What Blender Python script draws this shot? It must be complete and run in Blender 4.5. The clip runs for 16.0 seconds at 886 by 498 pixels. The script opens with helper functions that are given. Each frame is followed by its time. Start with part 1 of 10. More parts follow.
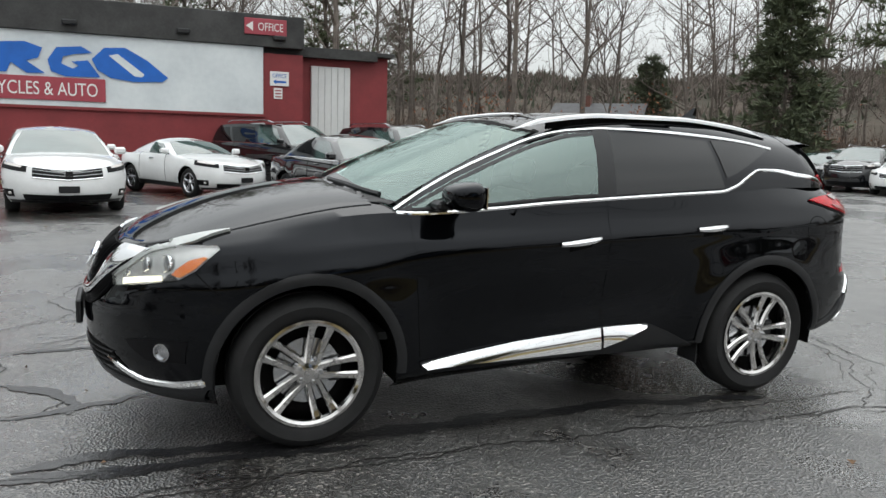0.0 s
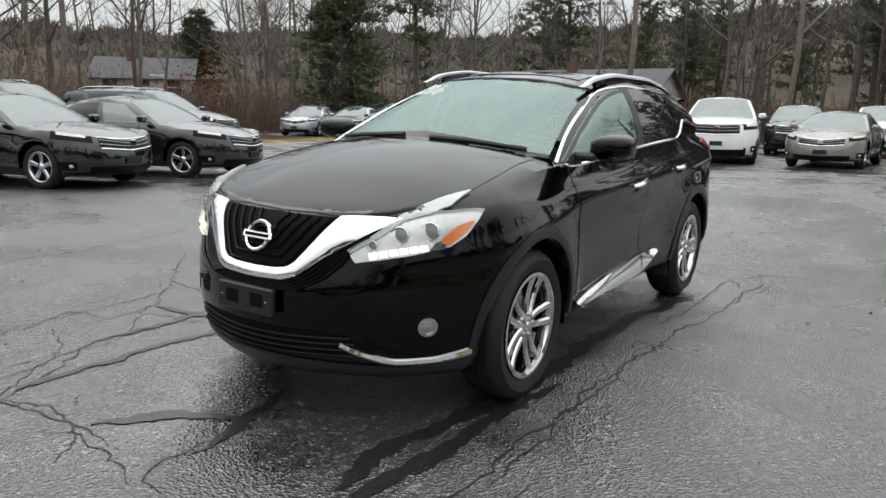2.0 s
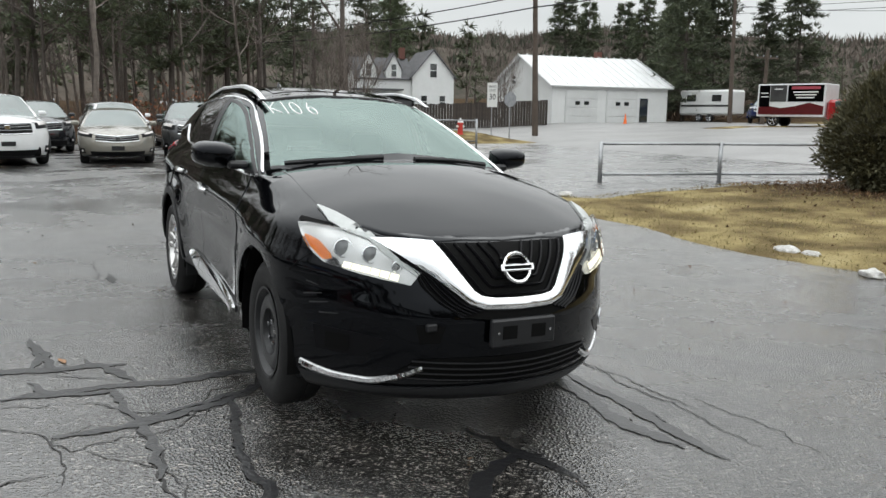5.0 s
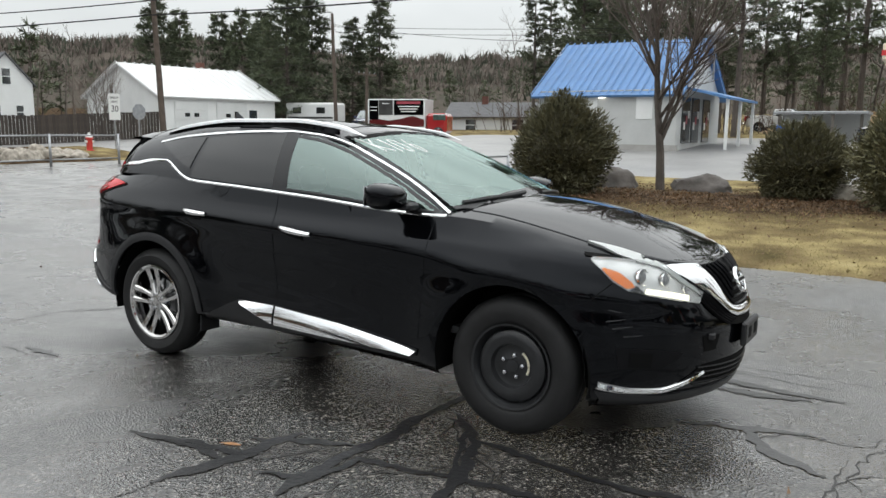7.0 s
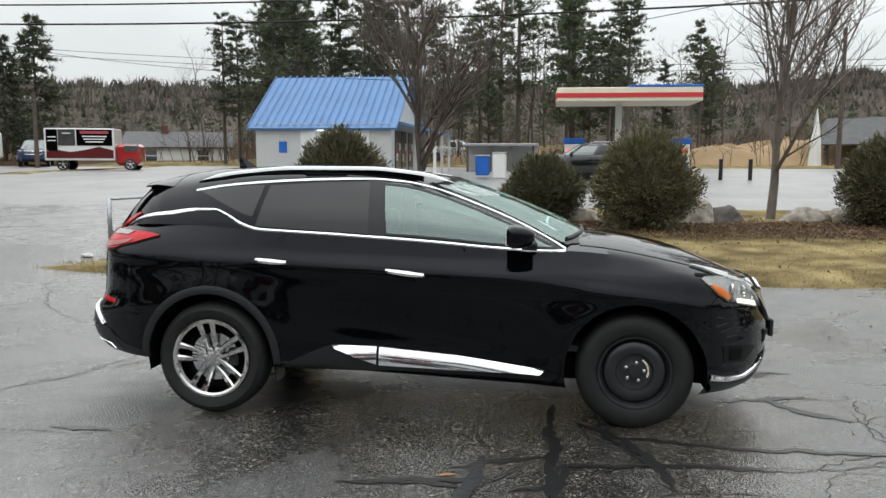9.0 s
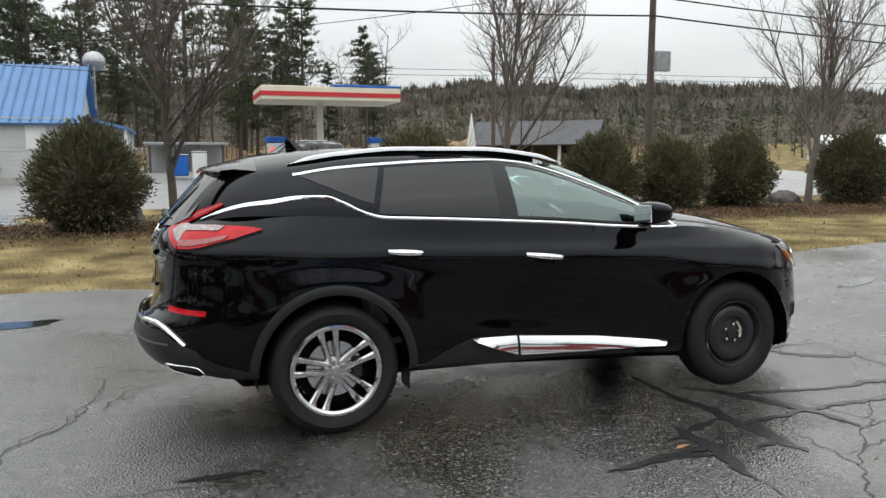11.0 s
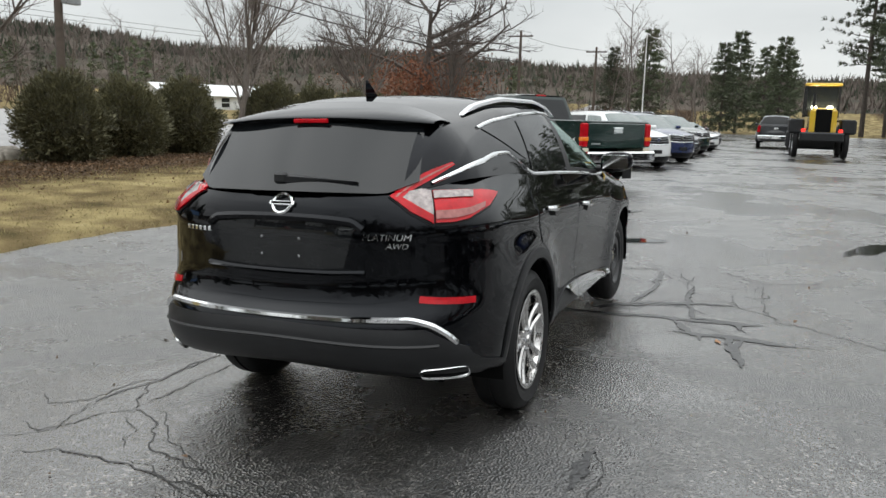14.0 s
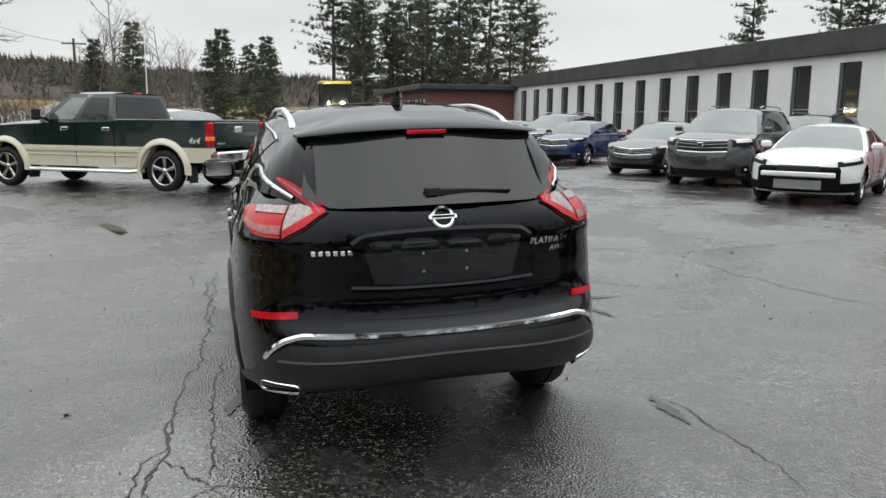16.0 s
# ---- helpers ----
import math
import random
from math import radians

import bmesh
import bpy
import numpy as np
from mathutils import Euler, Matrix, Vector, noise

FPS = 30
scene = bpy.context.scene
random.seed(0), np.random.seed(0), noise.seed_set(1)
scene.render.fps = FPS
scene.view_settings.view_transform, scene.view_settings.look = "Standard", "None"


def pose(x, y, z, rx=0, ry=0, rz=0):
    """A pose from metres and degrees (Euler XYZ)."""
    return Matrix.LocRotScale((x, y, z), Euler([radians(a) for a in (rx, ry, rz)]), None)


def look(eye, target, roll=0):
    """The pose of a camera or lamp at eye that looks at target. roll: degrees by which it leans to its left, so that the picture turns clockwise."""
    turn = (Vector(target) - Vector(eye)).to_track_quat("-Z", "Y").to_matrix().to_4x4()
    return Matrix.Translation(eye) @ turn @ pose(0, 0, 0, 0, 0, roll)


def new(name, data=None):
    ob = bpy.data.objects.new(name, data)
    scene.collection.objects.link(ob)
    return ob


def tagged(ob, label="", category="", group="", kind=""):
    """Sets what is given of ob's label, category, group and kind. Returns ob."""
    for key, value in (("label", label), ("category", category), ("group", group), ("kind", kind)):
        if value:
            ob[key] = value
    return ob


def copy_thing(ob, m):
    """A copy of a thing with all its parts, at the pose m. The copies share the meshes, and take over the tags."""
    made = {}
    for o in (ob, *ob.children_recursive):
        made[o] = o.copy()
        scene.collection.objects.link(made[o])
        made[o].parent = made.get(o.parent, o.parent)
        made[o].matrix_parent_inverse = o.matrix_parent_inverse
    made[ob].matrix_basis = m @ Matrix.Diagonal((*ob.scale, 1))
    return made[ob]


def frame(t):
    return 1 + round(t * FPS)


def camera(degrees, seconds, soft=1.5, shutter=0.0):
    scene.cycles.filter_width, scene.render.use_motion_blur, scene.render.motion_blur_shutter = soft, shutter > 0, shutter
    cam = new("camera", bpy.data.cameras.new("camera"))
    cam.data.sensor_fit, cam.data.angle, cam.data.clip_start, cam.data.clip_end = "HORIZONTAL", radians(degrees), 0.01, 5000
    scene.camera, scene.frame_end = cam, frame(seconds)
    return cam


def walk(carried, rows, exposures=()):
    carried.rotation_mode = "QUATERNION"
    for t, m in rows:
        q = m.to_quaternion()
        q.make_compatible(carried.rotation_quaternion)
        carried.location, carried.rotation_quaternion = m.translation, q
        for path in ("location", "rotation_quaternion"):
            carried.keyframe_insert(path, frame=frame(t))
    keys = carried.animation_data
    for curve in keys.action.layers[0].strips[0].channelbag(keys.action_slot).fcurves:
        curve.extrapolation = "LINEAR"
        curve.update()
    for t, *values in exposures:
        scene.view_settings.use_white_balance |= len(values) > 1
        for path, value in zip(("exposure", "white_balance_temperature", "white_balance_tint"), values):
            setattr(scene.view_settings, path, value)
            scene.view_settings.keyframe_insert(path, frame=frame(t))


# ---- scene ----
cam = camera(59.5, 16.0)

PATH = [
    (0, (2.253, 4.457, 1.609), (1.48, 2.641, 1.286), 2.3),
    (0.5, (2.95, 4.07, 1.584), (1.935, 2.382, 1.238), 2.5),
    (1, (3.696, 3.609, 1.536), (2.448, 2.089, 1.176), 2.5),
    (1.5, (4.306, 3.105, 1.513), (2.839, 1.798, 1.139), 2.4),
    (2, (4.818, 2.522, 1.479), (3.157, 1.474, 1.098), 2.4),
    (2.5, (5.195, 1.839, 1.434), (3.379, 1.096, 1.046), 2.8),
    (3, (5.437, 1.073, 1.425), (3.516, 0.666, 1.043), 3.3),
    (3.5, (5.601, 0.313, 1.408), (3.636, 0.252, 1.042), 3.5),
    (4, (5.629, -0.489, 1.423), (3.68, -0.204, 1.076), 3.3),
    (4.2, (5.631, -0.788, 1.439), (3.705, -0.367, 1.1), 3.1),
    (6.3, (3.852, -3.571, 1.475), (2.558, -2.072, 1.192), 1.4),
    (6.5, (3.657, -3.835, 1.49), (2.434, -2.276, 1.214), 1.4),
    (7, (3.197, -4.473, 1.522), (2.157, -2.784, 1.265), 1.4),
    (7.5, (2.667, -4.954, 1.519), (1.81, -3.163, 1.283), 1.3),
    (8, (2.113, -5.422, 1.565), (1.444, -3.548, 1.355), 1.0),
    (8.5, (1.493, -5.698, 1.577), (1.026, -3.762, 1.388), 0.6),
    (9, (0.803, -5.873, 1.588), (0.554, -3.896, 1.417), 0.4),
    (9.2, (0.521, -5.904, 1.571), (0.362, -3.917, 1.406), 0.3),
    (11.3, (-2.695, -5.101, 1.464), (-1.908, -3.271, 1.288), -0.8),
    (11.5, (-2.975, -4.951, 1.485), (-2.092, -3.166, 1.3), -0.8),
    (12, (-3.645, -4.555, 1.492), (-2.527, -2.91, 1.285), -0.9),
    (12.5, (-4.206, -4.035, 1.489), (-2.873, -2.562, 1.253), -1.0),
    (13, (-4.727, -3.456, 1.525), (-3.199, -2.194, 1.26), -0.7),
    (13.5, (-5.096, -2.748, 1.521), (-3.401, -1.727, 1.227), -0.2),
    (14, (-5.376, -2.022, 1.543), (-3.549, -1.273, 1.223), -0.1),
    (14.5, (-5.517, -1.287, 1.545), (-3.597, -0.841, 1.206), -0.2),
    (15, (-5.706, -0.582, 1.582), (-3.74, -0.451, 1.24), -0.6),
    (15.5, (-5.733, 0.163, 1.616), (-3.774, -0.038, 1.27), -0.9),
    (16, (-5.699, 0.899, 1.644), (-3.798, 0.385, 1.297), -1.2),
]
# the lot falls gently away under the subject car: the path is set out on the car's own tilted floor
TILT = Matrix.Rotation(radians(-1.72), 4, 'X')
walk(cam, [(t, TILT @ look(eye, aim, roll)) for t, eye, aim, roll in PATH],
     exposures=((0.0, 0.0), (4.2, -0.02), (6.3, 0.08), (7.5, 0.10), (9.2, 0.05), (11.3, 0.0), (14.0, -0.05), (16.0, -0.05)))

# ---- world and light: a wet, overcast winter day ----
world = bpy.data.worlds.new("overcast")
scene.world = world
world.use_nodes = True
wn, wl = world.node_tree.nodes, world.node_tree.links
wn.clear()
w_out = wn.new("ShaderNodeOutputWorld")
w_bg = wn.new("ShaderNodeBackground")
w_sky = wn.new("ShaderNodeTexSky")
w_sky.sky_type = 'NISHITA'
w_sky.sun_disc = False
w_sky.sun_elevation = radians(48)
w_sky.sun_rotation = radians(200)
w_dim = wn.new("ShaderNodeVectorMath"); w_dim.operation = 'SCALE'; w_dim.inputs["Scale"].default_value = 0.10
w_co = wn.new("ShaderNodeTexCoord")
w_map = wn.new("ShaderNodeMapping"); w_map.inputs["Scale"].default_value = (1.0, 1.0, 3.2)
w_noise = wn.new("ShaderNodeTexNoise")
w_noise.inputs["Scale"].default_value = 1.6
w_noise.inputs["Detail"].default_value = 6
w_noise.inputs["Roughness"].default_value = 0.5
w_ramp = wn.new("ShaderNodeValToRGB")
w_ramp.color_ramp.elements[0].position = 0.32
w_ramp.color_ramp.elements[0].color = (0.608, 0.636, 0.638, 1)
w_ramp.color_ramp.elements[1].position = 0.70
w_ramp.color_ramp.elements[1].color = (0.836, 0.86, 0.855, 1)
w_mix = wn.new("ShaderNodeMixRGB"); w_mix.inputs[0].default_value = 0.92
wl.new(w_co.outputs["Generated"], w_map.inputs["Vector"])
wl.new(w_map.outputs["Vector"], w_noise.inputs["Vector"])
wl.new(w_noise.outputs["Fac"], w_ramp.inputs["Fac"])
wl.new(w_sky.outputs["Color"], w_dim.inputs[0])
wl.new(w_dim.outputs["Vector"], w_mix.inputs[1])
wl.new(w_ramp.outputs["Color"], w_mix.inputs[2])
# an overcast sky is brightest overhead
w_sep = wn.new("ShaderNodeSeparateXYZ")
wl.new(w_co.outputs["Generated"], w_sep.inputs[0])
w_up = wn.new("ShaderNodeMapRange"); w_up.inputs["From Min"].default_value, w_up.inputs["From Max"].default_value = 0.12, 0.95
w_up.inputs["To Min"].default_value, w_up.inputs["To Max"].default_value = 1.0, 3.0
wl.new(w_sep.outputs["Z"], w_up.inputs["Value"])
w_mul = wn.new("ShaderNodeVectorMath"); w_mul.operation = 'SCALE'
wl.new(w_mix.outputs["Color"], w_mul.inputs[0])
wl.new(w_up.outputs["Result"], w_mul.inputs["Scale"])
wl.new(w_mul.outputs["Vector"], w_bg.inputs["Color"])
w_bg.inputs["Strength"].default_value = 1.05
wl.new(w_bg.outputs["Background"], w_out.inputs["Surface"])

sun = new("sun", bpy.data.lights.new("sun", 'SUN'))
sun.data.energy = 0.7
sun.data.angle = radians(170)
sun.data.color = (1.0, 0.97, 0.94)
sun.matrix_world = look((-3, 8, 12), (0, 0, 0))


# ---- materials ----
def mat(name, color, rough=0.5, metal=0.0, vary=0.0, scale=8.0, bump=0.0, bump_scale=60.0, color2=None, coat=0.0, per_object=0.0, spec=None, coords="Object", detail=6.0):
    """A principled surface with colour variation at two scales and fine relief."""
    m = bpy.data.materials.new(name)
    m.use_nodes = True
    n, l = m.node_tree.nodes, m.node_tree.links
    b = n["Principled BSDF"]
    b.inputs["Base Color"].default_value = (*color, 1)
    b.inputs["Roughness"].default_value = rough
    b.inputs["Metallic"].default_value = metal
    if coat:
        b.inputs["Coat Weight"].default_value = coat
        b.inputs["Coat Roughness"].default_value = 0.03
    if spec is not None:
        b.inputs["Specular IOR Level"].default_value = spec
    co = n.new("ShaderNodeTexCoord")
    if vary or color2:
        a = n.new("ShaderNodeTexNoise"); a.inputs["Scale"].default_value = scale; a.inputs["Detail"].default_value = detail
        a2 = n.new("ShaderNodeTexNoise"); a2.inputs["Scale"].default_value = scale * 9; a2.inputs["Detail"].default_value = 3
        l.new(co.outputs[coords], a.inputs["Vector"]); l.new(co.outputs[coords], a2.inputs["Vector"])
        add = n.new("ShaderNodeMath"); add.operation = 'MULTIPLY_ADD'; add.inputs[1].default_value = 0.35
        l.new(a2.outputs["Fac"], add.inputs[0]); l.new(a.outputs["Fac"], add.inputs[2])
        ramp = n.new("ShaderNodeValToRGB")
        c2 = color2 or tuple(c * (1 - vary) for c in color)
        ramp.color_ramp.elements[0].position, ramp.color_ramp.elements[1].position = 0.45, 0.90
        ramp.color_ramp.elements[0].color = (*c2, 1)
        ramp.color_ramp.elements[1].color = (*color, 1)
        l.new(add.outputs[0], ramp.inputs["Fac"])
        last = ramp.outputs["Color"]
        if per_object:
            oi = n.new("ShaderNodeObjectInfo")
            hsv = n.new("ShaderNodeHueSaturation")
            mr = n.new("ShaderNodeMapRange"); mr.inputs["To Min"].default_value = 1 - per_object; mr.inputs["To Max"].default_value = 1 + per_object
            l.new(oi.outputs["Random"], mr.inputs["Value"]); l.new(mr.outputs["Result"], hsv.inputs["Value"])
            l.new(last, hsv.inputs["Color"]); last = hsv.outputs["Color"]
        l.new(last, b.inputs["Base Color"])
    if bump:
        t = n.new("ShaderNodeTexNoise"); t.inputs["Scale"].default_value = bump_scale; t.inputs["Detail"].default_value = 5
        l.new(co.outputs[coords], t.inputs["Vector"])
        bp = n.new("ShaderNodeBump"); bp.inputs["Strength"].default_value = bump; bp.inputs["Distance"].default_value = 0.02
        l.new(t.outputs["Fac"], bp.inputs["Height"]); l.new(bp.outputs["Normal"], b.inputs["Normal"])
    return m


def glass_mat(name, tint, clear, rough=0.02, ior=1.62, shine=(0.80, 0.98, 0.93)):
    """A thin tinted pane: lets part of the light through and mirrors the sky at a slant."""
    m = bpy.data.materials.new(name)
    m.use_nodes = True
    n, l = m.node_tree.nodes, m.node_tree.links
    n.clear()
    out = n.new("ShaderNodeOutputMaterial")
    tr = n.new("ShaderNodeBsdfTransparent"); tr.inputs["Color"].default_value = (*[c * clear for c in tint], 1)
    gl = n.new("ShaderNodeBsdfGlossy"); gl.inputs["Roughness"].default_value = rough; gl.inputs["Color"].default_value = (*shine, 1)
    fr = n.new("ShaderNodeFresnel"); fr.inputs["IOR"].default_value = ior
    mx = n.new("ShaderNodeMixShader")
    l.new(fr.outputs["Fac"], mx.inputs["Fac"]); l.new(tr.outputs["BSDF"], mx.inputs[1]); l.new(gl.outputs["BSDF"], mx.inputs[2])
    l.new(mx.outputs["Shader"], out.inputs["Surface"])
    return m


def glow_mat(name, color, strength):
    m = bpy.data.materials.new(name)
    m.use_nodes = True
    b = m.node_tree.nodes["Principled BSDF"]
    b.inputs["Base Color"].default_value = (*color, 1)
    b.inputs["Emission Color"].default_value = (*color, 1)
    b.inputs["Emission Strength"].default_value = strength
    return m


def wet_asphalt():
    """Worn asphalt after rain: dark aggregate, damp patches and shallow films of water."""
    m = bpy.data.materials.new("wet_asphalt")
    m.use_nodes = True
    n, l = m.node_tree.nodes, m.node_tree.links
    b = n["Principled BSDF"]
    co = n.new("ShaderNodeTexCoord")

    def noise_tex(scale, detail=5.0, rough=0.55):
        t = n.new("ShaderNodeTexNoise")
        t.inputs["Scale"].default_value, t.inputs["Detail"].default_value, t.inputs["Roughness"].default_value = scale, detail, rough
        l.new(co.outputs["Object"], t.inputs["Vector"])
        return t.outputs["Fac"]

    def ramp(src, p0, p1, c0, c1):
        r = n.new("ShaderNodeValToRGB")
        r.color_ramp.elements[0].position, r.color_ramp.elements[1].position = p0, p1
        r.color_ramp.elements[0].color, r.color_ramp.elements[1].color = (*c0, 1), (*c1, 1)
        l.new(src, r.inputs["Fac"])
        return r.outputs["Color"]

    vor = n.new("ShaderNodeTexVoronoi"); vor.inputs["Scale"].default_value = 72.0
    l.new(co.outputs["Object"], vor.inputs["Vector"])
    stones_ramp = n.new("ShaderNodeValToRGB")
    for pos, c in ((0.42, (0.020, 0.0197, 0.0194)), (0.68, (0.058, 0.0555, 0.052))):
        stones_ramp.color_ramp.elements.new(pos).color = (*c, 1)
    stones_ramp.color_ramp.elements[0].color = (0.010, 0.010, 0.010, 1)
    stones_ramp.color_ramp.elements[3].color = (0.22, 0.213, 0.203, 1)
    l.new(vor.outputs["Color"], stones_ramp.inputs["Fac"])
    stones = stones_ramp.outputs["Color"]
    large = ramp(noise_tex(0.35, 6, 0.65), 0.36, 0.64, (0.60, 0.60, 0.62), (1.20, 1.17, 1.13))
    mid = ramp(noise_tex(2.2, 6), 0.35, 0.72, (0.75, 0.75, 0.76), (1.1, 1.1, 1.1))
    grit = ramp(noise_tex(34, 8, 0.75), 0.38, 0.64, (0.45, 0.45, 0.45), (1.60, 1.57, 1.52))
    m0 = n.new("ShaderNodeMixRGB"); m0.blend_type = 'MULTIPLY'; m0.inputs[0].default_value = 1.0
    l.new(mid, m0.inputs[1]); l.new(grit, m0.inputs[2])
    mid = m0.outputs[0]
    m1 = n.new("ShaderNodeMixRGB"); m1.blend_type = 'MULTIPLY'; m1.inputs[0].default_value = 1.0
    m2 = n.new("ShaderNodeMixRGB"); m2.blend_type = 'MULTIPLY'; m2.inputs[0].default_value = 1.0
    l.new(stones, m1.inputs[1]); l.new(large, m1.inputs[2]); l.new(m1.outputs[0], m2.inputs[1]); l.new(mid, m2.inputs[2])
    l.new(m2.outputs[0], b.inputs["Base Color"])
    film = noise_tex(0.30, 7, 0.66)
    damp = noise_tex(1.3, 6, 0.6)
    add = n.new("ShaderNodeMath"); add.operation = 'MULTIPLY_ADD'; add.inputs[1].default_value = 0.35
    l.new(damp, add.inputs[0]); l.new(film, add.inputs[2])
    rr = n.new("ShaderNodeMapRange"); rr.inputs["From Min"].default_value, rr.inputs["From Max"].default_value = 0.56, 0.76
    rr.inputs["To Min"].default_value, rr.inputs["To Max"].default_value = 0.46, 0.13
    l.new(add.outputs[0], rr.inputs["Value"]); l.new(rr.outputs["Result"], b.inputs["Roughness"])
    b.inputs["Specular IOR Level"].default_value = 1.0
    b.inputs["Coat Weight"].default_value = 0.75
    b.inputs["Coat IOR"].default_value = 1.6
    l.new(rr.outputs["Result"], b.inputs["Coat Roughness"])
    bs = n.new("ShaderNodeMapRange"); bs.inputs["From Min"].default_value, bs.inputs["From Max"].default_value = 0.52, 0.78
    bs.inputs["To Min"].default_value, bs.inputs["To Max"].default_value = 0.85, 0.30
    l.new(add.outputs[0], bs.inputs["Value"])
    bp = n.new("ShaderNodeBump"); bp.inputs["Distance"].default_value = 0.010
    l.new(bs.outputs["Result"], bp.inputs["Strength"])
    l.new(vor.outputs["Distance"], bp.inputs["Height"]); l.new(bp.outputs["Normal"], b.inputs["Normal"]); l.new(bp.outputs["Normal"], b.inputs["Coat Normal"])
    return m


ASPHALT = wet_asphalt()
ROAD = mat("road_asphalt", (0.27, 0.265, 0.26), 0.42, vary=0.35, scale=0.5, bump=0.2, bump_scale=120)
TAR = mat("tar_seal", (0.014, 0.014, 0.015), 0.30, spec=0.8, vary=0.3, scale=5, bump=0.25, bump_scale=40)
CRACK = mat("crack_dark", (0.012, 0.011, 0.010), 0.5, vary=0.5, scale=6)
BLACK_PAINT = mat("black_paint", (0.0012, 0.0013, 0.0017), 0.03)
gloss = BLACK_PAINT.node_tree.nodes["Principled BSDF"]
gloss.inputs["IOR"].default_value = 1.75
gloss.inputs["Specular Tint"].default_value = (0.22, 0.23, 0.25, 1)
BLACK_PLASTIC = mat("black_plastic", (0.013, 0.0135, 0.015), 0.42, spec=0.4, vary=0.3, scale=12, bump=0.06, bump_scale=400)
DARK = mat("dark_void", (0.004, 0.004, 0.004), 0.7, spec=0.08)
RUBBER = mat("tyre_rubber", (0.013, 0.013, 0.0135), 0.62, spec=0.3, vary=0.4, scale=20, bump=0.15, bump_scale=150)
WHEEL_CHROME = mat("wheel_chrome", (0.66, 0.65, 0.64), 0.09, 1.0, vary=0.3, scale=9)
CHROME = mat("chrome", (0.86, 0.87, 0.88), 0.06, 1.0, vary=0.08, scale=6)
RAIL_SILVER = mat("satin_silver", (0.72, 0.73, 0.74), 0.32, 0.55, vary=0.1, scale=6)
ALLOY = mat("silver_alloy", (0.55, 0.56, 0.58), 0.22, 1.0, vary=0.2, scale=10)
STEEL = mat("black_steel", (0.025, 0.026, 0.028), 0.38, 0.3, vary=0.4, scale=9, bump=0.1, bump_scale=60)
GLASS_CLEAR = glass_mat("green_glass", (0.70, 0.92, 0.86), 0.62, ior=2.4)
GLASS_DARK = mat("privacy_glass", (0.006, 0.007, 0.008), 0.025, spec=0.5)
GLASS_CAR = mat("car_glass", (0.060, 0.100, 0.092), 0.04, vary=0.5, scale=3)
GLASS_CAR.node_tree.nodes["Principled BSDF"].inputs["IOR"].default_value = 2.3
LENS = glass_mat("lamp_lens", (0.97, 0.98, 0.98), 0.97, ior=1.45, shine=(1.0, 1.0, 1.0))
LAMP_SILVER = mat("lamp_reflector", (0.66, 0.665, 0.66), 0.22, 0.6, vary=0.35, scale=14)
LAMP_AMBER = mat("amber_lens", (0.85, 0.22, 0.02), 0.12, coat=0.6)
LAMP_RED = mat("red_lens", (0.55, 0.006, 0.014), 0.10, spec=0.3, vary=0.4, scale=18)
FROST = mat("frosted_guide", (0.50, 0.52, 0.51), 0.30, 0.25, vary=0.25, scale=9)
LAMP_BULB = mat("projector_glass", (0.20, 0.21, 0.22), 0.06, vary=0.5, scale=25, coat=0.5)
LAMP_TAIL = mat("tail_clear_lens", (0.40, 0.35, 0.34), 0.14, 0.3, vary=0.55, scale=45)
LAMP_PINK = mat("pale_red_lens", (0.42, 0.14, 0.13), 0.12, vary=0.45, scale=40)
LAMP_CLEAR = mat("clear_lens", (0.66, 0.63, 0.61), 0.16, 0.4, vary=0.35, scale=30)
DRL = glow_mat("daytime_light", (1.0, 0.96, 0.80), 0.85)
SEAT = mat("grey_leather", (0.36, 0.365, 0.355), 0.5, vary=0.25, scale=8)
TRIM = mat("cabin_trim", (0.05, 0.052, 0.054), 0.6, vary=0.3, scale=6)
WHITE_INK = mat("white_paint_pen", (0.85, 0.87, 0.86), 0.6)
SIGN_INK = mat("sign_pale", (0.70, 0.70, 0.68), 0.5)
GALV = mat("galvanised", (0.42, 0.43, 0.44), 0.4, 0.8, vary=0.3, scale=6)

# ---- mesh helpers ----
def link(name, bm, material, parent=None, label="", smooth=False):
    me = bpy.data.meshes.new(name)
    bm.normal_update()
    if smooth:
        for e in bm.edges:
            if len(e.link_faces) == 2 and e.calc_face_angle(0.0) > 0.65:
                e.smooth = False
    bm.to_mesh(me)
    bm.free()
    for m in (material if isinstance(material, (list, tuple)) else (material,)):
        me.materials.append(m)
    if smooth:
        me.polygons.foreach_set("use_smooth", [True] * len(me.polygons))
    ob = new(name, me)
    if parent is not None:
        ob.parent = parent
    if label:
        ob["label"] = label
    return ob


def part(name, bm, material, parent, label="", smooth=False):
    return link(name, bm, material, parent, label, smooth)


def thing(name, label, category, m=None, group="", kind=""):
    ob = new(name)
    ob.matrix_basis = m if m is not None else Matrix()
    return tagged(ob, label, category, group, kind)


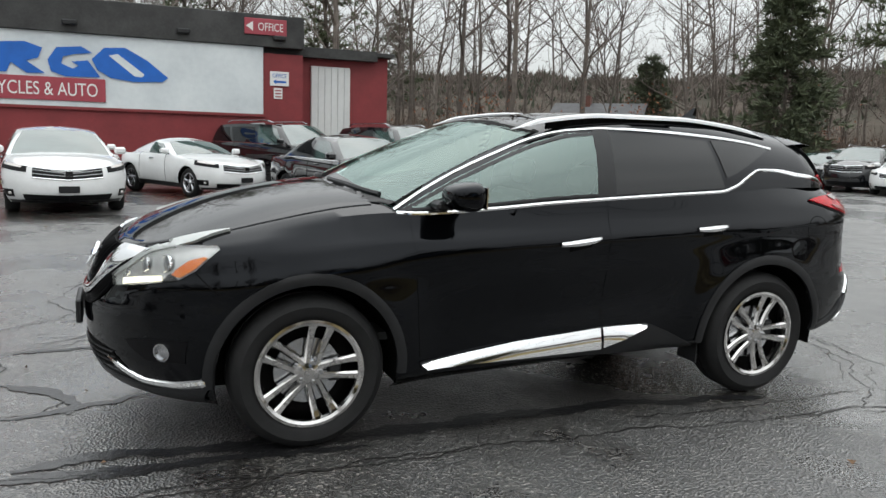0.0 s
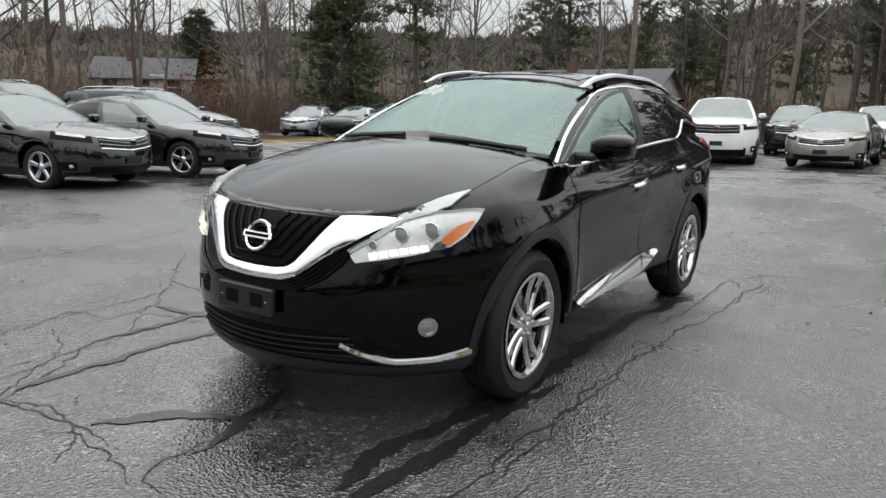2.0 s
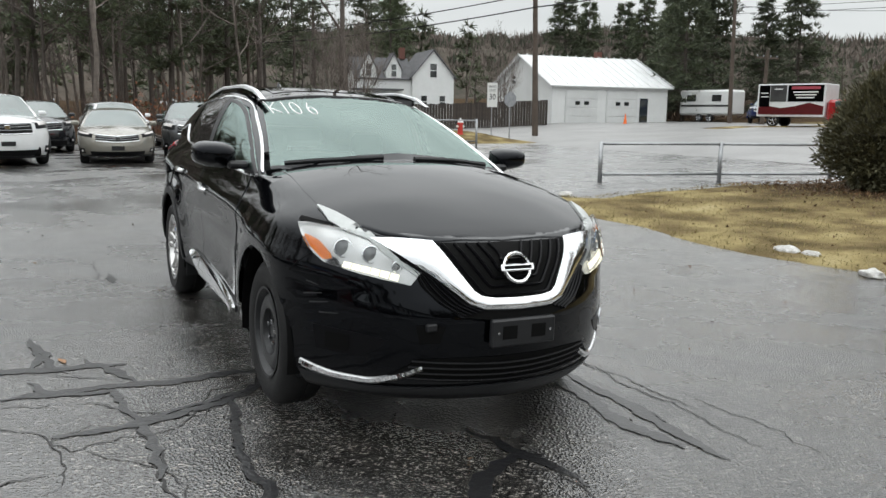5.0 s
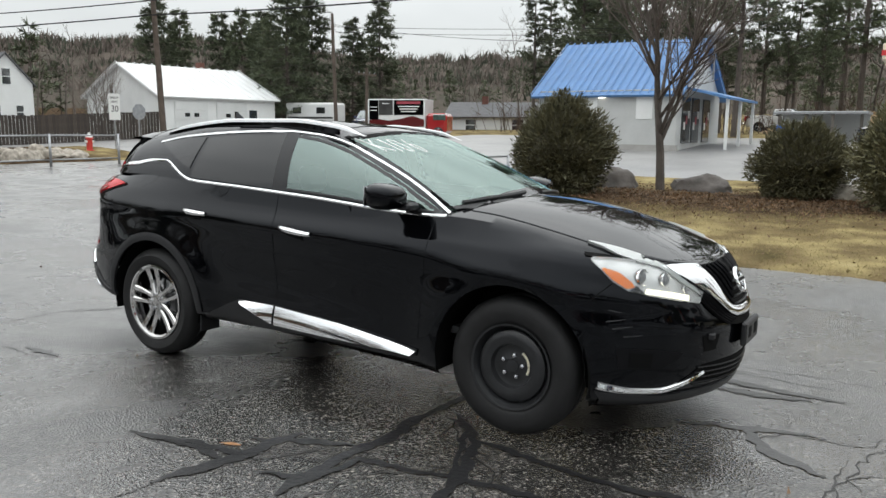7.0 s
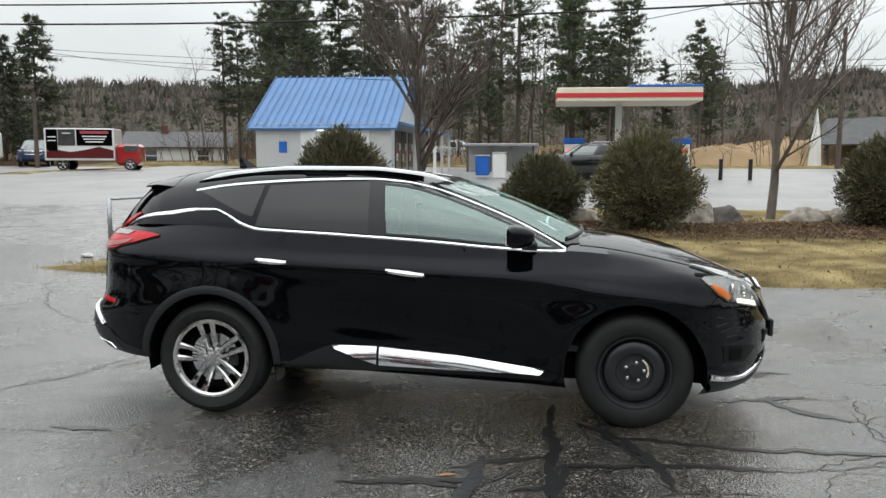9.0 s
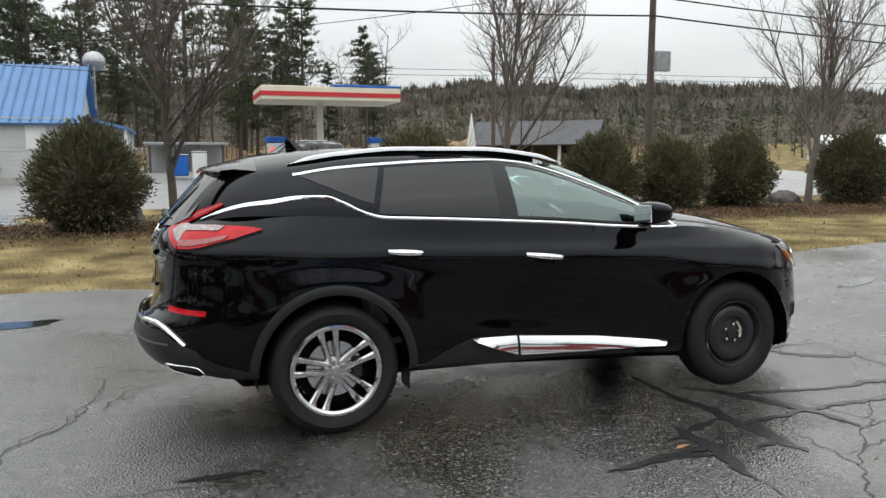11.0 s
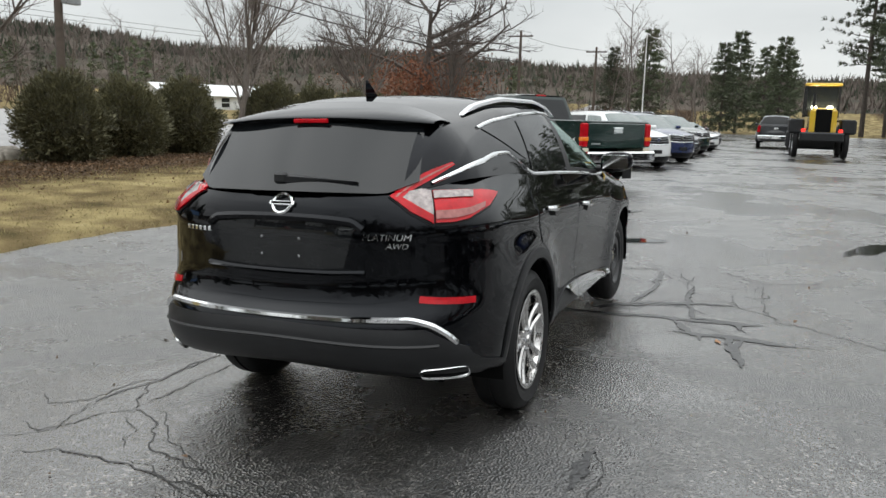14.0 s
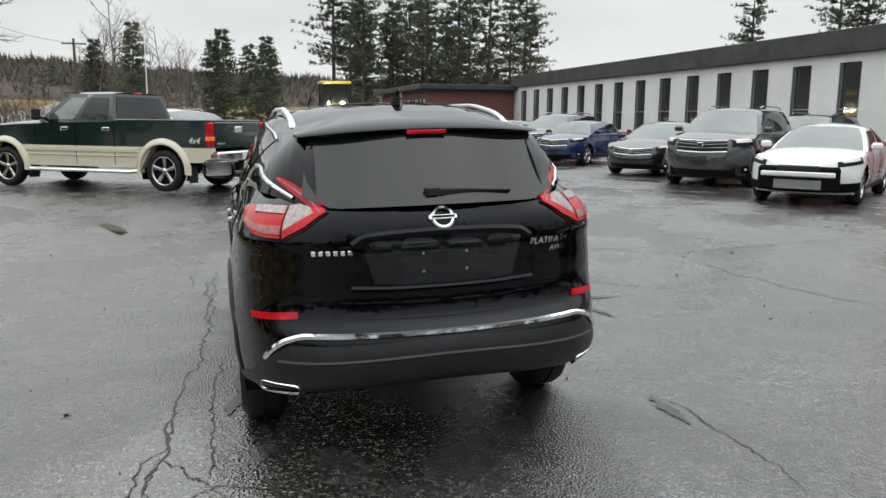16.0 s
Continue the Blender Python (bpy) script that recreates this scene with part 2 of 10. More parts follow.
def box(bm, c, s, m=None, bevel=0.0):
    """A box with centre c and full size s, in a bmesh."""
    r = bmesh.ops.create_cube(bm, size=1.0)
    vs = r["verts"]
    bmesh.ops.scale(bm, vec=s, verts=vs)
    if bevel:
        es = list({e for v in vs for e in v.link_edges})
        rr = bmesh.ops.bevel(bm, geom=es, offset=bevel, segments=1, affect='EDGES', profile=0.5)
        vs = list({v for f in rr["faces"] for v in f.verts} | {v for v in vs if v.is_valid})
    bmesh.ops.translate(bm, vec=c, verts=vs)
    if m is not None:
        bmesh.ops.transform(bm, matrix=m, verts=vs)
    return vs


def box_bm(c, s, m=None, bevel=0.0):
    bm = bmesh.new()
    box(bm, c, s, m, bevel)
    return bm


def tube(bm, pts, radius, seg=8, cap=True):
    """A tube along points; radius is one number or one per point."""
    pts = [Vector(p) for p in pts]
    rad = radius if isinstance(radius, (list, tuple)) else [radius] * len(pts)
    rings = []
    up = Vector((0, 0, 1))
    for i, p in enumerate(pts):
        d = (pts[min(i + 1, len(pts) - 1)] - pts[max(i - 1, 0)]).normalized()
        a = d.cross(up)
        if a.length < 1e-3:
            a = d.cross(Vector((1, 0, 0)))
        a.normalize()
        b = d.cross(a)
        rings.append([bm.verts.new(p + (a * math.cos(2 * math.pi * k / seg) + b * math.sin(2 * math.pi * k / seg)) * rad[i]) for k in range(seg)])
    for r0, r1 in zip(rings, rings[1:]):
        for k in range(seg):
            bm.faces.new((r0[k], r0[(k + 1) % seg], r1[(k + 1) % seg], r1[k]))
    if cap:
        bm.faces.new(rings[0][::-1])
        bm.faces.new(rings[-1])


def lathe(bm, profile, seg=32, m=None):
    """Turns a profile of (radius, along) round the Y axis."""
    rings = []
    for r, a in profile:
        rings.append([bm.verts.new((m @ Vector(p)) if m is not None else p) for p in
                      [(r * math.cos(2 * math.pi * k / seg), a, r * math.sin(2 * math.pi * k / seg)) for k in range(seg)]])
    for r0, r1 in zip(rings, rings[1:]):
        for k in range(seg):
            bm.faces.new((r0[k], r0[(k + 1) % seg], r1[(k + 1) % seg], r1[k]))


def grid_faces(bm, rows, flip=False):
    for r0, r1 in zip(rows, rows[1:]):
        for a, b, c, d in zip(r0, r0[1:], r1[1:], r1):
            q = (a, d, c, b) if flip else (a, b, c, d)
            if len({id(v) for v in q}) == 4:
                bm.faces.new(q)


# ---- the ground ----
def smooth01(v):
    v = min(1.0, max(0.0, v))
    return v * v * (3 - 2 * v)


def height(x, y):
    """The lie of the land: the lot dips under the subject car, the street stands a little higher, hills beyond."""
    r = math.hypot(x, y)
    w = smooth01((r - 3.5) / 8.5)
    z = (1 - w) * (-0.03 * y) + w * 0.15
    if y > 16:
        z += 0.30 * smooth01((y - 16) / 7) + 0.55 * min(1.0, max(0.0, (y - 23) / 11)) + 0.6 * smooth01((y - 34) / 36)
    z += 0.55 * math.exp(-((x + 28.5) / 3.4) ** 2) * smooth01((y - 7.5) / 2.5) * smooth01((19.5 - y) / 3)
    far = max(0.0, r - 70)
    z += 0.045 * far * smooth01(far / 120)
    return z


def inside(x, y, x0, x1, y0, y1):
    """How far a place lies inside a rectangle (negative: outside)."""
    return min(x - x0, x1 - x, y - y0, y1 - y)


def paved(x, y):
    wob = 0.12 * math.sin(x * 1.3) + 0.10 * math.sin(x * 0.47 + 1) + 0.08 * math.sin(y * 2.1)
    edge = 5.75 - 0.3 * smooth01((-4.5 - x) / 1.5) - 0.35 * smooth01((x - 3) / 3) + 0.5 * smooth01((x - 9) / 6)
    return wob + max(inside(x, y, -24, 90, -18.2, edge), inside(x, y, -34, -22, -27, 7), inside(x, y, -24, -6.0 - 0.6 * max(0.0, 7.0 - y), 0, 21))


def on_road(x, y):
    return max(inside(x, y, -400, 400, 18.8, 31.5), inside(x, y, -26, 34, 28, 47), inside(x, y, -60, -28, 28, 46))


def axis(spans):
    vals = []
    for a, b, step in spans:
        k = max(1, round((b - a) / step))
        vals += [a + (b - a) * i / k for i in range(k)]
    return vals + [spans[-1][1]]


def sheet(name, xs, ys, keep, lift, material, label, smooth=True):
    bm = bmesh.new()
    grid = {}

    def vert(i, j):
        if (i, j) not in grid:
            x, y = xs[i], ys[j]
            grid[i, j] = bm.verts.new((x, y, height(x, y) + lift(x, y)))
        return grid[i, j]
    for i in range(len(xs) - 1):
        for j in range(len(ys) - 1):
            if keep((xs[i] + xs[i + 1]) / 2, (ys[j] + ys[j + 1]) / 2):
                bm.faces.new((vert(i, j), vert(i + 1, j), vert(i + 1, j + 1), vert(i, j + 1)))
    ob = link(name, bm, material, smooth=smooth)
    return tagged(ob, label, name.replace("_", " "), kind="structure")


def ground_mat():
    """Winter grass, a mulched bank and leaf litter, laid out across the ground."""
    m = bpy.data.materials.new("winter_ground")
    m.use_nodes = True
    n, l = m.node_tree.nodes, m.node_tree.links
    b = n["Principled BSDF"]
    b.inputs["Roughness"].default_value = 0.95
    b.inputs["Specular IOR Level"].default_value = 0.06
    co = n.new("ShaderNodeTexCoord")

    def noise_tex(scale, detail=6.0):
        t = n.new("ShaderNodeTexNoise"); t.inputs["Scale"].default_value = scale; t.inputs["Detail"].default_value = detail
        l.new(co.outputs["Object"], t.inputs["Vector"])
        return t.outputs["Fac"]

    def ramp(src, stops):
        r = n.new("ShaderNodeValToRGB")
        while len(r.color_ramp.elements) < len(stops):
            r.color_ramp.elements.new(0.5)
        for e, (p, c) in zip(r.color_ramp.elements, stops):
            e.position, e.color = p, (*c, 1)
        l.new(src, r.inputs["Fac"])
        return r.outputs["Color"]
    grass = ramp(noise_tex(1.1, 8), [(0.30, (0.07, 0.055, 0.024)), (0.45, (0.15, 0.112, 0.056)), (0.60, (0.275, 0.222, 0.105)), (0.75, (0.37, 0.31, 0.17))])
    mulch = ramp(noise_tex(5.0, 10), [(0.30, (0.018, 0.012, 0.007)), (0.55, (0.060, 0.038, 0.020)), (0.75, (0.135, 0.088, 0.046))])
    sep = n.new("ShaderNodeSeparateXYZ")
    l.new(co.outputs["Object"], sep.inputs[0])
    wob = n.new("ShaderNodeMath"); wob.operation = 'MULTIPLY_ADD'; wob.inputs[1].default_value = 2.2
    l.new(noise_tex(0.7, 6), wob.inputs[0]); l.new(sep.outputs["Y"], wob.inputs[2])
    mr = n.new("ShaderNodeMapRange"); mr.inputs["From Min"].default_value, mr.inputs["From Max"].default_value = 10.4, 12.0
    l.new(wob.outputs[0], mr.inputs["Value"])
    mr2 = n.new("ShaderNodeMapRange"); mr2.inputs["From Min"].default_value, mr2.inputs["From Max"].default_value = 16.6, 15.4
    l.new(wob.outputs[0], mr2.inputs["Value"])
    mul = n.new("ShaderNodeMath"); mul.operation = 'MULTIPLY'
    l.new(mr.outputs["Result"], mul.inputs[0]); l.new(mr2.outputs["Result"], mul.inputs[1])
    mr3 = n.new("ShaderNodeMapRange"); mr3.inputs["From Min"].default_value, mr3.inputs["From Max"].default_value = -19.0, -21.0
    l.new(sep.outputs["Y"], mr3.inputs["Value"])
    mr4 = n.new("ShaderNodeMapRange"); mr4.inputs["From Min"].default_value, mr4.inputs["From Max"].default_value = -31.0, -35.0
    l.new(sep.outputs["X"], mr4.inputs["Value"])
    mx = n.new("ShaderNodeMath"); mx.operation = 'MAXIMUM'
    l.new(mr3.outputs["Result"], mx.inputs[0]); l.new(mr4.outputs["Result"], mx.inputs[1])
    mx2 = n.new("ShaderNodeMath"); mx2.operation = 'MAXIMUM'
    l.new(mx.outputs[0], mx2.inputs[0]); l.new(mul.outputs[0], mx2.inputs[1])
    mix = n.new("ShaderNodeMixRGB")
    l.new(mx2.outputs[0], mix.inputs[0]); l.new(grass, mix.inputs[1]); l.new(mulch, mix.inputs[2])
    l.new(mix.outputs[0], b.inputs["Base Color"])
    bp = n.new("ShaderNodeBump"); bp.inputs["Strength"].default_value = 0.9; bp.inputs["Distance"].default_value = 0.05
    l.new(noise_tex(22, 8), bp.inputs["Height"]); l.new(bp.outputs["Normal"], b.inputs["Normal"])
    return m


GROUND = ground_mat()
lot_x = axis([(-35, -12, 1.0), (-12, 12, 0.3), (12, 90, 1.5)])
lot_y = axis([(-28, -12, 1.0), (-12, 7.2, 0.3), (7.2, 22, 0.75)])
lot = sheet("parking_lot", lot_x, lot_y, lambda x, y: paved(x, y) > -0.8, lambda x, y: 0.0, ASPHALT, "cracked wet grey asphalt of a car lot")
road = sheet("road", axis([(-300, -30, 15), (-30, 40, 2), (40, 300, 15)]), axis([(18, 32, 1.25), (32, 48, 2)]), lambda x, y: on_road(x, y) > -0.9, lambda x, y: 0.006, ROAD, "pale damp asphalt road and forecourt")


def ground_lift(x, y):
    d = max(paved(x, y), on_road(x, y))
    return 0.05 - 0.30 * smooth01((d + 0.35) / 1.1) + 0.03 * noise.noise(Vector((x * 0.8, y * 0.8, 0)))


ground = sheet("ground", axis([(-600, -120, 40), (-120, -35, 5), (-35, 40, 0.7), (40, 120, 4), (120, 600, 40)]),
               axis([(-600, -120, 40), (-120, -30, 5), (-30, 4, 1.0), (4, 20, 0.45), (20, 60, 2), (60, 120, 6), (120, 600, 40)]),
               lambda x, y: True, ground_lift, GROUND, "brown winter grass, mulch and leaf litter")

# ---- car bodies: one set of curves per car, skinned and then dressed with panels ----
from mathutils.bvhtree import BVHTree
from mathutils.interpolate import poly_3d_calc


def curve(xs, ys):
    """A smooth function through points (cubic, with flattened ends)."""
    xs, ys = np.array(xs, float), np.array(ys, float)
    if xs[0] > xs[-1]:
        xs, ys = xs[::-1], ys[::-1]
    d = np.diff(ys) / np.diff(xs)
    t = np.concatenate(([d[0]], np.where(d[:-1] * d[1:] > 0, 2 * d[:-1] * d[1:] / (d[:-1] + d[1:] + 1e-12), 0), [d[-1]]))

    def f(x):
        x = min(max(x, xs[0]), xs[-1])
        i = min(int(np.searchsorted(xs, x, side="right")) - 1, len(xs) - 2)
        i = max(i, 0)
        h = xs[i + 1] - xs[i]
        s = (x - xs[i]) / h
        return float((1 + 2 * s) * (1 - s) ** 2 * ys[i] + s * (1 - s) ** 2 * h * t[i] + s * s * (3 - 2 * s) * ys[i + 1] + s * s * (s - 1) * h * t[i + 1])
    return f


def car_hull(P, nf=26, ns=90, nr=26, ng=9, nroof=8):
    """The skin of a car as lists of rows of points for one side (y > 0): lower body, hood, glasshouse, roof."""
    U = [i / nf for i in range(nf)] + [1 + i / ns for i in range(ns)] + [2 + i / nr for i in range(nr + 1)]
    xc, xrc = P["xc"], P["xrc"]
    bu = [b[0] for b in P["belt"]]
    belt = [curve(bu, [b[k] for b in P["belt"]]) for k in (1, 2, 3)]
    levels = []
    for zf, zfc, zrc, zr, W, xf, xr in P["levels"]:
        zc = curve((0, 1, 2, 3), (zf, zfc, zrc, zr))
        row = []
        for u in U:
            if u < 1:
                a = u * math.pi / 2
                x = xc + (xf - xc) * math.cos(a) ** (2 / P["nf"])
                y = W * math.sin(a) ** (2 / P["nf"])
            elif u <= 2:
                x, y = xc + (xrc - xc) * (u - 1), W
            else:
                a = (3 - u) * math.pi / 2
                x = xrc + (xr - xrc) * max(0, math.cos(a)) ** (2 / P["nr"])
                y = W * max(0, math.sin(a)) ** (2 / P["nr"])
            row.append([x, y, zc(u)])
        levels.append(row)
    levels.append([[belt[0](u), belt[1](u), belt[2](u)] for u in U])
    # more rows between the given levels
    n_in = P.get("sub", 3)
    rows = []
    zz = list(range(len(levels)))
    for i in range(len(U)):
        fs = [curve(zz, [levels[j][i][k] for j in zz]) for k in range(3)]
        rows.append([[f(j / n_in) for f in fs] for j in range((len(levels) - 1) * n_in + 1)])
    lower = [[rows[i][j] for i in range(len(U))] for j in range(len(rows[0]))]
    for row in lower[:-1]:
        for p in row:
            p[1] = P["shape"](p[0], p[1], p[2])
    # hood: from the edge line to the middle
    hood = []
    zc = curve([h[0] for h in P["hood"]], [h[1] for h in P["hood"]])
    for p in lower[-1]:
        if p[0] >= P["hood_end"]:
            hood.append([[p[0], p[1] * (1 - k / 10), p[2] + (max(zc(p[0]), p[2]) - p[2]) * (1 - (1 - k / 10) ** 2.4)] for k in range(11)])
    deck = []
    if "deck" in P:
        dz = curve([h[0] for h in P["deck"]], [h[1] for h in P["deck"]])
        for p in lower[-1]:
            if p[0] <= P["deck_start"]:
                deck.append([[p[0], p[1] * (1 - k / 8), p[2] + (dz(p[0]) - p[2]) * (1 - (1 - k / 8) ** 3)] for k in range(9)])
    # glasshouse
    base_f = P["screen_base"]
    x1, x2 = P["cab"]
    by = curve([p[0] + 1e-6 * i for i, p in enumerate(lower[-1][nf:nf + ns + 1])], [p[1] for p in lower[-1][nf:nf + ns + 1]])
    bz = curve([p[0] + 1e-6 * i for i, p in enumerate(lower[-1][nf:nf + ns + 1])], [p[2] for p in lower[-1][nf:nf + ns + 1]])
    base_pts = base_f + [(1, x1, by(x1), bz(x1))] + [(1 + k / 8, x1 + (x2 - x1) * k / 8, by(x1 + (x2 - x1) * k / 8), bz(x1 + (x2 - x1) * k / 8)) for k in range(1, 9)] + P["back_base"]
    bs = [curve([b[0] for b in base_pts], [b[k] for b in base_pts]) for k in (1, 2, 3)]
    ts = [curve([b[0] for b in P["top"]], [b[k] for b in P["top"]]) for k in (1, 2, 3)]
    vf, vs, vr = P.get("cab_steps", (14, 60, 14))
    V = [i / vf for i in range(vf)] + [1 + i / vs for i in range(vs)] + [2 + i / vr for i in range(vr + 1)]
    glass = []
    for g in range(ng + 1):
        q = g / ng
        bulge = 4 * q * (1 - q) * P.get("bulge", 0.022)
        row = []
        for v in V:
            b, t = [f(v) for f in bs], [f(v) for f in ts]
            nx = math.cos(min(v, 1) * math.pi / 2) if v < 1.2 else (-math.cos((3 - v) * math.pi / 2) if v > 2 else 0)
            ny = math.sqrt(max(0, 1 - nx * nx))
            row.append([b[0] + (t[0] - b[0]) * q + bulge * nx, b[1] + (t[1] - b[1]) * q + bulge * ny * (1 if b[1] > 0.05 else 0), b[2] + (t[2] - b[2]) * q + bulge * 0.5])
        glass.append(row)
    rz = curve([r[0] for r in P["roof"]], [r[1] for r in P["roof"]])
    roof = []
    for p in glass[-1]:
        roof.append([[p[0], p[1] * (1 - k / nroof), p[2] + (max(rz(p[0]), p[2]) - p[2]) * (1 - (1 - k / nroof) ** P.get("roof_round", 2.0))] for k in range(nroof + 1)])
    return dict(lower=lower, hood=hood, glass=glass, roof=roof, deck=deck)


def skin(hull, parts=("lower", "hood", "glass", "roof", "deck"), drop=None, arches=(), hubz=0.383):
    """Both sides of the hull as one bmesh. drop(zone, centre): faces to leave out; arches: (x, radius) of wheel openings."""
    bm = bmesh.new()
    for side in (1, -1):
        for zone in parts:
            vr = [[bm.verts.new((p[0], side * p[1], p[2])) for p in row] for row in hull[zone]]
            for r0, r1 in zip(vr, vr[1:]):
                for a, b, c, d in zip(r0, r0[1:], r1[1:], r1):
                    mid = (a.co + b.co + c.co + d.co) / 4
                    if drop and drop(zone, mid):
                        continue
                    if zone == "lower" and abs(mid.y) > 0.55 and any(all(math.hypot(v.co.x - ax, v.co.z - hubz) < ar for v in (a, b, c, d)) for ax, ar in arches):
                        continue
                    flip = (side > 0) != (zone in ("hood", "roof", "deck"))
                    bm.faces.new((a, b, c, d) if flip else (d, c, b, a))
    bmesh.ops.remove_doubles(bm, verts=bm.verts[:], dist=0.0006)
    for v in bm.verts:
        if abs(v.co.y) > 0.55:
            for ax, ar in arches:
                dx, dz = v.co.x - ax, v.co.z - hubz
                r = math.hypot(dx, dz)
                if 0.1 < r < ar:
                    v.co.x, v.co.z = ax + dx * ar / r, hubz + dz * ar / r
    loose = [v for v in bm.verts if not v.link_faces]
    bmesh.ops.delete(bm, geom=loose, context='VERTS')
    return bm


class Body:
    """Throws flat outlines onto a car's skin."""
    def __init__(self, hull):
        bm = skin(hull)
        bmesh.ops.recalc_face_normals(bm, faces=bm.faces[:])
        bm.normal_update()
        bm.faces.ensure_lookup_table()
        self.tree = BVHTree.FromBMesh(bm)
        self.faces = [[(v.co.copy(), v.normal.copy()) for v in f.verts] for f in bm.faces]
        bm.free()

    def even(self, p, n, i):
        """The skin's normal at p, blended from the corners of face i."""
        corners = self.faces[i]
        w = poly_3d_calc([c for c, _ in corners], p)
        e = sum((k * wi for (_, k), wi in zip(corners, w)), Vector())
        return e.normalized() if e.length > 0.2 else n

    def near(self, p):
        c, n, i, _ = self.tree.find_nearest(p)
        return c, self.even(c, n, i)

    def drape(self, low, high, off=0.004, nu=16, nv=4, rim=0.0, side=1, bm=None):
        """A skin-hugging panel between two outlines in space (given for y > 0), laid on the nearest skin."""
        bm = bm or bmesh.new()

        def along(line, t):
            ls = [0.0]
            for p, q in zip(line, line[1:]):
                ls.append(ls[-1] + (Vector(q) - Vector(p)).length)
            t *= ls[-1]
            i = next((k for k in range(len(line) - 1) if t <= ls[k + 1]), len(line) - 2)
            return Vector(line[i]).lerp(Vector(line[i + 1]), (t - ls[i]) / max(1e-9, ls[i + 1] - ls[i]))
        rows, out = [], []
        for j in range(nv + 1):
            row = []
            for i in range(nu + 1):
                p = along(low, i / nu).lerp(along(high, i / nu), j / nv)
                c, n = self.near(Vector((p.x, side * p.y, p.z)))
                row.append(bm.verts.new(c + n * off))
                out.append(n)
            rows.append(row)
        made = []
        for r0, r1 in zip(rows, rows[1:]):
            for a, b, c, d in zip(r0, r0[1:], r1[1:], r1):
                made.append(bm.faces.new((a, b, c, d)))
        mean = sum(out, Vector())
        face = made[len(made) // 2]
        face.normal_update()
        if face.normal.dot(mean) < 0:
            bmesh.ops.reverse_faces(bm, faces=made)
        if rim:
            edge = [e for e in {e for f in made for e in f.edges} if len(e.link_faces) == 1]
            r = bmesh.ops.extrude_edge_only(bm, edges=edge)
            for v in [g for g in r["geom"] if isinstance(g, bmesh.types.BMVert)]:
                v.co -= self.near(v.co)[1] * rim
        return bm

    def dress(self, ob):
        """Gives a panel the skin's own normals, so that reflections run on over the shut lines."""
        ob.data.normals_split_custom_set_from_vertices([self.near(v.co)[1] for v in ob.data.vertices])
        return ob

    def hit(self, a, b, way):
        if way == "L" or way == "R":
            s = 1 if way == "L" else -1
            o, d = Vector((a, 3 * s, b)), Vector((0, -s, 0))
        elif way == "F":
            o, d = Vector((5, a, b)), Vector((-1, 0, 0))
        elif way == "B":
            o, d = Vector((-5, a, b)), Vector((1, 0, 0))
        else:
            o, d = Vector((a, b, 4)), Vector((0, 0, -1))
        p, n, i, _ = self.tree.ray_cast(o, d)
        if p is None:
            p, n, i, _ = self.tree.find_nearest(o + d * 2)
        n = self.even(p, n, i)
        if n.dot(d) > 0:
            n = -n
        return p, n

    def patch(self, low, high, way, off=0.004, nu=16, nv=4, rim=0.0, crown=0.0, lean=0.0, bm=None):
        """A skin-hugging panel between two outlines of equal count, given in the plane seen from way."""
        bm = bm or bmesh.new()

        def along(line, s):
            ls = [0.0]
            for p, q in zip(line, line[1:]):
                ls.append(ls[-1] + math.hypot(q[0] - p[0], q[1] - p[1]))
            s *= ls[-1]
            for i in range(len(line) - 1):
                if s <= ls[i + 1] or i == len(line) - 2:
                    f = (s - ls[i]) / max(1e-9, ls[i + 1] - ls[i])
                    return tuple(a + (b - a) * f for a, b in zip(line[i], line[i + 1]))
        rows = []
        for j in range(nv + 1):
            row = []
            for i in range(nu + 1):
                p, q = along(low, i / nu), along(high, i / nu)
                f = j / nv
                a, b = p[0] + (q[0] - p[0]) * f, p[1] + (q[1] - p[1]) * f
                c, n = self.hit(a, b, way)
                row.append(bm.verts.new(c + n * (off + crown * 4 * f * (1 - f) + lean * (1 - f))))
            rows.append(row)
        made = []
        for r0, r1 in zip(rows, rows[1:]):
            for a, b, c, d in zip(r0, r0[1:], r1[1:], r1):
                made.append(bm.faces.new((a, b, c, d)))
        # outward side
        c0 = rows[nv // 2][nu // 2].co
        _, n0 = self.hit(*(((low[0][0] + high[-1][0]) / 2, (low[0][1] + high[-1][1]) / 2)), way)
        face = made[len(made) // 2]
        face.normal_update()
        _, nn, _, _ = self.tree.find_nearest(face.calc_center_median())
        ref = {"L": Vector((0, 1, 0)), "R": Vector((0, -1, 0)), "F": Vector((1, 0, 0)), "B": Vector((-1, 0, 0)), "T": Vector((0, 0, 1))}[way]
        if face.normal.dot(ref) < 0:
            bmesh.ops.reverse_faces(bm, faces=made)
        if rim:
            edge = [e for e in {e for f in made for e in f.edges} if len(e.link_faces) == 1]
            r = bmesh.ops.extrude_edge_only(bm, edges=edge)
            for v in [g for g in r["geom"] if isinstance(g, bmesh.types.BMVert)]:
                _, n, _, _ = self.tree.find_nearest(v.co)
                v.co -= (n if n.dot(ref) > 0 else -n) * rim
        return bm

    def strip(self, line, width, way, off=0.006, n=40, thick=0.006, bm=None):
        """A raised trim strip along an outline."""
        bm = bm or bmesh.new()
        ls = [0.0]
        for p, q in zip(line, line[1:]):
            ls.append(ls[-1] + math.hypot(q[0] - p[0], q[1] - p[1]))
        fa, fb = curve(ls, [p[0] for p in line]), curve(ls, [p[1] for p in line])
        pts = []
        for i in range(n + 1):
            s = ls[-1] * i / n
            pts.append(self.hit(fa(s), fb(s), way))
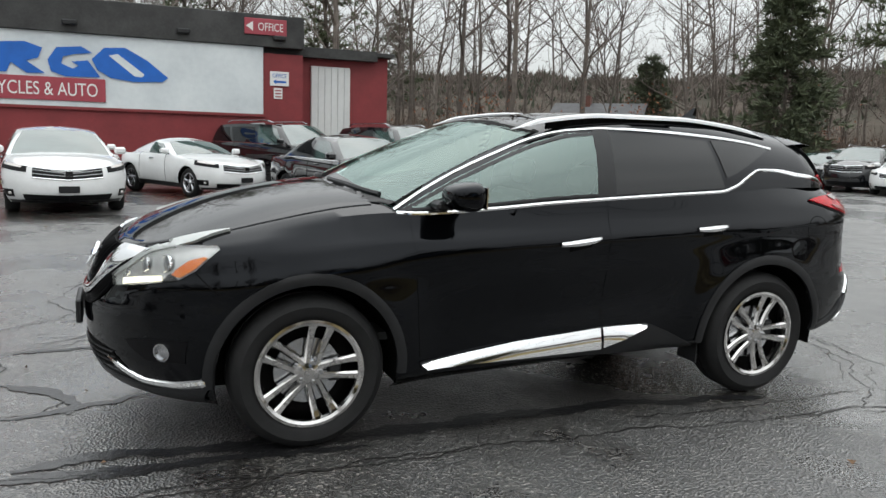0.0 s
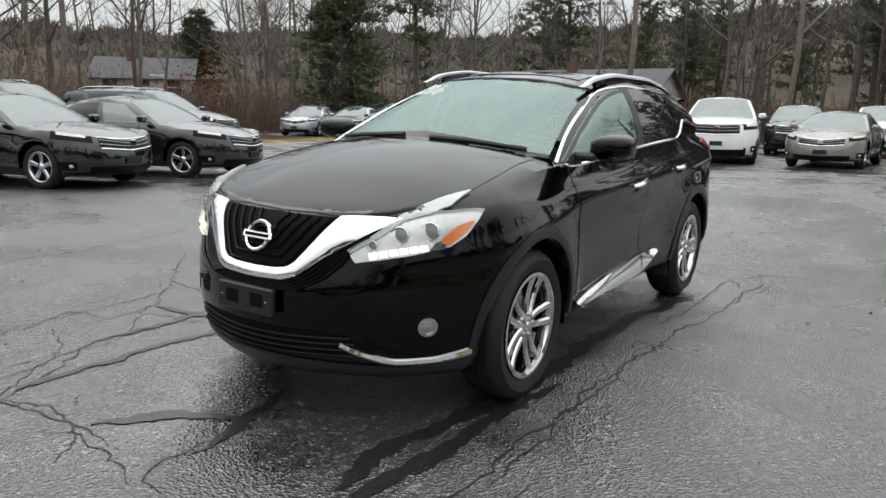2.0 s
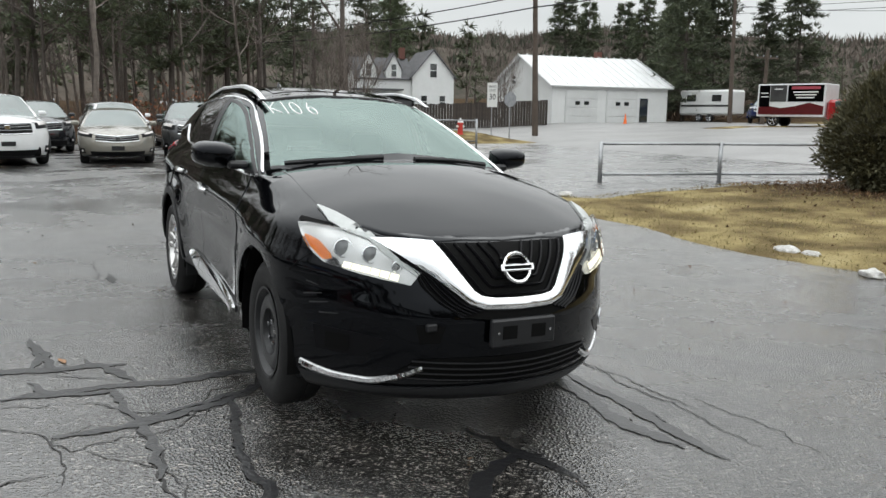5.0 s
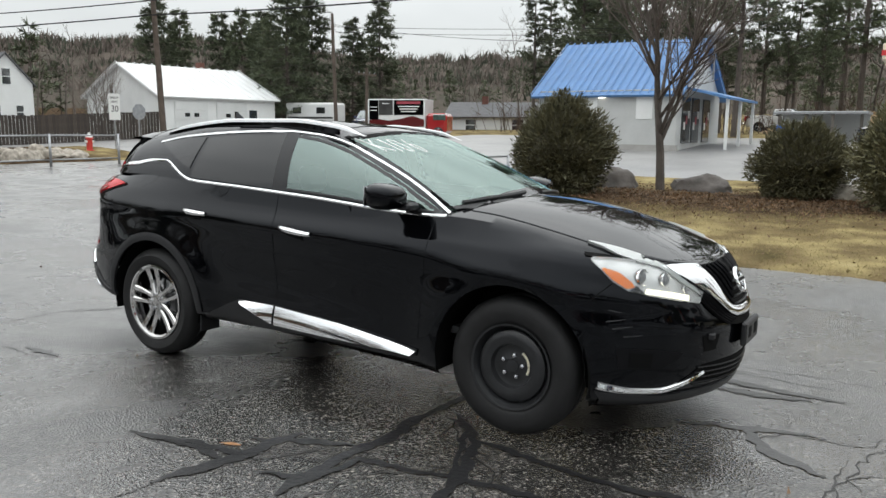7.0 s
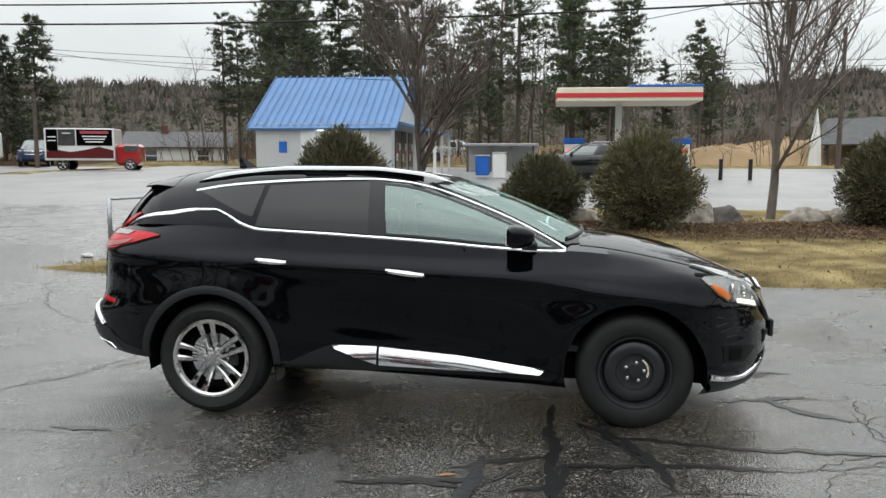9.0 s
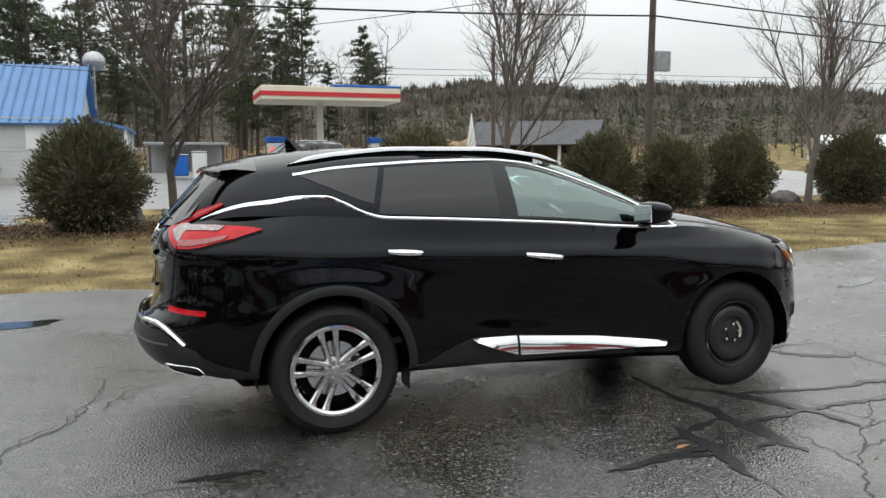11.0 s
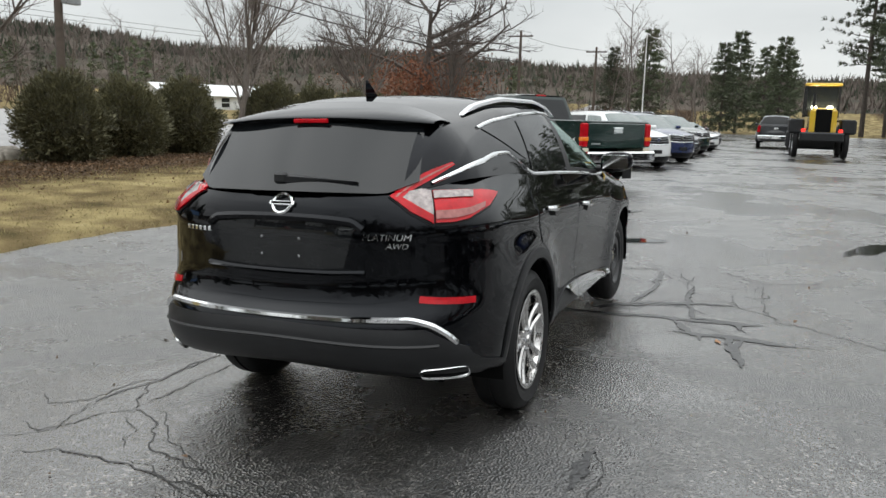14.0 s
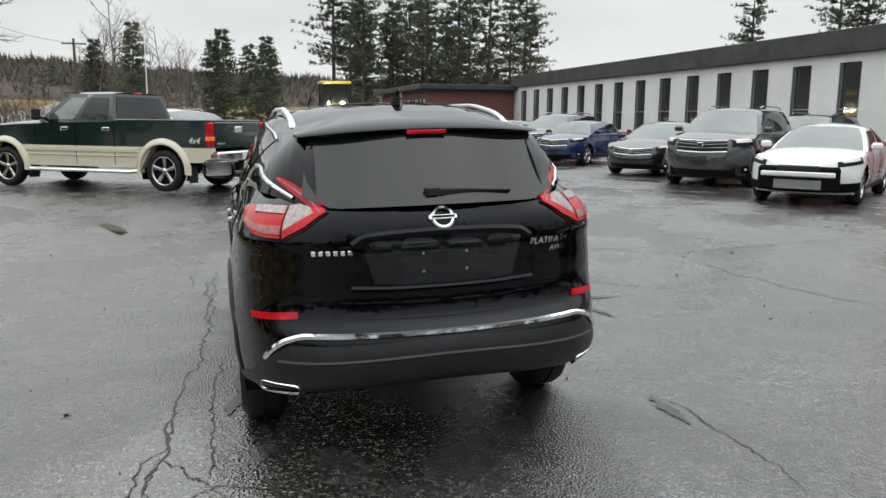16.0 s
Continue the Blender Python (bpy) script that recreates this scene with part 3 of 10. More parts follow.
        prev = None
        rings = []
        for i, (p, nn) in enumerate(pts):
            d = (pts[min(i + 1, n)][0] - pts[max(i - 1, 0)][0]).normalized()
            w = nn.cross(d).normalized()
            k = width(i / n) if callable(width) else width
            rings.append([bm.verts.new(p + w * k * a + nn * b) for a, b in ((-0.5, -0.002), (-0.42, off), (0.0, off + thick * 0.6), (0.42, off), (0.5, -0.002))])
        for r0, r1 in zip(rings, rings[1:]):
            for a in range(4):
                bm.faces.new((r0[a], r0[a + 1], r1[a + 1], r1[a]))
        bm.faces.new(rings[0]); bm.faces.new(rings[-1][::-1])
        return bm


def mirror_line(line):
    return [(-a, b) for a, b in line]


# ---- wheels ----
def tyre_bm(R, rim, w, treads=64):
    bm = bmesh.new()
    h = w / 2
    prof = [(rim - 0.012, h - 0.035), (rim + 0.006, h - 0.012), (rim + 0.03, h - 0.002), ((R + rim) / 2 + 0.01, h + 0.006), (R - 0.035, h - 0.006), (R - 0.012, h - 0.022),
            (R, h - 0.05), (R + 0.001, 0.012), (R - 0.008, 0.010), (R - 0.008, -0.010), (R + 0.001, -0.012), (R, -h + 0.05), (R - 0.012, -h + 0.022), (R - 0.04, -h), (rim, -h + 0.02), (rim - 0.012, -h + 0.035)]
    lathe(bm, prof, 56)
    bmesh.ops.recalc_face_normals(bm, faces=bm.faces[:])
    return bm


def spoke_bm(angle, r0, r1, half0, half1, y0, y1, depth=0.025, shift0=0.0, shift1=0.0):
    """One bar of a spoke, from the hub out to the rim, with a ridge; shift: how far it stands off the middle line at each end."""
    bm = bmesh.new()
    rings = []
    for k in range(8):
        f = k / 7
        r = r0 + (r1 - r0) * f
        hw = half0 + (half1 - half0) * f + (0.008 * smooth01((f - 0.8) / 0.2) if shift1 else 0.0)
        o = shift0 + (shift1 - shift0) * f
        y = y0 + (y1 - y0) * f - 0.012 * math.sin(f * math.pi)
        c, s = math.cos(angle), math.sin(angle)
        ring = []
        for t, dy in ((-hw, -depth), (-hw, -0.007), (-hw * 0.55, 0.003), (hw * 0.55, 0.003), (hw, -0.007), (hw, -depth)):
            ring.append(bm.verts.new((r * c - (o + t) * s, y + dy, r * s + (o + t) * c)))
        rings.append(ring)
    for a, b in zip(rings, rings[1:]):
        for i in range(5):
            bm.faces.new((a[i], a[i + 1], b[i + 1], b[i]))
    bmesh.ops.recalc_face_normals(bm, faces=bm.faces[:])
    return bm


def alloy_wheel(parent, m, R=0.383, rim=0.265, w=0.235, spokes=5, twin=True, finish=None, detail=True, turn=0.0):
    """A wheel whose outer face looks along +Y: tyre, rim with twin spokes, nuts and a brake disc."""
    finish = finish or WHEEL_CHROME
    wheel = part("wheel", tyre_bm(R, rim, w), RUBBER, parent, "black tyre on a bright wheel", True)
    wheel.matrix_basis = m
    h = w / 2
    bm = bmesh.new()
    lathe(bm, [(rim - 0.004, h - 0.012), (rim + 0.004, h - 0.004), (rim - 0.010, h - 0.002), (rim - 0.024, h - 0.010), (rim - 0.034, h - 0.045), (rim - 0.045, -h + 0.04), (rim, -h + 0.03)], 56)
    bmesh.ops.recalc_face_normals(bm, faces=bm.faces[:])
    bmesh.ops.reverse_faces(bm, faces=bm.faces[:])
    part("rim", bm, finish, wheel, "bright polished rim", True)
    for k in range(spokes):
        a = turn + math.pi / 2 + 2 * math.pi * k / spokes
        if twin:
            for d in (-1, 1):
                part("spoke", spoke_bm(a, 0.045, rim - 0.014, 0.0155, 0.0215, h - 0.026, h - 0.010, 0.03, d * 0.0235, d * 0.047), finish, wheel)
        else:
            part("spoke", spoke_bm(a, 0.05, rim - 0.015, 0.026, 0.036, h - 0.03, h - 0.015), finish, wheel)
    bm = bmesh.new()
    lathe(bm, [(0.001, h - 0.010), (0.024, h - 0.011), (0.027, h - 0.020), (0.070, h - 0.030), (0.078, h - 0.06)], 24)
    bmesh.ops.recalc_face_normals(bm, faces=bm.faces[:])
    part("hub_cap", bm, finish, wheel, "", True)
    if detail:
        for k in range(5):
            a = turn + 2 * math.pi * k / 5 + 0.3
            bm = bmesh.new()
            lathe(bm, [(0.011, h - 0.03), (0.011, h - 0.012), (0.0, h - 0.010)], 6, Matrix.Translation((0.055 * math.cos(a), 0, 0.055 * math.sin(a))))
            part("wheel_nut", bm, ALLOY, wheel)
    bm = bmesh.new()
    lathe(bm, [(0.06, h - 0.075), (0.165, h - 0.078), (0.168, h - 0.095), (0.06, h - 0.1)], 40)
    part("brake_disc", bm, ALLOY if detail else DARK, wheel, "", True)
    bm = bmesh.new()
    lathe(bm, [(0.0, h - 0.13), (rim - 0.04, h - 0.13)], 32)
    part("wheel_back", bm, DARK, wheel)
    if detail:
        part("brake_caliper", box_bm((-0.135, h - 0.085, 0.0), (0.07, 0.05, 0.13), bevel=0.012), STEEL, wheel)
    return wheel


def steel_wheel(parent, m, R=0.375, rim=0.228, w=0.225):
    """A plain black steel wheel with a stepped disc and five nuts."""
    wheel = part("wheel", tyre_bm(R, rim, w), RUBBER, parent, "tall black tyre on a plain black steel wheel", True)
    wheel.matrix_basis = m
    h = w / 2
    bm = bmesh.new()
    lathe(bm, [(rim - 0.004, h - 0.012), (rim + 0.006, h - 0.003), (rim - 0.006, h - 0.006), (rim - 0.018, h - 0.03), (rim - 0.03, h - 0.05), (rim - 0.036, h - 0.03), (0.172, h - 0.018), (0.150, h - 0.016),
               (0.122, h - 0.022), (0.112, h - 0.05), (0.088, h - 0.056), (0.058, h - 0.048), (0.036, h - 0.044), (0.034, h - 0.038), (0.0, h - 0.038)], 48)
    bmesh.ops.recalc_face_normals(bm, faces=bm.faces[:])
    part("steel_disc", bm, STEEL, wheel, "black painted steel disc", True)
    for k in range(5):
        a = 2 * math.pi * k / 5 + 0.5
        bm = bmesh.new()
        lathe(bm, [(0.012, h - 0.055), (0.012, h - 0.03), (0.0, h - 0.026)], 6, Matrix.Translation((0.06 * math.cos(a), 0, 0.06 * math.sin(a))))
        part("wheel_nut", bm, ALLOY, wheel, "bright wheel nut")
    bm = bmesh.new()
    tube(bm, [(0.090 * math.cos(a), h - 0.052, 0.090 * math.sin(a)) for a in [radians(125 + 10 * k) for k in range(9)]], 0.007, 6)
    part("paint_mark", bm, mat("cream_mark", (0.75, 0.70, 0.55), 0.6), wheel, "cream arc mark")
    return wheel


# ---- the subject: a black mid-size crossover ----
def subject_shape(x, y, z):
    """Wheel-arch swellings, the shoulder line and the hollow along the doors."""
    if y < 0.3:
        return y
    w = smooth01((y - 0.3) / 0.4)
    for ax in (1.4125, -1.4125):
        r = math.hypot(x - ax, z - 0.383)
        y += w * 0.034 * math.exp(-((r - 0.45) / 0.17) ** 2)
    zs = 1.075 - 0.045 * (x + 1.8) if x < 0.6 else 0.967 - 0.12 * (x - 0.6)
    y += w * 0.013 * math.exp(-((z - zs) / 0.045) ** 2)
    door = smooth01((1.15 - abs(x + 0.05)) / 0.9)
    zl = 0.64 - 0.10 * (x + 0.05)
    y -= w * door * 0.024 * math.exp(-((z - zl) / 0.15) ** 2)
    return y


SUBJECT = dict(
    xc=1.6, xrc=-1.75, nf=1.95, nr=2.9, roof_round=3.0, hood_end=0.90, cab=(0.93, -1.88), shape=subject_shape, sub=3, bulge=0.024,
    levels=[(0.20, 0.24, 0.36, 0.42, 0.80, 2.20, -2.30), (0.26, 0.30, 0.38, 0.46, 0.862, 2.33, -2.43), (0.36, 0.38, 0.44, 0.53, 0.880, 2.395, -2.49),
            (0.50, 0.50, 0.54, 0.60, 0.892, 2.42, -2.515), (0.60, 0.60, 0.63, 0.66, 0.898, 2.425, -2.51), (0.66, 0.68, 0.70, 0.695, 0.902, 2.415, -2.485),
            (0.72, 0.76, 0.78, 0.735, 0.904, 2.39, -2.43), (0.79, 0.85, 0.88, 0.82, 0.904, 2.36, -2.405), (0.86, 0.93, 0.98, 0.95, 0.900, 2.33, -2.40),
            (0.915, 0.99, 1.07, 1.08, 0.888, 2.285, -2.395), (0.945, 1.03, 1.16, 1.17, 0.862, 2.235, -2.375)],
    belt=[(0, 2.20, 0, 0.957), (0.3, 2.185, 0.30, 0.957), (0.52, 2.13, 0.54, 0.968), (0.68, 2.01, 0.655, 0.998), (0.88, 1.79, 0.745, 1.05), (1.0, 1.6, 0.775, 1.085),
          (1.06, 1.4, 0.795, 1.115), (1.164, 1.05, 0.815, 1.150), (1.30, 0.6, 0.830, 1.163), (1.478, 0.0, 0.838, 1.192), (1.657, -0.6, 0.838, 1.226), (1.806, -1.1, 0.826, 1.255),
          (1.955, -1.6, 0.79, 1.285), (2.0, -1.75, 0.772, 1.287), (2.2, -1.95, 0.725, 1.28), (2.42, -2.12, 0.66, 1.26), (2.62, -2.285, 0.50, 1.228), (2.82, -2.34, 0.25, 1.217), (3, -2.345, 0, 1.215)],
    hood=[(0.9, 1.26), (1.17, 1.245), (1.41, 1.215), (1.76, 1.135), (2.05, 1.03), (2.15, 0.985), (2.20, 0.957)],
    screen_base=[(0, 1.16, 0, 1.240), (0.45, 1.13, 0.34, 1.228), (0.8, 1.04, 0.62, 1.20)],
    back_base=[(2.3, -2.10, 0.655, 1.262), (2.6, -2.27, 0.48, 1.228), (3, -2.36, 0, 1.217)],
    top=[(0, 0.17, 0, 1.632), (0.45, 0.15, 0.32, 1.622), (0.85, 0.06, 0.54, 1.592), (1.0, 0.0, 0.600, 1.572), (1.10, -0.2, 0.642, 1.606), (1.30, -0.6, 0.655, 1.628), (1.55, -1.1, 0.650, 1.618),
         (1.8, -1.55, 0.622, 1.570), (2.0, -1.85, 0.585, 1.545), (2.3, -1.96, 0.49, 1.56), (2.6, -2.0, 0.30, 1.585), (3, -2.01, 0, 1.598)],
    roof=[(0.17, 1.632), (-0.1, 1.668), (-0.4, 1.695), (-0.93, 1.708), (-1.48, 1.692), (-1.756, 1.66), (-2.01, 1.60)])


SCUFF = mat("scuffed_paint", (0.030, 0.031, 0.033), 0.5, vary=0.6, scale=60)
HEADLINER = mat("headliner_cloth", (0.50, 0.50, 0.47), 0.9, vary=0.1, scale=20)
GRILLE_BLACK = mat("grille_black", (0.004, 0.004, 0.005), 0.3, vary=0.2, scale=10, spec=0.15)


def in_poly(a, b, poly):
    inside_it = False
    for (x0, y0), (x1, y1) in zip(poly, poly[1:] + poly[:1]):
        if (y0 > b) != (y1 > b) and a < x0 + (b - y0) * (x1 - x0) / (y1 - y0):
            inside_it = not inside_it
    return inside_it


FD_LOW = [(-0.235, 1.240), (0.10, 1.220), (0.5, 1.186), (0.90, 1.165)]
FD_HIGH = [(-0.285, 1.588), (-0.10, 1.572), (0.10, 1.522), (0.33, 1.440), (0.60, 1.330), (0.80, 1.235), (0.925, 1.172)]
WS_LOW = [(-0.735, 1.20), (-0.55, 1.222), (-0.3, 1.244), (0, 1.254), (0.3, 1.244), (0.55, 1.222), (0.735, 1.20)]
WS_HIGH = [(-0.575, 1.565), (-0.4, 1.596), (-0.2, 1.612), (0, 1.617), (0.2, 1.612), (0.4, 1.596), (0.575, 1.565)]


def subject_drop(zone, c):
    if zone == "glass":
        if c.x > 0.0 and in_poly(c.y, c.z, WS_LOW + WS_HIGH[::-1]):
            return True
        if abs(c.y) > 0.5 and -0.3 < c.x < 0.95 and in_poly(c.x, c.z, FD_LOW + FD_HIGH[::-1]):
            return True
        if c.x < -1.9 and in_poly(c.y, c.z, [(-0.55, 1.29), (-0.45, 1.255), (0.45, 1.255), (0.55, 1.29), (0.50, 1.52), (0.38, 1.545), (-0.38, 1.545), (-0.50, 1.52)]):
            return True
    return False


def text_mesh(words, size, depth=0.002, align='CENTER', shear=0.0):
    """Lettering in the built-in font as a flat mesh in the XY plane."""
    cu = bpy.data.curves.new("lettering", 'FONT')
    cu.body, cu.size, cu.align_x, cu.extrude, cu.shear = words, size, align, depth, shear
    ob = bpy.data.objects.new("lettering", cu)
    scene.collection.objects.link(ob)
    dg = bpy.context.evaluated_depsgraph_get()
    me = bpy.data.meshes.new_from_object(ob.evaluated_get(dg))
    bpy.data.objects.remove(ob)
    bm = bmesh.new()
    bm.from_mesh(me)
    bpy.data.meshes.remove(me)
    return bm


def letter(name, words, size, material, parent, m, label="", depth=0.002, align='CENTER', shear=0.0):
    bm = text_mesh(words, size, depth, align, shear)
    bmesh.ops.transform(bm, matrix=m, verts=bm.verts[:])
    return part(name, bm, material, parent, label)


def seat_bm(w, d, h):
    bm = bmesh.new()
    box(bm, (0, 0, 0.09), (d, w, 0.18), bevel=0.05)
    box(bm, (-d / 2 + 0.02, 0, h / 2 + 0.08), (0.14, w * 0.94, h), pose(0, 0, 0, 0, -12, 0), bevel=0.05)
    box(bm, (-d / 2 - 0.02, 0, h + 0.22), (0.10, w * 0.5, 0.17), pose(0, 0, 0, 0, -12, 0), bevel=0.04)
    return bm


def build_subject():
    car = thing("crossover_suv", "glossy black crossover SUV with chrome trim and one steel wheel", "car", TILT.copy())
    hull = car_hull(SUBJECT)
    B = Body(hull)
    arches = [(1.4125, 0.445), (-1.4125, 0.445)]
    part("body", skin(hull, drop=subject_drop, arches=arches), BLACK_PAINT, car, "glossy black painted body shell", True)
    # underside and wheel housings
    part("underbody", box_bm((-0.02, 0, 0.36), (3.9, 1.30, 0.20), bevel=0.05), DARK, car)
    for x0, x1, wide in ((-0.93, 0.93, 1.72), (1.86, 2.16, 1.20), (-2.34, -1.90, 1.40)):
        part("floor_pan", box_bm(((x0 + x1) / 2, 0, 0.40 if x0 > -1 else 0.46), (x1 - x0, wide, 0.06), bevel=0.02), DARK, car, "black underbody panel")
    for ax, _ in arches:
        for s in (1, -1):
            bm = bmesh.new()
            rows = []
            for k in range(25):
                a = radians(-12 + 204 * k / 24)
                rows.append([bm.verts.new((ax + r * math.cos(a), s * y, 0.383 + r * math.sin(a))) for r, y in ((0.452, 0.90), (0.455, 0.75), (0.455, 0.55), (0.25, 0.545))])
            grid_faces(bm, rows)
            part("wheel_housing", bm, DARK, car, "black wheel-arch liner", True)
    # wheels
    alloy_wheel(car, pose(1.4125, 0.80, 0.383), turn=0.26)
    alloy_wheel(car, pose(-1.4125, 0.80, 0.383), turn=0.35)
    alloy_wheel(car, pose(-1.4125, -0.80, 0.383, 0, 0, 180), turn=-0.17)
    steel_wheel(car, pose(1.418, -0.775, 0.383, 0, 0, 180))
    for way, s in (("L", 1), ("R", -1)):
        # doors and sills
        fd = B.dress(part("front_door", B.patch([(-0.238, 0.47), (0.1, 0.47), (0.5, 0.45), (0.845, 0.42)], [(-0.262, 1.212), (0.1, 1.194), (0.5, 1.160), (0.90, 1.142)], way, 0.004, 40, 26, 0.012), BLACK_PAINT, car, "", True))
        rd = B.dress(part("rear_door", B.patch([(-1.272, 0.90), (-1.14, 0.83), (-1.03, 0.70), (-0.96, 0.55), (-0.80, 0.47), (-0.5, 0.47), (-0.248, 0.47)],
                                       [(-1.268, 1.19), (-1.22, 1.245), (-1.12, 1.247), (-0.9, 1.236), (-0.7, 1.231), (-0.5, 1.224), (-0.276, 1.213)], way, 0.004, 44, 26, 0.012), BLACK_PAINT, car, "", True))
        for dd, (x0, x1, z0, z1) in ((fd, (-0.20, 0.055, 1.012, 0.985)), (rd, (-1.09, -0.875, 1.065, 1.050))):
            c, n = B.hit((x0 + x1) / 2, (z0 + z1) / 2, way)
            bm = bmesh.new()
            rows = []
            for k in range(13):
                f = k / 12
                p, nn = B.hit(x0 + (x1 - x0) * f, z0 + (z1 - z0) * f, way)
                out = 0.012 + 0.030 * math.sin(math.pi * min(1, max(0, f * 1.0))) ** 0.5
                hz = 0.017 * (0.65 + 0.35 * math.sin(math.pi * f))
                rows.append([bm.verts.new((p.x, p.y + s * (out + b), p.z + a)) for a, b in ((-hz, -0.014), (-hz, 0.0), (0, 0.007), (hz, 0.0), (hz, -0.014))])
            grid_faces(bm, rows, s < 0)
            part("handle", bm, CHROME, dd, "chrome door handle", True)
            part("handle_recess", B.patch([((x0 + x1) / 2 - 0.07, z0 - 0.045), ((x0 + x1) / 2 + 0.07, z1 - 0.045)], [((x0 + x1) / 2 - 0.07, z0 + 0.012), ((x0 + x1) / 2 + 0.07, z1 + 0.012)], way, 0.0055, 8, 4), DARK, dd)
        part("sill", B.patch([(-0.944, 0.325), (-0.6, 0.335), (-0.3, 0.342), (0.2, 0.35), (0.83, 0.352)], [(-0.93, 0.345), (-0.70, 0.455), (-0.57, 0.505), (-0.25, 0.505), (0.84, 0.392)], way, 0.014, 40, 5, 0.016), BLACK_PLASTIC, car, "black plastic sill cladding", True)
        part("sill_trim", B.patch([(-0.245, 0.388), (0.24, 0.374), (0.82, 0.364)], [(-0.245, 0.499), (0.30, 0.457), (0.845, 0.386)], way, 0.018, 30, 3, 0.012, 0.004, 0.030), CHROME, car, "bright chrome sill strip", True)
        part("sill_trim", B.patch([(-0.54, 0.485), (-0.40, 0.430), (-0.262, 0.392)], [(-0.565, 0.503), (-0.40, 0.503), (-0.262, 0.501)], way, 0.018, 10, 3, 0.012, 0.004, 0.028), CHROME, car, "bright chrome sill strip", True)
        # side glass and its chrome lines
        part("front_window", B.patch(FD_LOW, FD_HIGH, way, 0.003, 30, 8), GLASS_CLEAR, fd, "clear greenish side glass", True).visible_shadow = False
        part("rear_window", B.patch([(-1.12, 1.285), (-0.7, 1.262), (-0.325, 1.243)], [(-1.05, 1.557), (-0.72, 1.580), (-0.345, 1.588)], way, 0.004, 20, 8), GLASS_DARK, rd, "dark privacy glass", True)
        part("quarter_window", B.patch([(-1.56, 1.512), (-1.22, 1.365), (-1.145, 1.345)], [(-1.56, 1.518), (-1.3, 1.553), (-1.085, 1.563)], way, 0.004, 16, 6), GLASS_DARK, car, "dark privacy glass", True)
        part("pillar_trim", B.patch([(-0.335, 1.236), (-0.212, 1.230)], [(-0.352, 1.598), (-0.250, 1.597)], way, 0.0045, 4, 8), BLACK_PLASTIC, car, "", True)
        part("window_trim", B.strip([(-1.60, 1.520), (-1.371, 1.556), (-1.094, 1.580), (-0.725, 1.600), (-0.35, 1.608), (-0.136, 1.592), (0.095, 1.543), (0.324, 1.464), (0.589, 1.358), (0.814, 1.250), (0.968, 1.163)], 0.021, way, 0.006, 70), CHROME, car, "chrome strip over the side windows", True)
        part("window_trim", B.strip([(-1.76, 1.362), (-1.56, 1.388), (-1.43, 1.389), (-1.33, 1.354), (-1.213, 1.295), (-1.093, 1.262), (-0.90, 1.252), (-0.698, 1.243), (-0.29, 1.221), (0.073, 1.199), (0.522, 1.164), (0.853, 1.148), (0.966, 1.152)], lambda f: 0.021 + 0.010 * smooth01((0.12 - f) / 0.12), way, 0.006, 90), CHROME, car, "chrome strip under the side windows", True)
        part("window_seal", B.strip([(-0.30, 1.579), (-0.10, 1.560), (0.10, 1.510), (0.33, 1.428), (0.60, 1.318), (0.80, 1.222), (0.93, 1.160)], 0.030, way, 0.003, 40, 0.003), BLACK_PLASTIC, fd, "black rubber seal", True)
        part("window_seal", B.strip([(-0.235, 1.243), (0.10, 1.223), (0.5, 1.189), (0.90, 1.167)], 0.020, way, 0.003, 30, 0.003), BLACK_PLASTIC, fd, "black rubber seal", True)
        # the chrome line's tail, swept round the corner to the lamp
        tail = [B.hit(-1.755, 1.363, way)[0]] + [B.near(Vector((a, s * b, c)))[0] for a, b, c in ((-1.83, 0.752, 1.356), (-1.91, 0.735, 1.342), (-1.99, 0.713, 1.323), (-2.06, 0.678, 1.299), (-2.122, 0.634, 1.272))]
        bm = bmesh.new()
        rows = []
        for k in range(16):
            f = k / 3.0
            i = min(int(f), 4)
            q = tail[i].lerp(tail[i + 1], f - i)
            loc, n = B.near(q)
            side = n.cross((tail[i + 1] - tail[i]).normalized()).normalized() * (0.0155 - 0.006 * k / 15)
            rows.append([bm.verts.new(loc + n * o + side * e) for e, o in ((-1, 0.0), (-0.8, 0.008), (0.0, 0.011), (0.8, 0.008), (1, 0.0))])
        grid_faces(bm, rows)
        bmesh.ops.recalc_face_normals(bm, faces=bm.faces[:])
        part("window_trim", bm, CHROME, car, "chrome tail of the window line", True)
        # wheel-arch cladding (missing at the damaged front corner)
        for ax, lo, hi in ((1.4125, 0.0, 1.0), (-1.4125, 0.0, 1.0)):
            if way == "R" and ax > 0:
                continue
            inner, outer = [], []
            for k in range(33):
                a = radians(184 - 190 * k / 32)
                inner.append((ax + 0.442 * math.cos(a), 0.383 + 0.448 * math.sin(a)))
                outer.append((ax + 0.492 * math.cos(a), 0.383 + 0.502 * math.sin(a)))
            part("arch_trim", B.patch(inner, outer, way, 0.010, 48, 3, 0.018, 0.004), BLACK_PLASTIC, car, "matt black wheel-arch trim", True)
        # head lamp: silver housing, projectors, light bar, amber corner, clear cover
        low = [(2.262, 0.470, 0.768), (2.20, 0.555, 0.783), (2.13, 0.645, 0.803), (2.068, 0.711, 0.822), (1.999, 0.767, 0.840), (1.925, 0.806, 0.889), (1.818, 0.828, 0.988)]
        high = [(2.266, 0.427, 0.817), (2.189, 0.522, 0.886), (2.102, 0.580, 0.955), (2.03, 0.660, 0.974), (1.944, 0.739, 0.985), (1.825, 0.824, 0.996)]
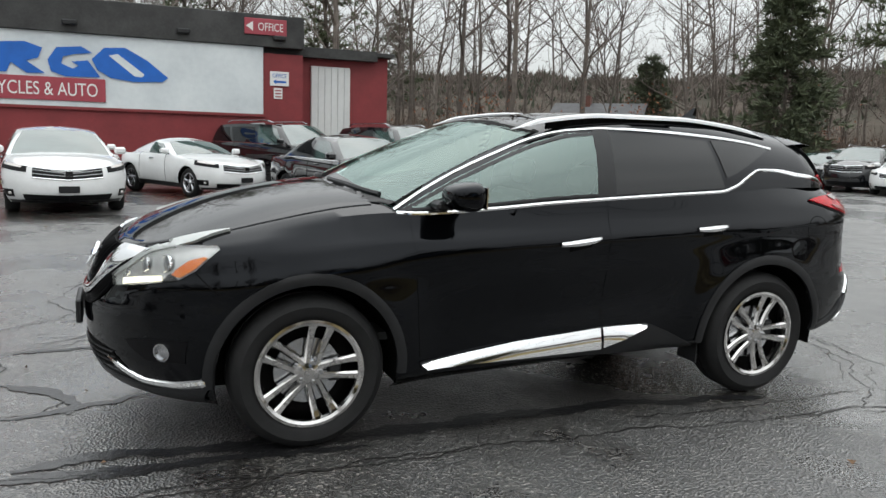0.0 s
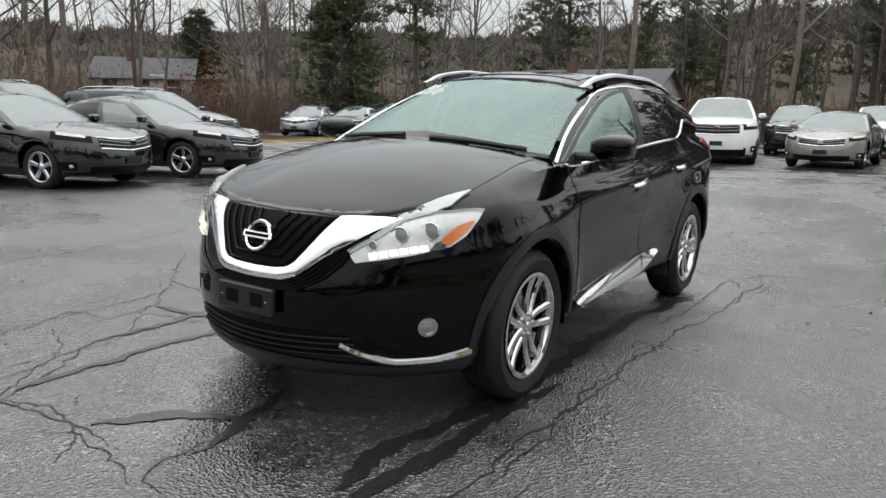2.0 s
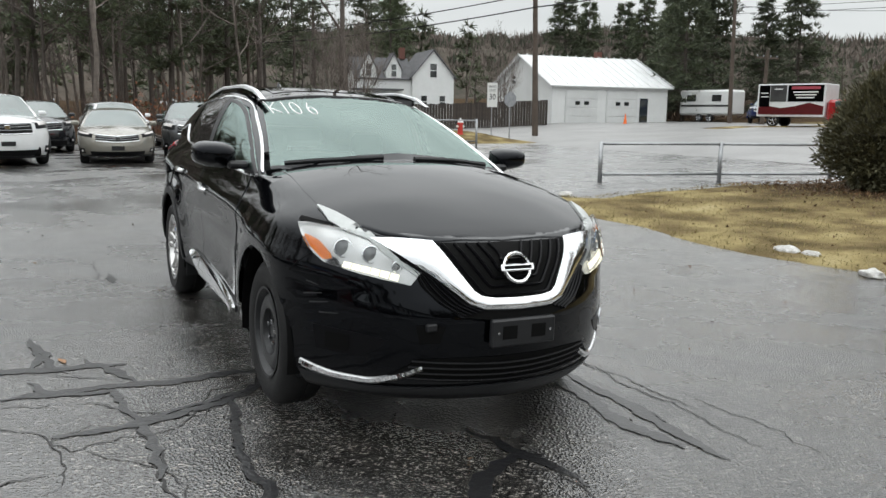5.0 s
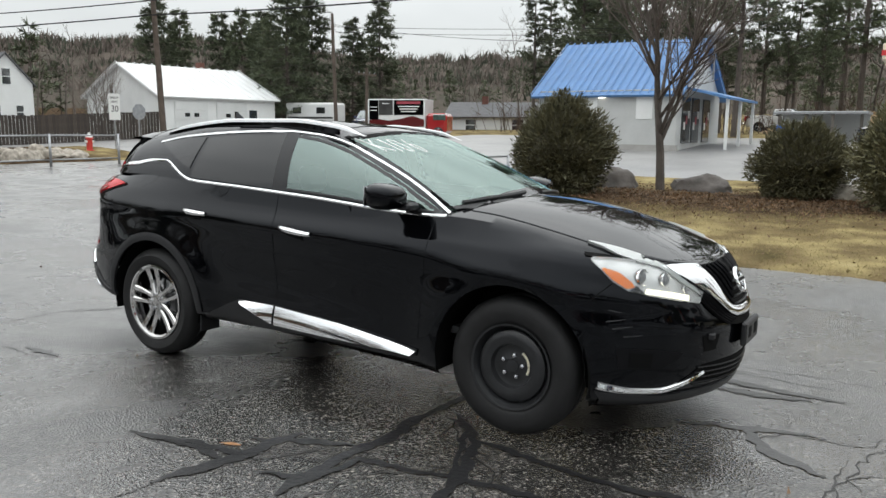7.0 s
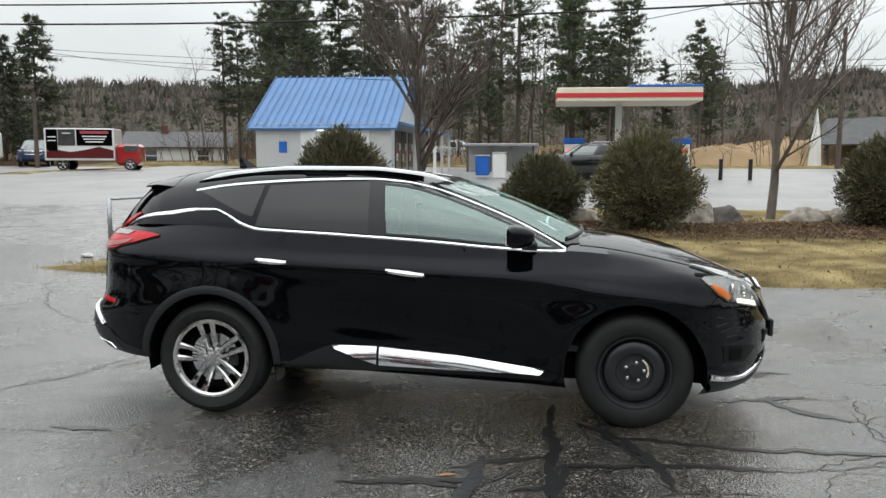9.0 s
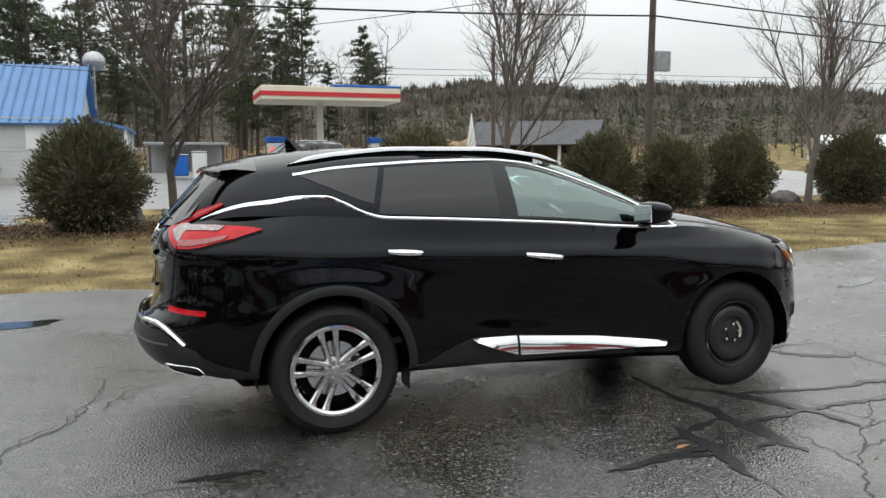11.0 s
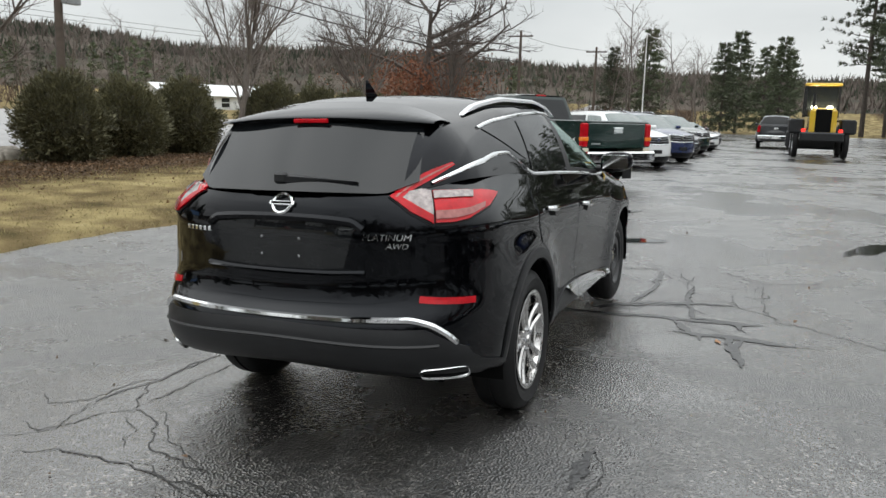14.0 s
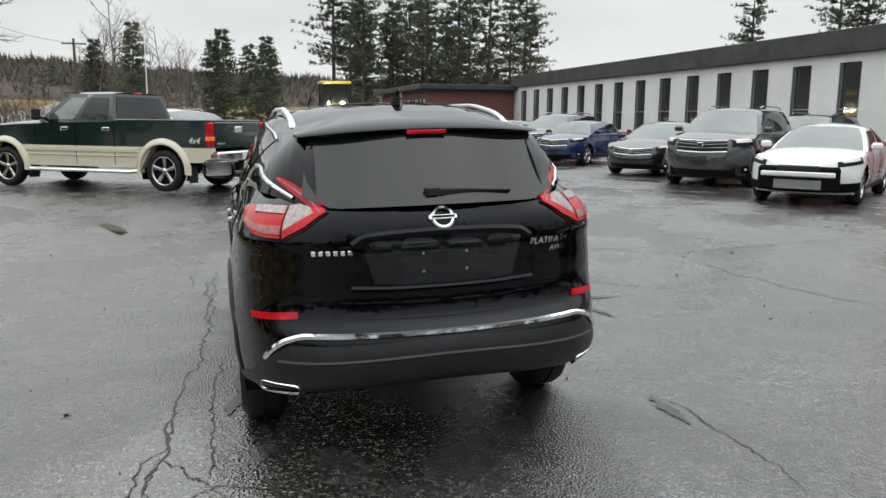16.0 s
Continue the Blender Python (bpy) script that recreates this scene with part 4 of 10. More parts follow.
        lamp = part("headlight", B.drape(low, high, 0.004, 34, 8, 0.01, s), LAMP_SILVER, car, "clear headlight with silver inside", True)
        crest = [(2.266, 0.424, 0.822), (2.189, 0.520, 0.892), (2.102, 0.578, 0.960), (2.001, 0.630, 1.006), (1.881, 0.674, 1.039), (1.760, 0.726, 1.062)]
        under = [(2.262, 0.440, 0.806), (2.18, 0.540, 0.878), (2.095, 0.604, 0.946), (2.01, 0.690, 0.982), (1.915, 0.722, 1.006), (1.765, 0.732, 1.056)]
        part("brow", B.drape(under, crest, 0.016, 34, 3, 0.014, s), FROST, lamp, "frosted pale upper light guide", True)
        leds_low, leds_high = [Vector((2.232, 0.517, 0.783)), Vector((2.062, 0.715, 0.829))], [Vector((2.226, 0.506, 0.810)), Vector((2.063, 0.704, 0.853))]
        for k in range(6):
            a, b = k / 6 + 0.012, (k + 1) / 6 - 0.012
            part("light_bar", B.drape([leds_low[0].lerp(leds_low[1], a), leds_low[0].lerp(leds_low[1], b)], [leds_high[0].lerp(leds_high[1], a), leds_high[0].lerp(leds_high[1], b)], 0.011, 4, 2, 0.006, s), DRL, lamp, "lit white daytime running light")
        part("amber_corner", B.drape([(2.022, 0.742, 0.862), (1.991, 0.770, 0.850), (1.924, 0.804, 0.897), (1.872, 0.818, 0.945)], [(2.005, 0.748, 0.884), (1.965, 0.768, 0.917), (1.945, 0.778, 0.932), (1.879, 0.815, 0.953)], 0.012, 12, 3, 0.006, s), LAMP_AMBER, lamp, "amber turn lens", True)
        part("lamp_divider", B.drape([(2.068, 0.711, 0.822), (2.0, 0.766, 0.840)], [(2.035, 0.732, 0.866), (2.020, 0.745, 0.868)], 0.010, 6, 3, 0.006, s), BLACK_PLASTIC, lamp, "", True)
        for hx, hy, hz, rr in ((2.125, 0.602, 0.888, 0.036), (2.035, 0.695, 0.905, 0.038), (2.205, 0.515, 0.843, 0.022)):
            c, n = B.near(Vector((hx, s * hy, hz)))
            n = (n + Vector((0.9, 0, 0))).normalized()
            pj = Matrix.Translation(c) @ n.to_track_quat('Y', 'Z').to_matrix().to_4x4()
            bm = bmesh.new()
            lathe(bm, [(rr * 1.15, 0.0), (rr * 1.12, 0.012), (rr, 0.013), (rr * 0.9, 0.004)], 24, pj)
            pr = part("projector", bm, CHROME, lamp, "round bright projector ring", True)
            bm = bmesh.new()
            lathe(bm, [(rr * 0.9, 0.004), (rr * 0.5, 0.011), (0.0, 0.013)], 20, pj)
            part("projector_lens", bm, LAMP_BULB, pr, "grey glass projector lens", True)
        part("lens_cover", B.drape(low, high, 0.024, 34, 8, 0.020, s), LENS, lamp, "clear plastic cover", True).visible_shadow = False
        # shut line between bumper and wing
        part("wing_seam", B.drape([(1.935, 0.812, 0.880), (1.88, 0.85, 0.828), (1.828, 0.875, 0.782)], [(1.931, 0.814, 0.883), (1.876, 0.852, 0.831), (1.824, 0.877, 0.785)], 0.0012, 10, 1, 0.0, s), DARK, car)
        # tail lamp on the quarter panel
        q_low = [(-2.252, 0.706, 1.108), (-2.20, 0.765, 1.108), (-2.133, 0.811, 1.117), (-1.96, 0.846, 1.160), (-1.800, 0.834, 1.207)]
        q_high = [(-2.172, 0.655, 1.240), (-2.10, 0.715, 1.236), (-1.99, 0.776, 1.230), (-1.843, 0.819, 1.219), (-1.798, 0.833, 1.212)]
        part("lamp_surround", B.drape([(a, b, c - 0.012) for a, b, c in q_low], [(a, b, c + 0.010) for a, b, c in q_high], 0.006, 24, 6, 0.008, s), GRILLE_BLACK, car, "black edge round the tail light", True)
        tl = part("tail_light", B.drape(q_low, q_high, 0.014, 24, 6, 0.014, s), LAMP_RED, car, "red and clear wrap-round tail light", True)

        def band(f0, f1, t1):
            lo, hi = [], []
            for k in range(6):
                t = t1 * k / 5 * (len(q_low) - 1)
                i = min(int(t), len(q_low) - 2)
                a, b = Vector(q_low[i]).lerp(Vector(q_low[i + 1]), t - i), Vector(q_high[i]).lerp(Vector(q_high[i + 1]), t - i)
                lo.append(a.lerp(b, f0)); hi.append(a.lerp(b, f1))
            return lo, hi
        part("clear_band", B.drape(*band(0.66, 0.95, 0.50), 0.020, 12, 3, 0.006, s), LAMP_TAIL, tl, "clear reverse lens", True)
        part("clear_band", B.drape(*band(0.10, 0.32, 0.66), 0.020, 12, 2, 0.006, s), LAMP_PINK, tl, "pale pink lower lens", True)
        # side mirror
        bm = bmesh.new()
        bmesh.ops.create_uvsphere(bm, u_segments=28, v_segments=16, radius=1.0)
        for v in bm.verts:
            q = [math.copysign(abs(c) ** 0.62, c) for c in v.co]
            taper = 1 - 0.16 * smooth01((q[0] + 0.2) / 1.2) - 0.10 * max(0.0, q[1] * s)
            v.co = (0.655 + (0.115 if q[0] > 0 else 0.062) * q[0], s * 0.990 + 0.122 * q[1], 1.250 + 0.008 * q[1] * s + 0.077 * q[2] * taper)
        mm = part("side_mirror", bm, BLACK_PAINT, car, "black door mirror", True)
        part("mirror_foot", box_bm((0.735, s * 0.87, 1.195), (0.10, 0.12, 0.045), bevel=0.015), BLACK_PLASTIC, mm)
        part("mirror_glass", box_bm((0.592, s * 0.990, 1.250), (0.006, 0.190, 0.108), bevel=0.001), CHROME, mm, "mirror glass")
        # roof rail
        rail = [(-1.62, 1.596), (-1.52, 1.624), (-1.3, 1.659), (-0.9, 1.690), (-0.4, 1.690), (0.0, 1.652), (0.22, 1.598)]
        rf = curve([r[0] for r in rail[::-1]], [r[1] for r in rail[::-1]])
        bm = bmesh.new()
        rows = []
        for k in range(49):
            x = -1.62 + 1.84 * k / 48
            yy = 0.585 - 0.03 * max(0, x) ** 2 + 0.005 * x
            tp = smooth01(min(x + 1.62, 0.22 - x) / 0.16)
            rows.append([bm.verts.new((x, s * (yy + a), rf(x) + b * tp - 0.012 * (1 - tp))) for a, b in ((-0.014, -0.020), (-0.014, -0.002), (-0.007, 0.005), (0.007, 0.004), (0.016, -0.004), (0.019, -0.020))])
        grid_faces(bm, rows, s > 0)
        rl = part("roof_rail", bm, RAIL_SILVER, car, "slim silver roof rail", True)
        bm = bmesh.new()
        rows = []
        for k in range(49):
            x = -1.58 + 1.58 * k / 48
            yy = 0.580 - 0.03 * max(0, x) ** 2 + 0.005 * x
            rows.append([bm.verts.new((x, s * (yy + a), rf(x) + b)) for a, b in ((-0.010, -0.014), (-0.014, -0.060), (0.010, -0.060), (0.008, -0.014))])
        grid_faces(bm, rows, s < 0)
        part("rail_base", bm, BLACK_PAINT, rl, "black base under the rail", True)
        # front lower chrome, fog lamp
        part("bumper_trim", B.strip([(s * 0.42, 0.405), (s * 0.52, 0.352), (s * 0.62, 0.322), (s * 0.72, 0.326), (s * 0.80, 0.345), (s * 0.845, 0.362)], lambda f: 0.030 + 0.012 * f, "F", 0.010, 30, 0.012), CHROME, car, "curved chrome bumper strip", True)
        part("fog_housing", B.patch([(s * 0.58, 0.492), (s * 0.66, 0.435), (s * 0.80, 0.450)], [(s * 0.56, 0.525), (s * 0.66, 0.545), (s * 0.815, 0.560)], "F", 0.004, 12, 6, 0.01), GRILLE_BLACK, car, "black fog-lamp housing", True)
        c, n = B.hit(s * 0.725, 0.492, "F")
        if s > 0:
            bm = bmesh.new()
            lathe(bm, [(0.045, 0.0), (0.045, 0.012), (0.036, 0.014), (0.034, 0.004), (0.0, 0.010)], 24, Matrix.Translation(c) @ n.to_track_quat('Y', 'Z').to_matrix().to_4x4())
            part("fog_lamp", bm, ALLOY, car, "small round fog lamp", True)
        else:
            part("fog_hole", B.patch([(-0.69, 0.455), (-0.77, 0.462)], [(-0.69, 0.53), (-0.77, 0.535)], "F", 0.008, 6, 4), DARK, car, "empty fog-lamp hole in the broken bumper")
        # tail lamp on the hatch, reflector, exhaust
        arm_in = [(-2.292, 0.505, 1.218), (-2.222, 0.528, 1.268), (-2.124, 0.599, 1.321), (-2.005, 0.682, 1.362)]
        arm_out = [(-2.272, 0.556, 1.210), (-2.204, 0.578, 1.248), (-2.112, 0.634, 1.293), (-2.0, 0.694, 1.350)]
        low_in = [(-2.292, 0.505, 1.218), (-2.285, 0.600, 1.153), (-2.258, 0.697, 1.106)]
        low_out = [(-2.272, 0.556, 1.210), (-2.262, 0.628, 1.172), (-2.243, 0.690, 1.138)]
        hl = part("tail_light", B.drape(low_in, low_out, 0.014, 14, 4, 0.014, s), LAMP_RED, car, "red boomerang lamp on the hatch", True)
        part("lamp_arm", B.drape(arm_in, arm_out, 0.013, 20, 4, 0.012, s), LAMP_RED, hl, "slim red upper arm", True)
        part("clear_band", B.drape(low_out, [(-2.204, 0.578, 1.248), (-2.188, 0.615, 1.243), (-2.172, 0.648, 1.238)], 0.012, 12, 5, 0.012, s), LAMP_TAIL, hl, "clear inner lens", True)
        part("light_guide", B.drape([Vector(a).lerp(Vector(b), 0.42) for a, b in zip(arm_in, arm_out)], [Vector(a).lerp(Vector(b), 0.62) for a, b in zip(arm_in, arm_out)], 0.0145, 20, 1, 0.002, s), LAMP_PINK, hl, "pale line inside the red arm", True)
        part("lamp_surround", B.drape([(-2.30, 0.497, 1.222), (-2.292, 0.598, 1.143), (-2.262, 0.699, 1.092)], [(-2.284, 0.520, 1.225), (-2.272, 0.620, 1.170), (-2.25, 0.690, 1.125)], 0.006, 12, 3, 0.006, s), GRILLE_BLACK, hl, "", True)
        part("reflector", B.patch([(s * 0.655, 0.758), (s * 0.850, 0.738)], [(s * 0.655, 0.788), (s * 0.848, 0.768)], "B", 0.004, 10, 2, 0.006), LAMP_RED, car, "red reflector bar")
        loop = []
        for k in range(33):
            a = 2 * math.pi * k / 32
            ca, sa = math.cos(a), math.sin(a)
            u = 0.078 * math.copysign(abs(ca) ** 0.45, ca)
            loop.append((s * (0.740 + u), 0.437 + 0.030 * math.copysign(abs(sa) ** 0.5, sa) - 0.06 * u))
        ex = part("exhaust_tip", B.strip(loop, 0.009, "B", 0.016, 64, 0.012), CHROME, car, "flat chrome exhaust tip", True)
        part("exhaust_bore", B.patch([(s * 0.668, 0.414), (s * 0.812, 0.406)], [(s * 0.668, 0.465), (s * 0.812, 0.457)], "B", 0.0135, 12, 4), DARK, ex)
        # windscreen wipers
        part("wiper", B.strip([(s * 0.05 + 0.02, 1.256), (s * 0.30, 1.251), (s * 0.62, 1.222)] if s > 0 else [(-0.66, 1.216), (-0.45, 1.240), (-0.12, 1.262)], 0.028, "F", 0.014, 16, 0.012), BLACK_PLASTIC, car, "black windscreen wiper")
    # nose
    part("grille", B.patch([(-0.20, 0.695), (-0.1, 0.683), (0.1, 0.683), (0.20, 0.695)], [(-0.36, 0.945), (-0.12, 0.942), (0.12, 0.942), (0.36, 0.945)], "F", 0.004, 20, 8), DARK, car, "black grille", True)
    for k in range(5):
        f = 0.14 + 0.19 * k
        g = 1 - f * 0.85
        line = [(-(0.20 + 0.15 * 1) * g - 0.005, 0.938), (-0.235 * g, 0.938 - 0.15 * g - 0.02), (-0.13 * g - 0.03, 0.925 - 0.225 * g), (0.13 * g + 0.03, 0.925 - 0.225 * g), (0.235 * g, 0.938 - 0.15 * g - 0.02), ((0.35) * g + 0.005, 0.938)]
        part("grille_bar", B.strip(line, 0.013, "F", 0.014, 36, 0.010), GRILLE_BLACK, car)
    outer = [(-0.598, 0.953), (-0.49, 0.886), (-0.383, 0.812), (-0.30, 0.744), (-0.240, 0.693), (-0.175, 0.671), (0, 0.666), (0.175, 0.671), (0.240, 0.693), (0.30, 0.744), (0.383, 0.812), (0.49, 0.886), (0.598, 0.953)]
    inner = [(-0.350, 0.944), (-0.300, 0.872), (-0.250, 0.800), (-0.212, 0.746), (-0.180, 0.723), (-0.12, 0.714), (0, 0.711), (0.12, 0.714), (0.180, 0.723), (0.212, 0.746), (0.250, 0.800), (0.300, 0.872), (0.350, 0.944)]
    part("grille_frame", B.patch(outer, inner, "F", 0.018, 80, 4, 0.02, 0.008), CHROME, car, "broad V-shaped chrome grille frame", True)
    for s in (1, -1):
        out = [(0.585, 0.946), (0.505, 0.876), (0.448, 0.822), (0.432, 0.765), (0.36, 0.690), (0.27, 0.640), (0.15, 0.626), (0.0, 0.622)]
        inn = [(0.590, 0.948), (0.49, 0.884), (0.385, 0.810), (0.302, 0.742), (0.242, 0.690), (0.175, 0.668), (0.09, 0.664), (0.0, 0.663)]
        part("side_grille", B.patch([(s * a, b) for a, b in out], [(s * a, b) for a, b in inn], "F", 0.006, 30, 4), DARK, car, "black slatted side grille", True)
        for k in range(4):
            f = (k + 0.6) / 4.4
            part("grille_bar", B.strip([(s * (a + (c - a) * f), b + (d - b) * f) for (a, b), (c, d) in list(zip(out, inn))[1:6]], 0.012, "F", 0.013, 24, 0.008), GRILLE_BLACK, car)
    part("lower_grille", B.patch([(-0.56, 0.350), (-0.3, 0.335), (0, 0.330), (0.3, 0.335), (0.56, 0.350)], [(-0.44, 0.445), (-0.3, 0.455), (0, 0.458), (0.3, 0.455), (0.44, 0.445)], "F", 0.003, 24, 5), DARK, car, "black lower air intake", True)
    for k in range(4):
        z = 0.355 + 0.027 * k
        part("grille_bar", B.strip([(-0.50 + 0.012 * k, z), (0, z - 0.012), (0.50 - 0.012 * k, z)], 0.008, "F", 0.008, 20, 0.006), GRILLE_BLACK, car)
    part("chin", B.patch([(-0.80, 0.262), (-0.5, 0.225), (0, 0.212), (0.5, 0.225), (0.80, 0.262)], [(-0.845, 0.335), (-0.62, 0.300), (0, 0.318), (0.62, 0.300), (0.845, 0.335)], "F", 0.014, 40, 4, 0.012, 0.006), BLACK_PLASTIC, car, "matt black chin of the bumper", True)
    c, n = B.hit(0, 0.572, "F")
    pm = part("plate_bracket", box_bm((c.x + 0.022, 0, 0.572), (0.032, 0.335, 0.125), bevel=0.008), BLACK_PLASTIC, car, "empty black plate bracket")
    for y in (-0.075, 0.075):
        part("bracket_hole", box_bm((c.x + 0.039, y, 0.575), (0.003, 0.075, 0.06), bevel=0.001), DARK, pm)
    for y in (-0.135, 0.135):
        bm = bmesh.new()
        lathe(bm, [(0.006, 0.0), (0.006, 0.004), (0, 0.005)], 8, Matrix.Translation((c.x + 0.039, y, 0.575)) @ Matrix.Rotation(radians(-90), 4, 'Z'))
        part("bracket_screw", bm, ALLOY, pm)
    for z0, rr, way, off in ((0.832, 0.074, "F", 0.028), (1.178, 0.056, "B", 0.006)):
        c, n = B.hit(0, z0, way)
        M = Matrix.Translation(c + n * off) @ n.to_track_quat('Y', 'Z').to_matrix().to_4x4()
        bm = bmesh.new()
        lathe(bm, [(rr - 0.017, 0.0), (rr - 0.015, 0.012), (rr - 0.006, 0.016), (rr, 0.010), (rr + 0.001, 0.0)], 36, M)
        bmesh.ops.recalc_face_normals(bm, faces=bm.faces[:])
        bd = part("badge_ring", bm, CHROME, car, "round chrome badge", True)
        part("badge_bar", box_bm((0, 0.010, 0), (rr * 2.35, 0.014, rr * 0.44), M, bevel=0.004), CHROME, bd, "chrome bar across the badge")
        part("badge_bars", box_bm((0, 0.0178, 0), (rr * 1.9, 0.002, rr * 0.20), M), DARK, bd)
    # broken corner: pushed-in bumper with the fixing showing
    part("broken_tab", box_bm((2.335, -0.40, 0.592), (0.03, 0.05, 0.035), bevel=0.006), BLACK_PLASTIC, car, "exposed square bumper fixing")
    part("bumper_gap", B.patch([(-0.44, 0.515), (-0.36, 0.52)], [(-0.46, 0.60), (-0.34, 0.60)], "F", 0.003, 6, 4), DARK, car, "torn hole in the bumper", True)
    part("fender_gap", B.drape([(1.95, 0.728, 0.994), (1.87, 0.782, 1.000), (1.79, 0.826, 1.004)], [(1.94, 0.716, 1.008), (1.87, 0.765, 1.022), (1.775, 0.812, 1.026)], 0.006, 12, 3, 0.0, -1), DARK, car, "gap where the crumpled wing has sprung loose", True)
    for k, (a, b) in enumerate((((1.99, 0.770, 0.70), (1.90, 0.815, 0.685)), ((2.02, 0.75, 0.665), (1.93, 0.80, 0.650)), ((1.97, 0.785, 0.735), (1.91, 0.812, 0.745)), ((2.06, 0.72, 0.62), (1.98, 0.775, 0.612)))):
        part("scrape", B.drape([a, b], [(a[0], a[1], a[2] + 0.004), (b[0], b[1], b[2] + 0.007)], 0.002, 8, 1, 0.0, -1), SCUFF, car, "pale scrape on the dented bumper corner")
    # windscreen and the marker writing on it
    ws = part("windscreen", B.patch(WS_LOW, WS_HIGH, "F", 0.003, 30, 16), GLASS_CLEAR, car, "raked clear windscreen", True)
    ws.visible_shadow = False
    part("screen_band", B.patch([(a * 1.0, b - 0.006) for a, b in WS_HIGH], [(a, b + 0.012) for a, b in WS_HIGH], "F", 0.003, 30, 2), DARK, car, "", True)
    # the stock number K106, drawn by hand in thin strokes
    ring = [(0.30 * math.cos(2 * math.pi * k / 12), 0.5 + 0.48 * math.sin(2 * math.pi * k / 12)) for k in range(13)]
    strokes = [[(0.0, 1.0), (0.05, 0.0)], [(0.55, 0.95), (0.05, 0.45)], [(0.05, 0.45), (0.60, 0.05)], [(1.0, 0.95), (0.95, 0.02)]]
    strokes += [[(1.65 + 0.9 * a, b) for a, b in ring], [(2.75, 0.98), (2.45, 0.55), (2.42, 0.25)], [(2.70 + 0.85 * a, 0.02 + 0.62 * b) for a, b in ring]]
    for st in strokes:
        part("marker_stroke", B.strip([(-0.56 + 0.085 * a, 1.495 + 0.075 * b) for a, b in st], 0.007, "F", 0.005, 14, 0.001), WHITE_INK, ws, "stock number in white paint pen")
    part("cowl", B.patch([(-0.74, 1.182), (-0.4, 1.207), (0, 1.217), (0.4, 1.207), (0.74, 1.182)], [(a, b - 0.002) for a, b in WS_LOW[::1]][0:1] + [(-0.4, 1.236), (0, 1.252), (0.4, 1.236)] + [(0.735, 1.198)], "F", 0.004, 30, 3), BLACK_PLASTIC, car, "black cowl panel", True)
    # hood panel, sunroof, fin, spoiler, hatch
    hood_l = [(1.06, -0.70), (1.229, -0.700), (1.5, -0.722), (1.76, -0.722), (1.881, -0.668), (2.0, -0.624), (2.122, -0.540), (2.195, -0.41), (2.218, -0.28), (2.230, -0.14)]
    B.dress(part("hood", B.patch(hood_l, [(a, -b) for a, b in hood_l], "T", 0.005, 48, 44, 0.010), BLACK_PAINT, car, "", True))
    part("sunroof", B.patch([(-1.05, -0.45), (-0.05, -0.45)], [(-1.05, 0.45), (-0.05, 0.45)], "T", 0.004, 20, 16), GLASS_DARK, car, "dark panoramic roof glass", True)
    bm = bmesh.new()
    rows = []
    for k in range(9):
        f = k / 8
        zz, hw = 0.085 * f, 0.030 * (1 - f) ** 0.7 + 0.004
        x0, x1 = -1.38 - 0.135 * f ** 0.8, -1.55 + 0.0 * f
        rows.append([bm.verts.new(p) for p in ((x0, 0, 1.69 + zz), ((x0 + x1) / 2, hw, 1.69 + zz), (x1, 0, 1.69 + zz), ((x0 + x1) / 2, -hw, 1.69 + zz), (x0, 0, 1.69 + zz))])
    grid_faces(bm, rows)
    bmesh.ops.recalc_face_normals(bm, faces=bm.faces[:])
    part("antenna_fin", bm, BLACK_PAINT, car, "shark-fin aerial", True)
    bm = bmesh.new()
    rows = []
    for k in range(25):
        y = -0.60 + 1.2 * k / 24
        e = 1 - (abs(y) / 0.60) ** 3
        tipx = -2.115 + 0.10 * (1 - e)
        tipz = 1.578 - 0.030 * (y / 0.6) ** 2
        rootz = B.hit(-1.80, y, "T")[0].z + 0.003
        rows.append([bm.verts.new(p) for p in ((-1.80, y, rootz), (-1.93, y, (rootz * 0.45 + tipz * 0.55) + 0.012), (tipx + 0.01, y, tipz + 0.004), (tipx, y, tipz - 0.006), (tipx + 0.012, y, tipz - 0.006 - 0.016 * e), (-1.93, y, tipz - 0.012 - 0.043 * e))])
    grid_faces(bm, rows)
    bmesh.ops.recalc_face_normals(bm, faces=bm.faces[:])
    sp = part("roof_spoiler", bm, BLACK_PAINT, car, "black roof spoiler over the rear window", True)
    part("brake_light", box_bm((-2.117, 0, 1.556), (0.012, 0.19, 0.020), bevel=0.003), LAMP_RED, sp, "red high brake light")
    for s in (1, -1):
        part("spoiler_fin", B.patch([(s * 0.535, 1.275), (s * 0.64, 1.345)], [(s * 0.515, 1.555), (s * 0.585, 1.545)], "B", 0.014, 6, 14, 0.02, 0.004), BLACK_PAINT, sp, "gloss black side fin", True)
    low = [(-0.60, 1.285), (-0.48, 1.232), (-0.25, 1.236), (0, 1.238), (0.25, 1.236), (0.48, 1.232), (0.60, 1.285)]
    high = [(-0.545, 1.535), (-0.4, 1.56), (-0.2, 1.568), (0, 1.57), (0.2, 1.568), (0.4, 1.56), (0.545, 1.535)]
    bm = B.patch(low, high, "B", 0.004, 30, 12)
    # one even sweep of glass over the slightly uneven hull
    rows = np.array([(1.0, v.co.z, v.co.y ** 2, v.co.y ** 2 * v.co.z) for v in bm.verts])
    xs = np.array([v.co.x for v in bm.verts])
    fitted = rows @ np.linalg.lstsq(rows, xs, rcond=None)[0]
    shift = min(0.0, float((xs - fitted).min()))
    for v, x in zip(bm.verts, fitted):
        v.co.x = x + max(shift, -0.012)
    part("rear_window", bm, GLASS_DARK, car, "dark rear window", True)
